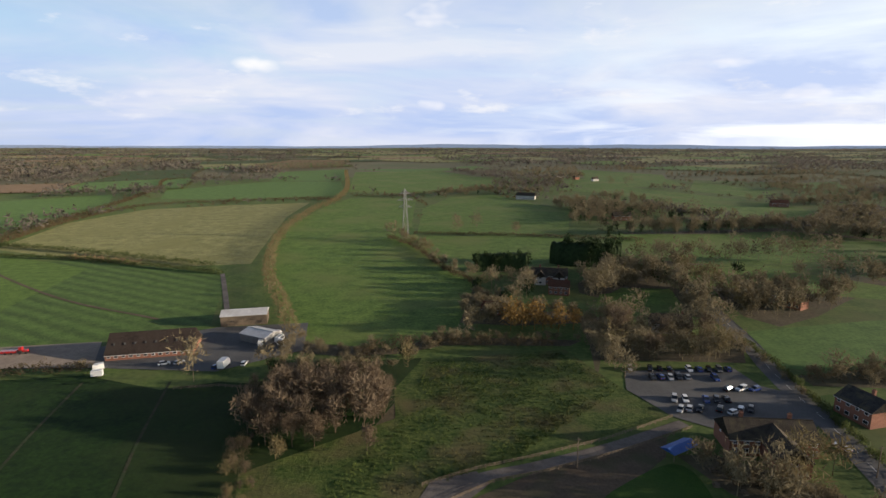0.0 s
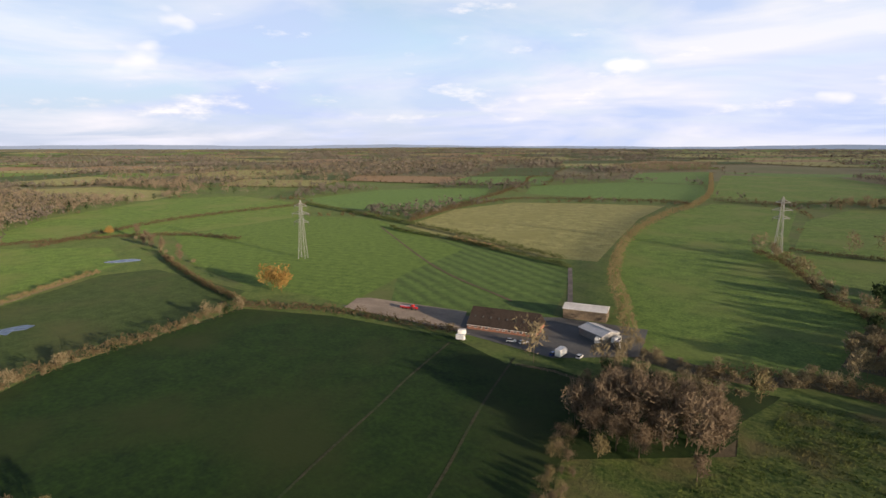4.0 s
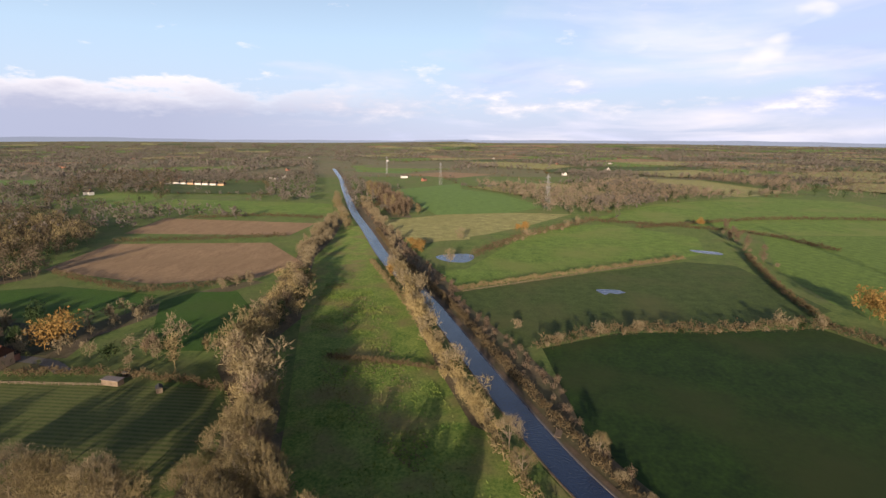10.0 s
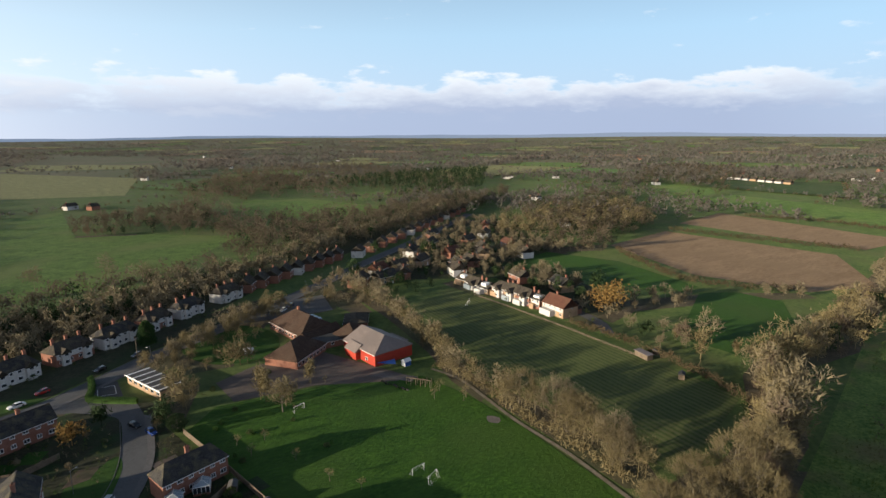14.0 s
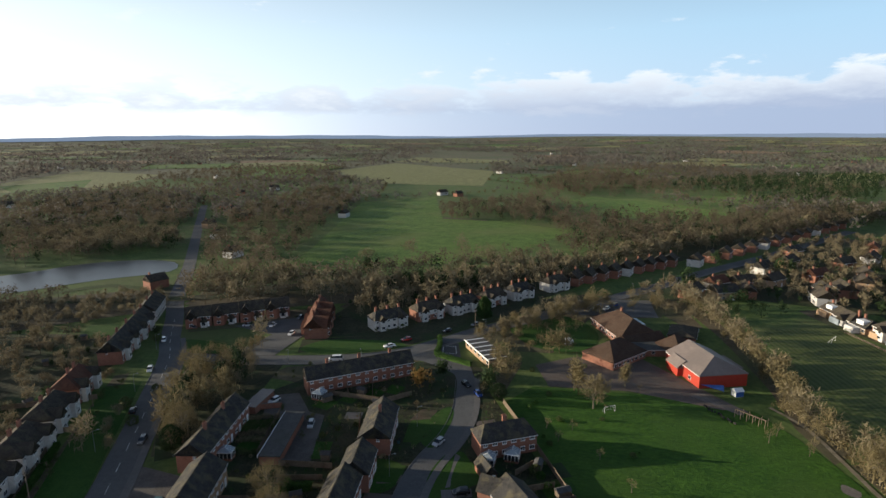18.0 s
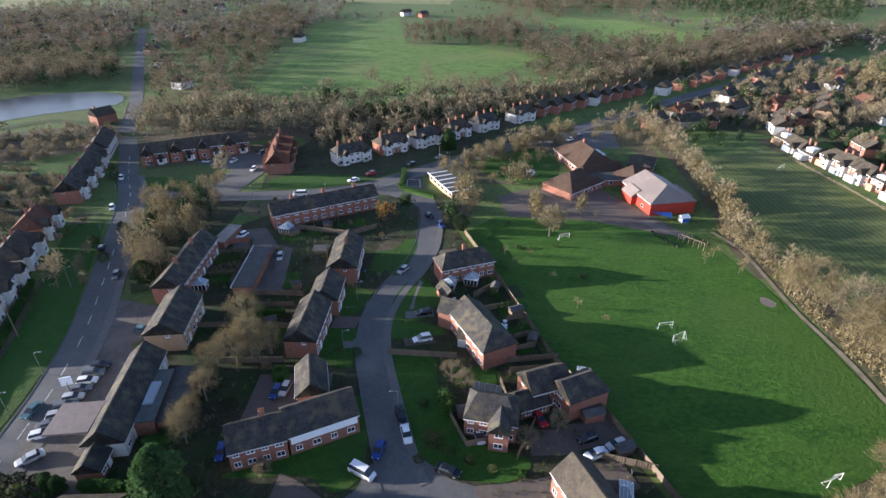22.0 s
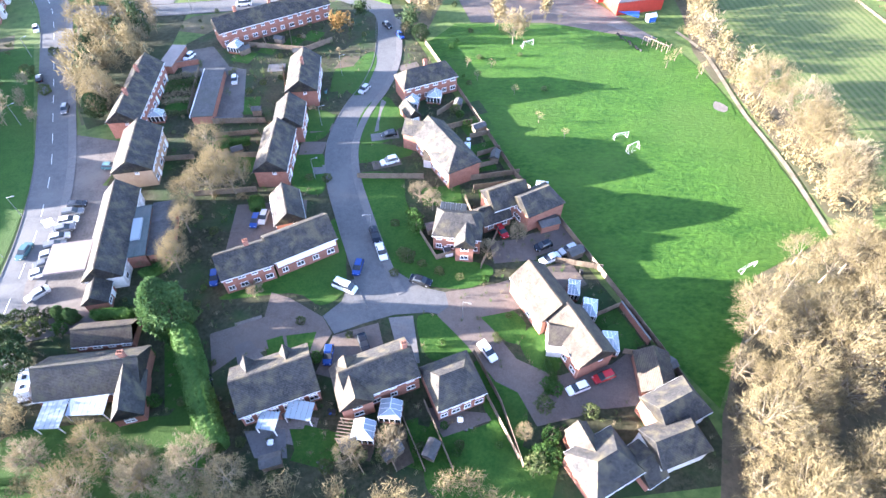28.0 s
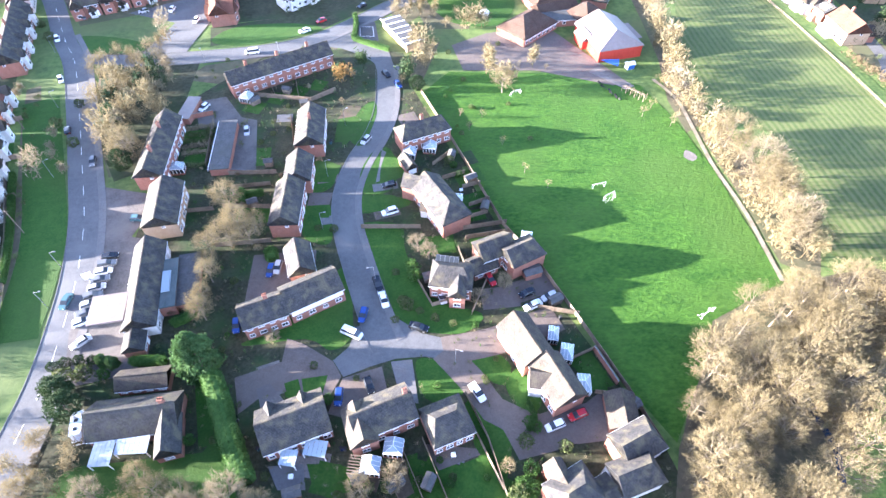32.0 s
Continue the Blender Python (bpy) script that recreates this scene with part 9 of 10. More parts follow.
belt([(-6, -160), (-14, -158), (-24, -186), (-14, -182)], 6.5, 57, TWIGPALE, (0.4, 0.7), "twiggy trees beside the close", 10, 9, 190, 0.8, 0.18)
belt([(48, -70), (43, -72), (38, -95), (42, -116), (50, -112), (46, -92)], 6.5, 58, TWIGPALE, (0.16, 0.3), "pale bare trees behind the workshop", 10, 9, 220, 0.7, 0.12)
belt([(30, -148), (62, -152), (52, -122), (30, -120)], 9, 59, SHRUB, (0.14, 0.3), "overgrown shrubs in the back gardens", 9, 8, 90, 0.5, 0.22)
belt([(18, -507), (-22, -480), (-30, -525), (13, -544)], 7, 68, TWIGRED, (0.45, 0.8), "reddish-brown thicket in the pasture", tufts=120)
belt([(-279, -372), (-285, -325), (-336, -289), (-365, -290), (-440, -310), (-500, -400), (-400, -410)], 11, 69, TWIGPALE, (0.8, 1.35), LB, tufts=130)
belt([(-196, -232), (-206, -250), (-250, -300), (-300, -300), (-262, -250), (-215, -205), (-188, -200)], 8.5, 70, TWIG, (0.45, 0.85), "garden trees behind the row", tufts=120)
belt([(-188, -196), (-206, -212), (-216, -196), (-205, -172), (-192, -170)], 8, 71, LEAF, (0.5, 0.95), "dark evergreens behind the row", 11, 7, 150, 0.8, 0.4)
for _x, _y, _s in ((-4, -360, 1.3), (-20, -340, 1.3), (-38, -318, 1.2), (30, -352, 1.1), (58, -340, 1.0), (-80, -530, 1.3), (-126, -631, 1.1)):
    wood_mass("tree_crown", [(_x, _y, _s)], TWIG, "spreading bare oak at the field edge", int(abs(_x)), 14, 14, 260, 2.0, 0.2, 0.8, fan=True)
belt([(38, -270), (32, -282), (-10, -280), (-16, -266), (8, -268)], 7.5, 72, LEAF, (0.8, 1.2), "dark evergreens behind the houses", 12, 7, 190, 0.9, 0.45)


def plain_house(x, y, turn, long, deep, wall, roof, label, eave=4.8, ridge=7.8):
    """A far house: walls with gables and a pitched roof."""
    h = thing("house", label, "house", pose(x, y, 0, 0, 0, turn), "far houses among trees")
    part("wall", wall_bmesh(long, deep, eave, ridge), wall, h)
    part("roof", roof_bmesh(long, deep, eave, ridge), roof, h)
    part("chimney", boxes((long * 0.3 - 0.4, -0.5, ridge - 0.6, long * 0.3 + 0.4, 0.5, ridge + 1.2)), BRICK, h)
    return h


for _x, _y, _t, _l, _w in ((20, -754, 40, 14, RENDERED), (-2, -736, 40, 11, BRICK), (-483, -530, 20, 11, TANBRICK), (-470, -512, 110, 10, RENDERED), (-464, -469, 30, 10, BRICK), (-352, -345, 60, 9, RENDERED), (-383, -352, 40, 9, BRICK), (-770, -558, 70, 13, RENDERED), (-1096, -401, 80, 16, RENDERED), (246, 1151, 10, 12, RENDERED), (268, 1110, 30, 11, BRICK), (294, 1065, 15, 12, RENDERED)):
    plain_house(_x, _y, _t, _l, 8.0, _w, TILE, "far brick house among bare trees" if _w is not RENDERED else "far white house among bare trees")
for _i in range(9):
    plain_house(-968 + 5 * _i, -560 + 16 * _i, 78 + 5 * (_i % 3), 11, 8.0, RENDERED if _i % 4 else TANBRICK, TILE, "far pale house in a row at the field edge")
for _x, _y, _t, _l, _w in ((163, -283, 55, 10, BRICK), (192, -429, 65, 10, RENDERED), (152, -360, 70, 11, RENDERED), (209, -520, 60, 12, BRICK), (228, -556, 60, 10, BRICK), (212, -542, 150, 10, BRICK), (240, -580, 62, 12, BRICK), (278, -829, 30, 14, RENDERED), (301, -754, 60, 12, BRICK), (481, -636, 20, 12, RENDERED), (423, -621, 10, 12, BRICK), (392, -606, 15, 16, BRICK), (521, -619, 15, 12, RENDERED), (114, -546, 80, 12, RENDERED), (262, -610, 62, 11, BRICK), (222, -480, 65, 10, TANBRICK)):
    plain_house(_x, _y, _t, _l, 8.0, _w, TILE, "house among tall trees beside the road")
plain_house(322, -598, 154, 34, 10.0, BRICK, FELT, "long low flat-roofed building beside the road", 4.0, 4.4)
for _i, (_poly, _gap) in enumerate((([(155, 456), (229, 463), (304, 477), (350, 422), (356, 434), (306, 494), (229, 480), (155, 470)], 8), ([(236, 552), (320, 520), (420, 520), (430, 536), (322, 536), (240, 572)], 9), ([(330, 648), (470, 660), (560, 690), (556, 712), (466, 684), (330, 668)], 11), ([(330, 862), (480, 850), (640, 880), (640, 910), (480, 884), (332, 890)], 13), ([(196, 1000), (420, 960), (700, 1010), (700, 1050), (420, 1000), (200, 1040)], 16), ([(140, 1180), (480, 1160), (900, 1260), (900, 1310), (480, 1210), (142, 1230)], 18), ([(-6, 760), (60, 806), (136, 790), (150, 812), (60, 832), (-12, 786)], 10), ([(190, 700), (260, 690), (262, 712), (192, 728)], 10), ([(262, 300), (330, 330), (346, 400), (330, 404), (312, 344), (256, 316)], 9))):
    belt(_poly, _gap, 80 + _i, TWIG, (0.8, 1.4), "line of tall bare trees between pastures", tufts=150 if _gap < 12 else 80)
    belt(_poly, _gap * 2.4, 100 + _i, LEAF, (0.6, 1.1), "dark evergreens in a line of trees", 11, 8, 120, 1.0, 0.5)
belt([(97, -88), (112, -84), (114, -34), (97, -30)], 8, 140, TWIG, (0.5, 0.85), "roadside trees across the main road", 10, 8, 150, 0.85, 0.25)
for _seed, _mat in ((142, TWIGPALE), (143, TWIGRED)):
    wood_mass("tree_belt", along([(-55, 134), (-50, 122), (-45, 104), (-40, 86), (-41, 66)], 1.7, _seed, (0.2, 0.42), 3.4), _mat, "brown scrub along the paddock edge", _seed, 11, 9.5, 130, 1.4, 0.11, 0.8, fan=True)
# ---- garage forecourt and workshop yard ----
c = thing("canopy", "flat white forecourt canopy on posts", "canopy", pose(63.3, -74.5, 0, 0, 0, 4), "")
part("deck", boxes((-3.9, -3.9, 4.2, 3.9, 3.9, 4.6)), METALROOF, c, "weathered white canopy deck")
for _x in (-3.2, 3.2):
    part("post", boxes((_x - 0.15, -0.15, 0.1, _x + 0.15, 0.15, 4.2)), STEEL, c)
s = thing("long_shed", "low shed with a striped grey fibre-cement roof", "shed", pose(47.8, -82.5, 0, 0, 0, 97))
part("wall", boxes((-7.5, -2.2, 0, 7.5, 2.2, 2.6)), BRICK, s)
for _i in range(10):
    part("roof_sheet", boxes((-7.7 + 1.54 * _i, -2.5, 2.6 + 0.03 * (_i % 2), -7.7 + 1.54 * _i + 1.5, 2.5, 2.85 + 0.03 * (_i % 2))), FELT, s, "weathered grey roof sheet")
s = thing("workshop_extension", "flat-roofed workshop extension with a large rooflight", "extension", pose(52.3, -81, 0, 0, 0, 97))
part("wall", boxes((-7, -2.2, 0, 7, 2.2, 3.4)), BRICK, s)
part("roof", boxes((-7.2, -2.4, 3.4, 7.2, 2.4, 3.7)), SHEETROOF, s, "dark green-grey sheet roof")
part("rooflight", boxes((-3.4, -1.0, 3.7, 2.8, 1.0, 4.1, 0.15)), CONGLASS, s, "long pale glazed rooflight")
s = thing("sign", "tall white forecourt sign on a post", "sign", pose(70.7, -84.7, 0, 0, 0, 20))
part("post", boxes((-0.12, -0.12, 0.1, 0.12, 0.12, 4)), STEEL, s)
part("board", boxes((-1.0, -0.12, 3.2, 1.0, 0.12, 5.2)), WHITE, s)
# garage block in the court
s = thing("garage_block", "long flat-roofed garage block with a white fascia", "garage", pose(46.4, -132.2, 0, 0, 0, 90))
part("wall", boxes((-11, -2.6, 0, 11, 2.6, 2.35)), BRICK, s)
part("roof", boxes((-11.2, -2.8, 2.35, 11.2, 2.8, 2.6)), FELT, s)
part("fascia", boxes((-11.25, -2.95, 2.1, 11.25, -2.8, 2.66)), WHITE, s)
for _i in range(8):
    part("garage_door", boxes((-10.6 + 2.68 * _i, -2.68, 0.05, -10.6 + 2.68 * _i + 2.3, -2.6, 2.0)), WHITE, s)
s = thing("garage_row", "short flat-roofed garage row with blue-green doors", "garage", pose(59.9, -152, 0, 0, 0, 80))
part("wall", boxes((-5.6, -1.9, 0, 5.6, 1.9, 2.3)), BRICK, s)
part("roof", boxes((-5.8, -2.1, 2.3, 5.8, 2.1, 2.5)), METALROOF, s)
for _i in range(4):
    part("garage_door", boxes((-5.3 + 2.7 * _i, -1.98, 0.05, -5.3 + 2.7 * _i + 2.3, -1.9, 2.0)), PAINT["teal"], s)
# prefabricated school hall by the close
s = thing("prefab_hall", "long prefabricated building with a striped flat roof", "hall", pose(-10.6, -191, 0, 0, 0, -68))
part("wall", boxes((-10.5, -3.4, 0, 10.5, 3.4, 2.9)), TANBRICK, s)
part("roof", boxes((-11, -3.8, 2.9, 11, 3.8, 3.15)), FELT, s)
for _i in range(6):
    part("roof_batten", boxes((-10.2 + 3.9 * _i, -3.7, 3.15, -10.2 + 3.9 * _i + 0.5, 3.7, 3.28)), WHITE, s)
for _i in range(6):
    window(s, -9 + 3.5 * _i, 3.42, 1.1, 0, 2.0, 1.2)
part("fascia", boxes((-11.05, 3.8, 2.75, 11.05, 3.9, 3.2)), WHITE, s)


# ---- lean-to roofs, garden rooms, sheds ----
def lean_to(x, y, turn, w, d, label="white polycarbonate lean-to roof on posts"):
    t = thing("lean_to", label, "lean-to", pose(x, y, 0, 0, 0, turn))
    n = int(w / 0.8)
    for i in range(n):
        a, b = -w / 2 + w * i / n, -w / 2 + w * (i + 1) / n - 0.05
        bm = bmesh.new()
        solid(bm, [(a, 0, 2.8), (b, 0, 2.8), (b, d, 2.35), (a, d, 2.35), (a, 0, 2.86), (b, 0, 2.86), (b, d, 2.41), (a, d, 2.41)], [(3, 2, 1, 0), (4, 5, 6, 7), (0, 1, 5, 4), (1, 2, 6, 5), (2, 3, 7, 6), (3, 0, 4, 7)])
        part("roof_sheet", bm, CONGLASS, t)
    for px in (-w / 2 + 0.1, w / 2 - 0.1):
        part("post", boxes((px - 0.06, d - 0.2, 0, px + 0.06, d - 0.08, 2.38)), WHITE, t)
    part("back_wall", boxes((-w / 2, 0, 0, w / 2, 0.12, 2.75)), BRICK, t)
    return t


lean_to(56.6, -45.2, -4, 4.0, 5.5)
lean_to(51.4, -44.8, -4, 6.2, 3.4)
lean_to(21.4, -38.6, -15, 3.2, 3.0)
lean_to(16.4, -39.8, -15, 4.4, 3.0)
for _x, _y, _t in ((-17.8, -102, 77), (-35.0, -53.5, 70), (-36.6, -45.8, 78), (58.6, -125.3, 0)):
    conservatory(_x, _y, _t, 4.0, 2.6)


def shed(x, y, turn, w=2.4, d=1.9, high=1.9, roof=FELT, wall=WOOD, label="small timber garden shed with a felt roof"):
    t = thing("garden_shed", label, "shed", pose(x, y, 0, 0, 0, turn), "garden sheds")
    part("wall", wall_bmesh(w, d, high, high + 0.5), wall, t)
    part("roof", roof_bmesh(w, d, high, high + 0.5, over=0.15, thick=0.06), roof, t)
    part("door", boxes((w / 2, -0.4, 0.05, w / 2 + 0.04, 0.4, 1.75)), wall, t)
    return t


for _x, _y, _t in ((-24.0, -110.5, 20), (-26.2, -99, 70), (-8.6, -77.3, 10), (-37.4, -67.2, 20), (2.2, -30.5, 30), (21, -31, 10), (-20, -121, 70), (33, -124, 0), (36, -108, 20), (40, -155, 40), (30, -160, -25), (-33.5, -77.5, 10), (24, -152, 0), (-46.5, -40, 20), (9, -32.5, 20), (-4, -30, 60), (-170, -118, 20), (-159, -100, 30), (104, -104, 20), (126, -172, 30), (130, -150, 60), (150, -205, 10), (147, -180, 40), (-88, -161, 5)):
    shed(_x, _y, _t, random.Random(int(_x * 7 + _y)).uniform(1.8, 3.2))
m = thing("motorhome", "white motorhome parked beside the bungalow", "motorhome", pose(63.2, -48.2, 0, 0, 0, 100))
part("body", boxes((-3, -1.1, 0.5, 2.0, 1.1, 2.9), (2.0, -1.0, 0.5, 3.1, 1.0, 1.9, 0.1)), WHITE, m)
part("rooflight", boxes((-1.4, -0.35, 2.9, -0.7, 0.35, 3.0), (0.4, -0.35, 2.9, 1.1, 0.35, 3.0)), PANE, m)
part("windscreen", boxes((2.9, -0.9, 1.2, 3.14, 0.9, 1.75)), PANE, m)
_ty, _ri = wheel_mesh()
for _x in (-2, 2.2):
    for _y in (-1, 1):
        part("wheel", _ty, None, m, "", pose(_x, _y, 0.33))
# solar panels lie on the roof slope of the house below
sp = thing("solar_panels", "row of solar panels on a tiled roof", "solar panel", pose(-13.4, -78.2, 6.1, 42, 0, 164))
for _i in range(5):
    part("panel", boxes((-2.7 + 1.1 * _i, -0.8, 0.12, -2.7 + 1.1 * _i + 1.0, 0.8, 0.18)), PANE, sp)
    part("frame", boxes((-2.7 + 1.1 * _i - 0.04, -0.84, 0.05, -2.7 + 1.1 * _i + 1.04, 0.84, 0.14)), STEEL, sp)


# ---- playing field ----
def goal(x, y, turn, w=3.6, h=1.9):
    g = thing("goal", "white steel football goal", "goal", pose(x, y, 0.08, 0, 0, turn), "football goals")
    for px in (-w / 2, w / 2):
        part("goalpost", boxes((px - 0.03, -0.03, 0, px + 0.03, 0.03, h)), WHITE, g)
        v, f = [], []
        tube(v, f, (px, 0, h), (px, -1.1, 0.05), 0.02, 0.02, 4)
        tube(v, f, (px, 0, 0.05), (px, -1.1, 0.05), 0.02, 0.02, 4)
        part("stay", np_mesh("stay", v, f, WHITE), None, g)
    part("crossbar", boxes((-w / 2 - 0.03, -0.03, h - 0.03, w / 2 + 0.03, 0.03, h + 0.03)), WHITE, g)
    v, f = [], []
    for i in range(9):
        px = -w / 2 + w * i / 8
        tube(v, f, (px, 0, h), (px, -1.1, 0.05), 0.004, 0.004, 3)
    for i in range(5):
        tube(v, f, (-w / 2, -1.1 * i / 5, h * (1 - i / 5)), (w / 2, -1.1 * i / 5, h * (1 - i / 5)), 0.004, 0.004, 3)
    part("net", np_mesh("net", v, f, WHITE), None, g)
    return g


goal(-71.3, -59.5, 24)
goal(-59.1, -103.3, 8)
goal(-60.5, -99.0, 205)
goal(-45.1, -149.4, 20)
goal(-148, -207, 40, 4.5, 2.0)
w = thing("climbing_frame", "pale timber climbing frame with swings", "climbing frame", pose(-83.6, -144.6, 0, 0, 0, 128))
for _i in range(6):
    part("post", boxes((-4.2 + 1.65 * _i, -0.9, 0, -4.2 + 1.65 * _i + 0.14, -0.76, 2.6 if _i % 2 else 2.1)), WOOD, w)
    part("post", boxes((-4.2 + 1.65 * _i, 0.76, 0, -4.2 + 1.65 * _i + 0.14, 0.9, 2.6 if _i % 3 else 1.7)), WOOD, w)
part("beam", boxes((-4.2, -0.9, 2.4, 4.2, -0.78, 2.54), (-4.2, 0.78, 1.7, 4.2, 0.9, 1.84)), WOOD, w)
part("beam", boxes(*[(-4.1 + 1.65 * _i, -0.9, 2.06, -4.1 + 1.65 * _i + 0.1, 0.9, 2.18) for _i in range(6)]), WOOD, w)
_r = random.Random(4)
for _i in range(14):
    _x, _y = -74.2 - 0.33 * _i, -153.5 + 0.8 * _i
    o = thing("tyre", "old black tyre half sunk in the grass", "tyre", pose(_x + _r.uniform(-0.5, 0.5), _y, 0.36, 0, 0, _r.uniform(0, 180)), "play tyres")
    part("tread", _ty, None, o, "", pose(0, 0, 0) @ Matrix.Diagonal((1.2, 1.2, 1.2, 1)))
sheet("sandpit", [(-87.5, -120), (-84.6, -115), (-87.5, -110.5), (-92.2, -109.5), (-93.2, -117)], 0.13, PITCH, "ring of longer grass in the playing field", "bare earth", 1.5)
sheet("sandpit", [(-89.8, -116), (-88, -113), (-90, -111), (-92, -113)], 0.15, GRAVEL, "patch of pale sand in the grass", "sand", 1.0)
sheet("path", [(-77, -163), (-86, -150), (-82.5, -148), (-73, -160)], 0.135, GRAVEL, "pale concrete path from the school hall", "path")
sheet("canvas_sail", [(-77.4, -163.5), (-84.5, -163), (-82.5, -158.5)], 2.4, BLUEPAINT, "blue canvas shade sail", "shade sail")
h2 = thing("play_hut", "small white play hut beside the hall", "hut", pose(-87.8, -160.8, 0, 0, 0, 10))
part("wall", wall_bmesh(2.6, 2.2, 1.9, 2.6), WHITE, h2)
part("roof", roof_bmesh(2.6, 2.2, 1.9, 2.6, over=0.15, thick=0.08), WHITE, h2)
part("side_panel", boxes((-1.3, 1.1, 0.1, 1.3, 1.16, 1.8)), BLUEPAINT, h2)

# gabled white glazing and porch of the hall; school rooflights
sk = thing("hall_porch", "red porch with white frames on the school hall", "porch", pose(-76.6, -178.5, 0, 0, 0, 98))
part("wall", wall_bmesh(7.0, 5.0, 3.4, 5.4), REDMETAL, sk)
part("roof", roof_bmesh(7.0, 5.0, 3.4, 5.4, over=0.4), METALROOF, sk)
for _i in range(4):
    window(sk, -2.4 + 1.6 * _i, 2.52, 0.9, 0, 1.3, 1.6)
part("canopy", boxes((-8, 8.9, 2.6, 3, 12.4, 2.75)), METALROOF, hall)
house((-88, -205), (-94, -217), 10, 2.8, 4.2, BRICK, TILE, "low brick wing of the school", hips=(3, 3), storeys=1, unit=10, name="school_block", category="school")
house((-60, -196), (-80, -196), 9, 2.9, 3.6, BRICK, FELT, "flat-roofed link of the school with rooflights", storeys=1, unit=10, name="school_block", category="school")
tk = thing("water_tank", "white rounded storage tank behind a low wall", "tank", pose(-43.5, -203, 0))
bm = bmesh.new()
bmesh.ops.create_uvsphere(bm, u_segments=14, v_segments=8, radius=1.6, matrix=pose(0, 0, 1.4) @ Matrix.Diagonal((1.3, 1, 0.85, 1)))
part("shell", bm, WHITE, tk)
part("plinth", boxes((-1.6, -1.1, 0, 1.6, 1.1, 0.5)), PAVING, tk)


# ---- street furniture ----
def lamp_post(x, y, turn, high=6.0):
    o = thing("street_lamp", "slim grey street lamp with a bracket arm", "street lamp", pose(x, y, 0, 0, 0, turn), "street lamps")
    v, f = [], []
    tube(v, f, (0, 0, 0), (0, 0, high), 0.07, 0.045, 8)
    part("column", np_mesh("column", v, f, STEEL), None, o)
    v, f = [], []
    tube(v, f, (0, 0, high - 0.05), (1.2, 0, high + 0.25), 0.045, 0.04, 6)
    part("arm", np_mesh("arm", v, f, STEEL), None, o)
    part("lantern", boxes((1.05, -0.14, high + 0.17, 1.6, 0.14, high + 0.31, 0.05)), STEEL, o)
    return o


first_lamp = lamp_post(-12.2, -54.3, 150)
for _x, _y, _t in ((80.6, -91.5, 180), (80.1, -79.7, 180), (93.6, -126, 200), (17, -97, 180), (16, -117, 180), (11, -140, 200), (4, -78, 10), (103, -160, 200), (60, -182, 90), (-12, -215, 45), (115, -195, 200), (34, -183, 90), (-45, -241, 45), (-90, -272, 45)):
    copy_thing(first_lamp, pose(_x, _y, 0, 0, 0, _t))


def pole(x, y, high=8.5):
    o = thing("telegraph_pole", "brown wooden telegraph pole", "telegraph pole", pose(x, y, 0), "telegraph poles")
    v, f = [], []
    tube(v, f, (0, 0, 0), (0, 0, high), 0.15, 0.1, 8)
    part("mast", np_mesh("mast", v, f, WOOD), None, o)
    part("crossbar", boxes((-0.7, -0.05, high - 0.6, 0.7, 0.05, high - 0.48)), WOOD, o)
    return o


for _x, _y in ((94.2, -104.8), (110, -150), (-50, -244), (-110, -285), (-8, -222), (33, 122), (104, 118)):
    pole(_x, _y)

# ---- garden fences and walls ----
for _p in ([(-4.2, -42.3), (-5.8, -35.8)], [(7.0, -95.9), (-8.4, -94.1)], [(-16.4, -92.1), (-31, -93.2)], [(-17.1, -86.2), (-18.3, -78)], [(52, -147), (51, -125)], [(44, -121), (30.5, -120)], [(29.5, -106), (44, -108)], [(-20, -123), (-14, -118)], [(30, -94), (44, -94)], [(45, -68), (43, -62)], [(-33, -66), (-42, -63)], [(-40, -44), (-47, -42)], [(26, -130), (28, -146)], [(-19.5, -89), (-31, -90)], [(-23, -76), (-17.5, -66)], [(44, -160), (22, -154), (14, -159)], [(36, -165), (33.5, -157)], [(28, -169), (26, -156)], [(88, -70), (93, -88), (98, -104), (107, -128)], [(101, -119), (126, -110)], [(106, -136), (130, -128)], [(112, -155), (140, -146)]):
    panel_fence(_p)
rail_fence([(-159, -217), (-161, -185), (-162, -151), (-162, -121)])

# ---- farm clutter ----
tr = thing("tractor", "red farm tractor and implement on the arena edge", "tractor", pose(-160, 197, 0.15, 0, 0, 10))
part("body", boxes((-1.6, -0.5, 0.7, 1.6, 0.5, 1.5, 0.05), (-1.5, -0.7, 1.4, -0.2, 0.7, 2.6, 0.12)), PAINT["red"], tr)
part("trailer", boxes((-7.5, -1.0, 0.6, -2.2, 1.0, 1.4)), PAINT["red"], tr)
for _x, _s in ((-1.0, 2.2), (1.1, 1.4), (-4, 1.4), (-6, 1.4)):
    for _y in (-0.85, 0.85):
        part("wheel", _ty, None, tr, "", pose(_x, _y, 0.32 * _s) @ Matrix.Diagonal((_s, _s * 1.2, _s, 1)))
hb = thing("horse_trailer", "white horse trailer parked by the paddock gate", "trailer", pose(-122, 181.5, 0.05, 0, 0, 35))
part("body", boxes((-1.8, -0.9, 0.5, 1.8, 0.9, 2.4, 0.08)), WHITE, hb)
for _y in (-0.95, 0.95):
    part("wheel", _ty, None, hb, "", pose(0, _y, 0.33))
part("drawbar", boxes((1.8, -0.08, 0.45, 3.0, 0.08, 0.55)), STEEL, hb)
copy_thing(hb, pose(-119, 176, 0.05, 0, 0, 15))
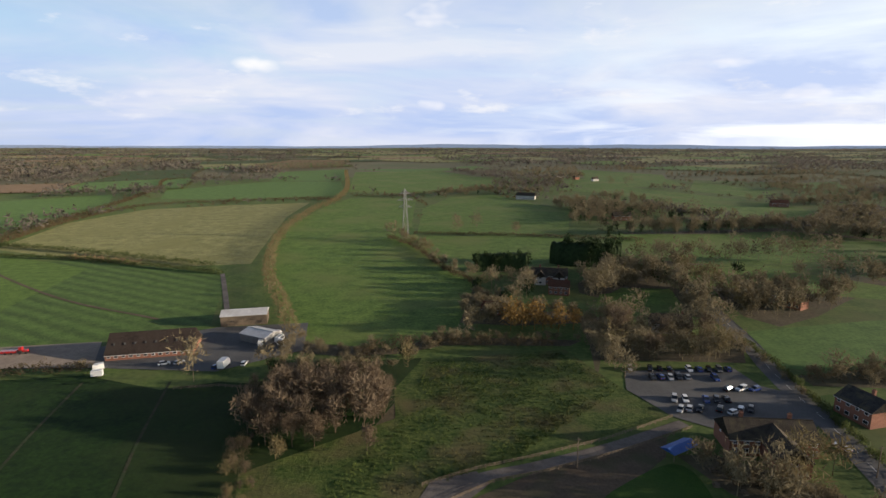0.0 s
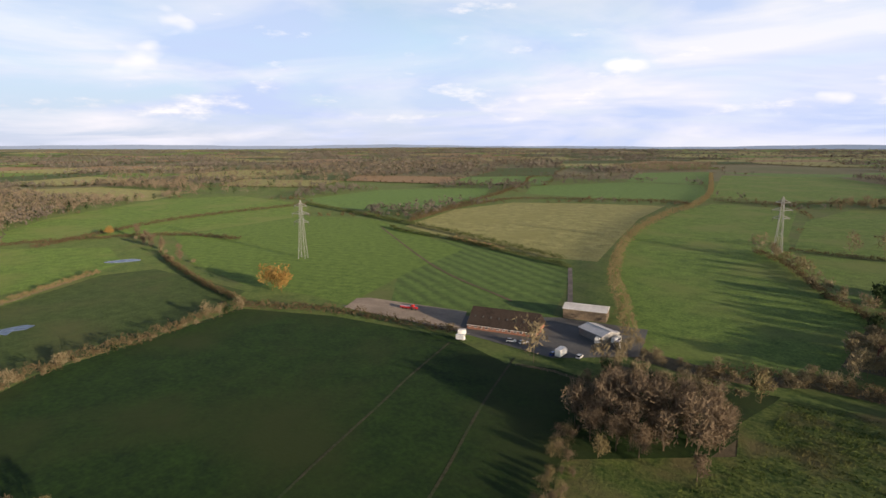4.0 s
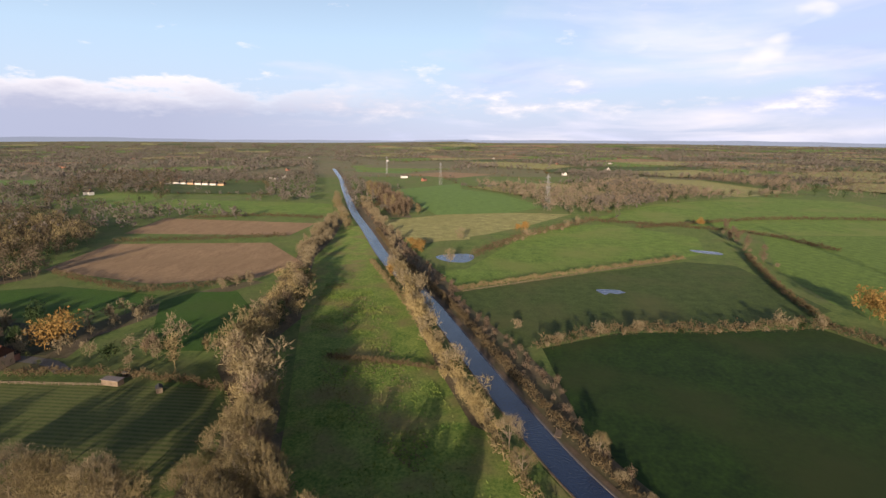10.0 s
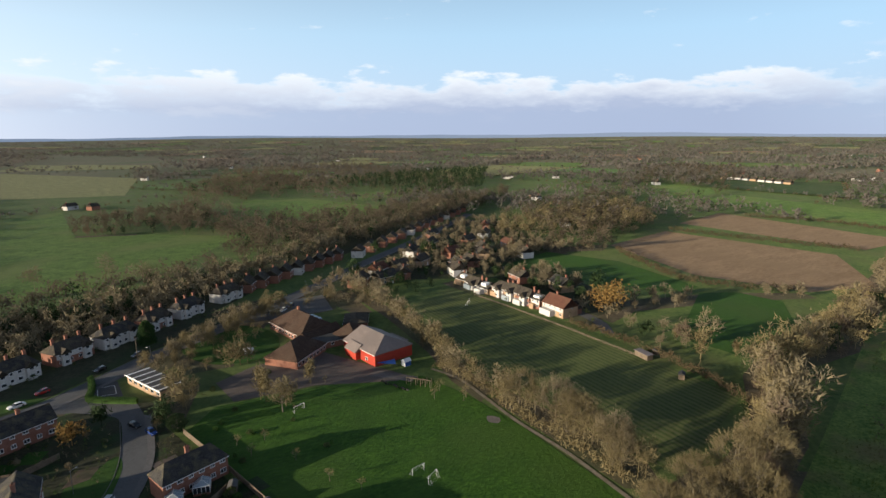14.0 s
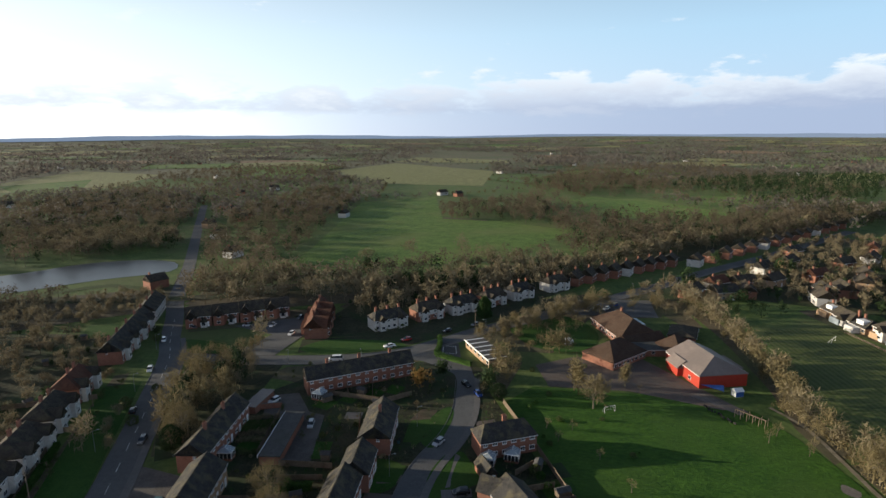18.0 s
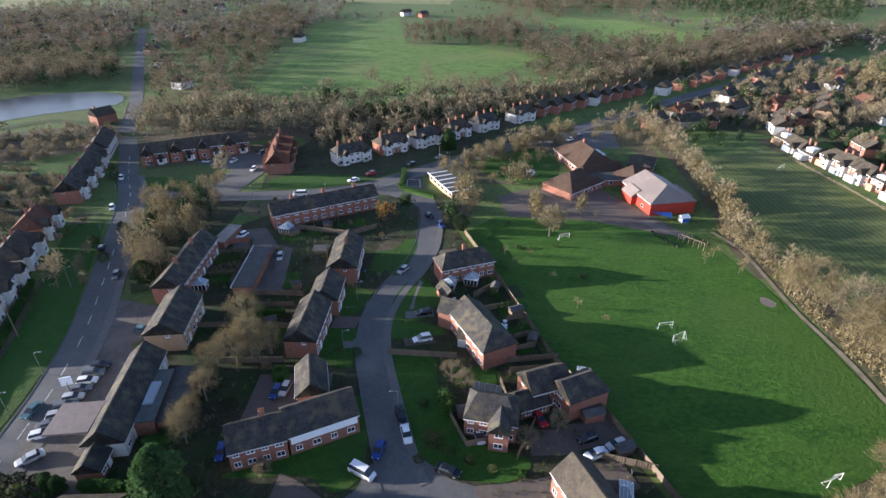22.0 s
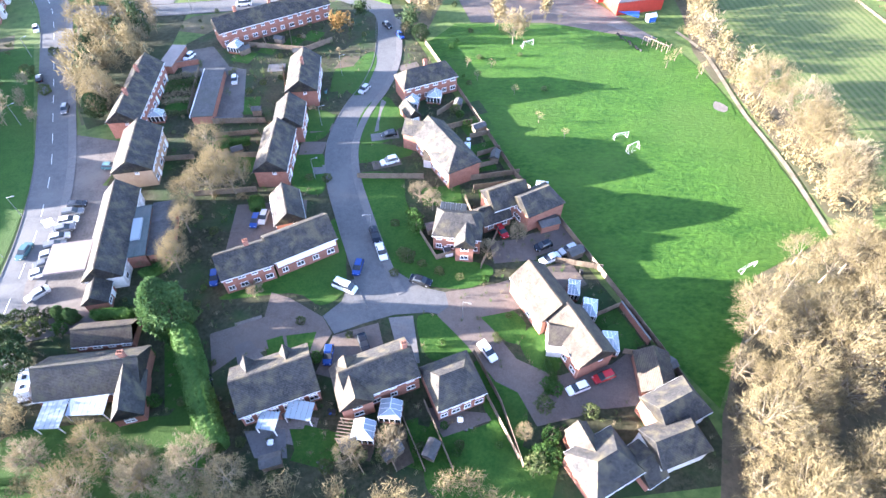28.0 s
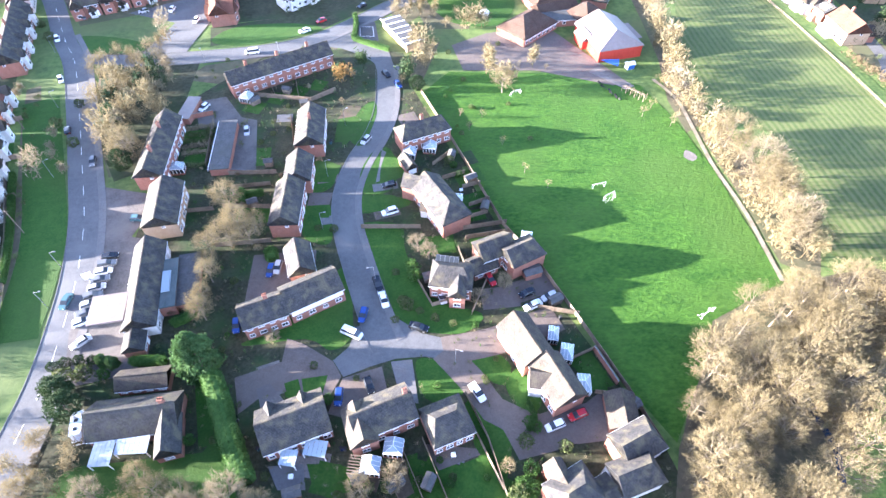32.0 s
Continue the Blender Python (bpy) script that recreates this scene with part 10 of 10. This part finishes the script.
bx = thing("horsebox", "tall white horsebox lorry in the farmyard", "lorry", pose(-78.3, 183.5, 0.13, 0, 0, 88))
part("body", boxes((-3, -1.15, 0.8, 1.6, 1.15, 3.4), (1.65, -1.1, 0.6, 3.0, 1.1, 2.5, 0.1)), WHITE, bx)
for _x in (-2, 2.2):
    for _y in (-1, 1):
        part("wheel", _ty, None, bx, "", pose(_x, _y, 0.38) @ Matrix.Diagonal((1.2, 1.2, 1.2, 1)))
for _i, (_x, _y) in enumerate(((-69, 214), (-66, 209), (-72, 205), (-64, 204))):
    o = thing("caravan", "white touring caravan stored by the shed", "caravan", pose(_x, _y, 0.13, 0, 0, 60 + 20 * _i), "stored caravans")
    part("body", boxes((-2.4, -1.05, 0.45, 2.4, 1.05, 2.5, 0.15)), WHITE, o)
    part("windows_band", boxes((-1.8, -1.02, 1.3, 1.8, 1.02, 1.8)), PANE, o)
    part("wheel", _ty, None, o, "", pose(0, -1.0, 0.33))
    part("wheel", _ty, None, o, "", pose(0, 1.0, 0.33))
bl = thing("blue_marquee", "low shelter with a blue tarpaulin roof", "shelter", pose(61, 128.6, 0, 0, 0, 30))
part("roof", roof_bmesh(9, 4, 2.2, 2.9, over=0.2, thick=0.06), BLUEPAINT, bl)
for _x in (-4.2, 4.2):
    for _y in (-1.7, 1.7):
        part("post", boxes((_x - 0.06, _y - 0.06, 0, _x + 0.06, _y + 0.06, 2.3)), WOOD, bl)
for _i, (_x, _y) in enumerate(((66, 121), (70, 118), (73, 122), (64, 115), (69, 112), (75, 115))):
    o = thing("picnic_table", "weathered timber picnic table in the beer garden", "picnic table", pose(_x, _y, 0, 0, 0, 25 * _i), "picnic tables")
    part("tabletop", boxes((-0.9, -0.4, 0.7, 0.9, 0.4, 0.76)), WOOD, o)
    for _y2 in (-0.85, 0.6):
        part("bench", boxes((-0.9, _y2, 0.42, 0.9, _y2 + 0.25, 0.47)), WOOD, o)
    for _x2 in (-0.6, 0.5):
        part("leg", boxes((_x2, -0.7, 0, _x2 + 0.1, 0.7, 0.42), (_x2, -0.3, 0.42, _x2 + 0.1, 0.3, 0.7)), WOOD, o)
# spoil heaps along the pale pasture
rng_h = np.random.default_rng(3)
_u = rng_h.uniform(0, 1, 260)
_c = np.stack([-262 + 62 * _u + rng_h.normal(0, 2.2, 260), 372 - 20 * _u + rng_h.normal(0, 2.5, 260), rng_h.uniform(0, 1.5, 260)], 1)
_v, _f = sprays(rng_h, _c, 6, 1.1, 0.7, 0.3, None, 0.9)
tagged(new("spoil_heap", np_mesh("spoil_heap", _v, _f, BROWN)), "long brown heap of spoil and cuttings", "heap", kind="stuff")
# brown dock and tussock patches in the rough strip and the rough field
for _seed, _n, _poly, _mat in ((5, 900, [(-150, -40), (-190, -60), (-205, -50), (-250, -62), (-300, -80), (-330, -74), (-250, -45), (-185, -25), (-140, -10), (-118, -12)], TWIGRED), (7, 4200, STRIP, ROUGH), (6, 3600, [(-30, 108), (-10, 150), (-6, 188), (44, 197), (58, 166), (20, 128), (-8, 112)], ROUGHDARK)):
    r2 = random.Random(_seed)
    pts = []
    clumps = [(r2.uniform(min(p[0] for p in _poly), max(p[0] for p in _poly)), r2.uniform(min(p[1] for p in _poly), max(p[1] for p in _poly)), r2.uniform(3, 9)) for _ in range(70)]
    while len(pts) < _n:
        q = r2.choice(clumps)
        x, y = r2.gauss(q[0], q[2]), r2.gauss(q[1], q[2])
        if inside(_poly, x, y):
            pts.append((x, y, r2.uniform(0.05, 0.25)))
    _v, _f = sprays(np.random.default_rng(_seed), np.array(pts), 6, 0.5, 0.2, 1.0, None, 0.7)
    tagged(new("tussocks", np_mesh("tussocks", _v, _f, _mat)), "brown dock stems and grass tussocks", "tussock", kind="stuff")
# canal lock landing
ld = thing("landing_stage", "small pale timber landing on the canal", "landing stage", pose(-139.5, 24.5, 0.15, 0, 0, -18))
part("deck", boxes((-2.2, -0.9, 0.1, 2.2, 0.9, 0.25)), WOOD, ld)
for _x in (-2, 2):
    part("post", boxes((_x - 0.08, -0.9, -0.2, _x + 0.08, -0.74, 0.8)), WOOD, ld)

# leaf litter under the woods and belts
for _i, _poly in enumerate(WOODFLOORS):
    if max(math.hypot(*p) for p in _poly) < 1500:
        sheet("wood_floor", _poly, 0.012 + 0.0003 * _i, LITTER, "brown leaf-strewn woodland floor", "woodland floor")


# ---- gardens ----
def patio(x, y, w, d, turn, material=PAVING, label="paved garden patio"):
    c_, s_ = math.cos(radians(turn)), math.sin(radians(turn))
    sheet("patio", [(x + c_ * a - s_ * b, y + s_ * a + c_ * b) for a, b in ((-w / 2, -d / 2), (w / 2, -d / 2), (w / 2, d / 2), (-w / 2, d / 2))], 0.085 + 0.0007 * len(PATIOS), material, label, "patio" if material is PAVING else "garden")
    PATIOS.append(0)


PATIOS = []
for _x, _y, _w, _d, _t, _m in ((19, -36.5, 9, 5, -15, GRAVEL), (14.5, -33, 6, 6, -20, LAWN), (6.5, -32, 3, 4, -20, MUD), (1.5, -33, 3.5, 5, -20, MUD), (-2.5, -31, 3.5, 7, -20, LAWN), (-8, -35, 7, 3, -15, PAVING), (-12, -29, 6, 7, -20, LAWN), (47, -38, 20, 6, 0, LAWN), (36, -48, 4, 12, 15, LAWN), (40, -50, 3, 16, 12, LAWN), (27, -55, 5, 8, 15, GRAVEL), (22, -54, 5, 6, 15, LAWN), (-24, -112, 8, 6, 15, LAWN), (-24, -103, 8, 5, 15, LAWN), (-22, -97, 8, 4, 5, LAWN), (-24, -120, 6, 6, 15, EARTH), (-12, -88, 9, 6, 0, LAWN), (-25, -88, 9, 5, 0, LAWN), (-27, -57, 3, 6, 0, BLOCK), (-38, -55, 5, 5, -15, EARTH), (-41, -47, 5, 5, -15, LAWN), (-33, -72, 10, 6, 15, BLOCK), (-25, -70, 9, 6, 0, BLOCK), (34, -115, 9, 6, 0, LAWN), (35, -104, 10, 6, 0, LAWN), (36, -128, 6, 8, 0, LAWN), (57, -140, 7, 6, 0, LAWN), (55, -131, 6, 7, 0, LAWN), (40, -153, 6, 6, -25, LAWN), (33, -157, 5, 6, -25, LAWN), (26, -160, 5, 6, -25, LAWN), (20, -163, 5, 6, -25, LAWN), (15, -100, 5, 3, 5, PAVING), (16, -116, 6, 3, 5, BLOCK), (0, -111, 7, 3, 5, PAVING), (0, -100.5, 7, 3, 10, BLOCK), (14, -128, 4, 8, 0, EARTH), (-9, -140, 6, 8, 15, BLOCK), (30, -146, 5, 4, 0, PAVING), (113, -138, 8, 10, 20, LAWN), (120, -120, 10, 12, 20, LAWN), (128, -160, 10, 10, 20, LAWN), (140, -175, 12, 12, 20, EARTH), (150, -215, 12, 16, 20, LAWN), (145, -150, 14, 12, 20, EARTH)):
    patio(_x, _y, _w, _d, _t, _m, {PAVING: "grey slab patio behind a house", GRAVEL: "pale gravel and slab garden", LAWN: "small lawn of a back garden", MUD: "dug garden bed of brown soil", EARTH: "planted garden bed", BLOCK: "block-paved drive beside a house"}[_m])
# stepping stones across a lawn
for _i in range(9):
    o = thing("stepping_stone", "round pale stepping stone in a lawn", "stepping stone", pose(17.2 - 0.55 * _i, -35.6 + 0.85 * _i, 0.1), "stepping stones")
    bm = bmesh.new()
    bmesh.ops.create_cone(bm, cap_ends=True, segments=9, radius1=0.3, radius2=0.27, depth=0.06)
    part("stone", bm, PAVING, o)
for _x, _y, _k, _s in ((-31, -33.5, "bush", 1.0), (-22, -28, "greenbush", 1.3), (-20, -26, "bush", 1.5), (-25, -39.5, "greenbush", 0.9), (-23.5, -35.5, "bush", 1.1), (-3, -72, "greenbush", 0.6), (-1, -80, "bush", 0.8), (0, -66.5, "bush", 0.7), (-9, -66, "bush", 0.8), (-13, -64, "bush", 0.7), (-18, -63, "greenbush", 0.7), (44, -45, "greenbush", 0.9), (37, -43, "bush", 0.7), (30, -90, "greenbush", 1.2), (-18, -49, "bush", 0.6), (-21, -54, "bush", 0.5), (9, -53, "bush", 0.6), (18, -57, "bush", 0.7), (14, -96, "bush", 0.8), (-20, -117, "greenbush", 0.9), (-21, -113, "greenbush", 0.8), (62, -60, "greenbush", 1.3), (66, -60.5, "bush", 1.6), (70, -60, "bush", 1.5), (100, -150, "bush", 1.4), (96, -160, "bush", 1.2), (92, -140, "bush", 1.2), (120, -205, "bush", 1.4), (126, -215, "bush", 1.2)):
    tree(_k, _x, _y, _s, "garden shrubs")


# ---- trees along the main street ----
belt([(91, -163), (86, -178), (72, -185), (64, -173), (77, -151), (72, -126), (82, -124)], 6, 61, TWIG, (0.5, 0.85), "clump of bare trees between the street and the garages", 11, 8, 220, 0.85, 0.22)
belt([(91, -163), (86, -178), (72, -185), (64, -173), (77, -151), (72, -126), (82, -124)], 11, 62, LEAF, (0.3, 0.5), "dark evergreen shrubs under bare trees", 9, 7, 120, 0.7, 0.35)
belt([(90, -200), (78, -206), (73, -193), (84, -188)], 6.5, 63, TWIGPALE, (0.5, 0.7), "pale bare trees on the corner green", 10, 8, 220, 0.85, 0.22)
belt([(34, -214), (11, -234), (-32, -267), (-33, -259), (11, -225), (32, -207)], 6, 64, SHRUB, (0.12, 0.3), "shrubs and hedges in the front gardens", 9, 9, 80, 0.5, 0.3)
belt([(113, -163), (127, -192), (147, -198), (154, -190), (143, -173), (126, -172)], 9, 65, TWIG, (0.3, 0.55), "bare garden trees behind the white houses", 10, 8, 160, 0.85, 0.28)
belt([(103, -135), (98, -148), (87, -128), (94, -123)], 7, 66, TWIG, (0.35, 0.5), "bare trees in the front garden", 10, 8, 180, 0.8, 0.25)
belt([(286, -352), (248, -358), (214, -386), (200, -382), (214, -430), (258, -436), (330, -420)], 8, 67, TWIG, (0.9, 1.3), "tall bare trees on the far bank of the lake", 12, 11, 70, 1.3, 0.6)


# ---- the gardens of the close, plot by plot ----
for _p, _m, _l, _c in (
        ([(26.1, -36.8), (19.5, -36.5), (18.8, -31.6), (24.0, -32.2)], PAVING, "grey slabbed patio behind a brick house", "patio"),
        ([(29.8, -53.2), (27.2, -54.2), (23.7, -49.6), (28.3, -47.7)], GRAVEL, "pale gravelled front garden with stepping stones", "patio"),
        ([(-3.7, -37.6), (-13.8, -35.5), (-14.4, -34.2), (-6.1, -32.2)], BLOCK, "dark slabbed terrace behind a hipped house", "patio"),
        ([(3.0, -32.5), (0.1, -33.0), (-1.2, -28.8), (1.7, -27.6)], MUD, "reddish bare bed between garden fences", "flower bed"),
        ([(18.8, -36.4), (12.4, -35.6), (9.9, -32.9), (10.8, -30.2), (17.2, -31.0)], LAWN, "small back lawn with stepping stones", "lawn"),
        ([(24.2, -53.8), (21.3, -54.5), (20.4, -51.1), (23.0, -50.0)], LAWN, "small front lawn", "lawn"),
        ([(20.6, -54.4), (15.1, -54.6), (16.1, -50.6), (20.0, -51.1)], LAWN, "small front lawn beside a path", "lawn"),
        ([(-6.5, -31.8), (-15.2, -34.1), (-17.5, -26.9), (-16.9, -22.0), (-7.4, -24.1)], LAWN, "mown back lawn", "lawn"),
        ([(-36.5, -51.8), (-42.0, -53.4), (-44.6, -45.2), (-40.4, -44.2)], LAWN, "walled back lawn beside the playing field", "lawn"),
        ([(21.0, -122.5), (12.4, -121.5), (14.2, -114.4), (20.7, -115.2)], LAWN, "front lawn along the close", "lawn"),
        ([(21.0, -104.8), (15.5, -104.7), (15.4, -100.8), (21.2, -101.0)], LAWN, "front lawn along the close", "lawn"),
        ([(20.9, -111.0), (14.5, -110.2), (15.5, -105.7), (21.4, -105.9)], BLOCK, "double drive of brown block paving", "driveway"),
        ([(-1.6, -29.0), (-2.4, -36.0), (0.0, -35.6), (-1.0, -29.0)], LAWN, "narrow strip of lawn between fences", "lawn"),
        ([(30.0, -119.0), (42.0, -119.0), (43.0, -113.0), (31.0, -112.0)], SOIL, "dug kitchen garden", "flower bed")):
    sheet("plot", _p, 0.133, _m, _l, _c)
for _p in ([(8.9, -131.0), (10.0, -137.2), (6.2, -147.6), (1.8, -151.8), (0.9, -146.0), (3.2, -136.3), (5.9, -129.6)], [(6.9, -113.6), (6.1, -119.9), (3.1, -125.9), (0.4, -127.2), (3.0, -113.0)], [(1.2, -113.4), (-1.1, -125.4), (-5.0, -120.6), (-5.7, -115.0)], [(2.3, -101.6), (2.2, -106.5), (-5.4, -105.8), (-6.0, -102.8)]):
    sheet("lawn", _p, 0.137, LAWN, "bright green verge along the close", "lawn", 1.2)
for _p, _m, _l in (([(13.5, -143.4), (10.3, -150.2), (5.8, -149.7), (6.4, -144.6)], MUD, "reddish bare front garden"), ([(2.6, -112.9), (1.5, -113.3), (-1.0, -125.6), (0.2, -127.0)], PAVING, "narrow path between two verges")):
    sheet("plot", _p, 0.131, _m, _l, "front garden")
for _p in ([(9.9, -33.7), (6.8, -27.8)], [(4.5, -34.7), (1.7, -27.6)], [(0.1, -35.9), (-2.7, -27.1)], [(-3.6, -38.5), (-7.1, -26.6)], [(-12.6, -43.8), (-17.6, -27.3)], [(-16.2, -112), (-22.8, -113.7)], [(-21.3, -107.7), (-26.6, -108.9)], [(-22.1, -100.5), (-28, -102.4)], [(-19, -95.7), (-26.5, -97.4)], [(-6.1, -77), (-8.8, -69.4), (-13.3, -70.2)], [(-36.5, -51.8), (-42.7, -53.9)], [(42.4, -115.1), (31.8, -115.4)], [(53.9, -107.2), (46.2, -107.3)]):
    panel_fence(_p, 1.6)
for _i, (_a, _b) in enumerate((((60.1, -143.1), (50.9, -144.0)), ((58.9, -136.6), (50.8, -138.1)), ((58.7, -131.0), (50.6, -131.9)), ((56.9, -125.6), (50.4, -126.0)), ((59, -134), (51, -135)), ((59, -139.6), (51, -141)))):
    hedge([_a, ((_a[0] + _b[0]) / 2, (_a[1] + _b[1]) / 2 + 0.3), _b], 1.6, 1.7, SHRUB if _i % 2 else TWIG, "bushy hedge between two back gardens", 150, 0.4, 0.16, 400 + _i)
for _i, (_p, _h, _w) in enumerate((([(29.9, -91), (29.4, -89), (29, -87.3)], 1.5, 3.0), ([(41.9, -111.3), (37.6, -111.5), (33.6, -111.9)], 1.7, 1.5), ([(39.4, -113.1), (39.1, -110.6), (38.8, -108.4)], 1.8, 1.7), ([(-25.8, -43.5), (-26.3, -40), (-24.6, -37.8)], 0.9, 0.9), ([(50, -71), (46.5, -73), (44.8, -78)], 2.0, 1.4))):
    clipped_hedge(_p, _h, _w, "clipped green garden hedge", 420 + _i)


def garden_wall(points, high=1.8):
    g = thing("garden_wall", "red-brick yard wall with a pale coping", "wall", pose(points[0][0], points[0][1], 0))
    for a, b in zip(points, points[1:]):
        d = math.hypot(b[0] - a[0], b[1] - a[1])
        m = pose(a[0] - points[0][0], a[1] - points[0][1], 0, 0, 0, math.degrees(math.atan2(b[1] - a[1], b[0] - a[0])))
        part("wall", boxes((0, -0.11, 0, d, 0.11, high)), BRICK, g, "", m)
        part("coping", boxes((-0.05, -0.16, high, d + 0.05, 0.16, high + 0.08)), PAVING, g, "", m)
    return g


garden_wall([(44.2, -122.6), (37.1, -121.2)], 0.9)
garden_wall([(-42.7, -53.9), (-45.2, -45.2)])
garden_wall([(52.5, -150.5), (62, -148.5)])
pg = thing("pergola", "weathered timber pergola beside a conservatory", "pergola", pose(9.3, -34.4, 0, 0, 0, -14))
for _x in (-1.2, 1.2):
    for _y in (-1.7, 1.7):
        part("post", boxes((_x - 0.06, _y - 0.06, 0, _x + 0.06, _y + 0.06, 2.3)), WOOD, pg)
for _i in range(7):
    part("slat", boxes((-1.4, -1.75 + 0.56 * _i, 2.3, 1.4, -1.6 + 0.56 * _i, 2.42)), WOOD, pg)
for _x, _y, _s in ((-5.1, -80.7, 1.5), (-23.4, -30.1, 1.5), (-20.9, -27.6, 1.4), (-23.3, -26.9, 1.3), (-26.2, -38.1, 1.0), (14.9, -48.8, 1.1), (44.6, -52.8, 0.9), (41.5, -43.5, 1.1), (-6.5, -34, 0.7), (-8.0, -29.4, 0.7), (-14.9, -29.8, 0.6)):
    tree("greenbush", _x, _y, _s, "garden shrubs")
for _x, _y, _s in ((-2, -71.4, 0.95), (-5.8, -68.1, 0.7), (-9.5, -65.4, 0.5), (3.4, -30.2, 1.0), (-2.2, -30.5, 0.8), (12.6, -29.4, 0.9), (7.2, -30.5, 0.8), (-12, -114.5, 1.0), (-19, -119, 1.0)):
    tree("bush", _x, _y, _s, "garden shrubs")
tree("pale", 8.8, -30.0, 0.45)
tree("bare", -9.5, -83.6, 0.4)
tree("bare", -19.5, -69.0, 0.38)
shed(-33.7, -75.7, 12, 4.2, 2.6, 2.1, FELT, BRICK, "low flat grey-roofed garden store")
conservatory(-33.3, -86.4, 72, 4.0, 2.6)
conservatory(-33.4, -58.2, 72, 3.6, 2.2)
# bins, garden tables and a trampoline behind the houses
for _i, (_x, _y) in enumerate(((11.5, -38.2), (12.2, -38.4), (-14.6, -104.6), (27.9, -65.4), (28.6, -65.2), (28.2, -40.2), (-37.5, -62.6), (57.4, -117.2), (15.4, -131.5), (15.2, -132.3))):
    b = thing("wheelie_bin", "green or black wheeled rubbish bin by a house wall", "bin", pose(_x, _y, 0.05, 0, 0, 30 * _i), "wheeled bins")
    part("body", boxes((-0.26, -0.3, 0.05, 0.26, 0.3, 1.0, -0.03)), (RUBBER, PAINT["blue"], PAINT["teal"])[_i % 3], b)
    part("lid", boxes((-0.3, -0.34, 1.0, 0.3, 0.36, 1.07)), RUBBER, b)
for _x, _y in ((21.5, -34.2), (-9.2, -34.6), (-20.8, -106.5), (-10.0, -74.0), (51.5, -42.8)):
    b = thing("garden_table", "round pale garden table with chairs on a patio", "garden table", pose(_x, _y, 0.13), "garden tables")
    v, f = [], []
    tube(v, f, (0, 0, 0.68), (0, 0, 0.74), 0.6, 0.6, 12)
    part("rim", np_mesh("rim", v, f, WHITE), None, b)
    part("tabletop", boxes((-0.45, -0.45, 0.7, 0.45, 0.45, 0.74)), WHITE, b)
    part("pedestal", boxes((-0.06, -0.06, 0, 0.06, 0.06, 0.7)), WHITE, b)
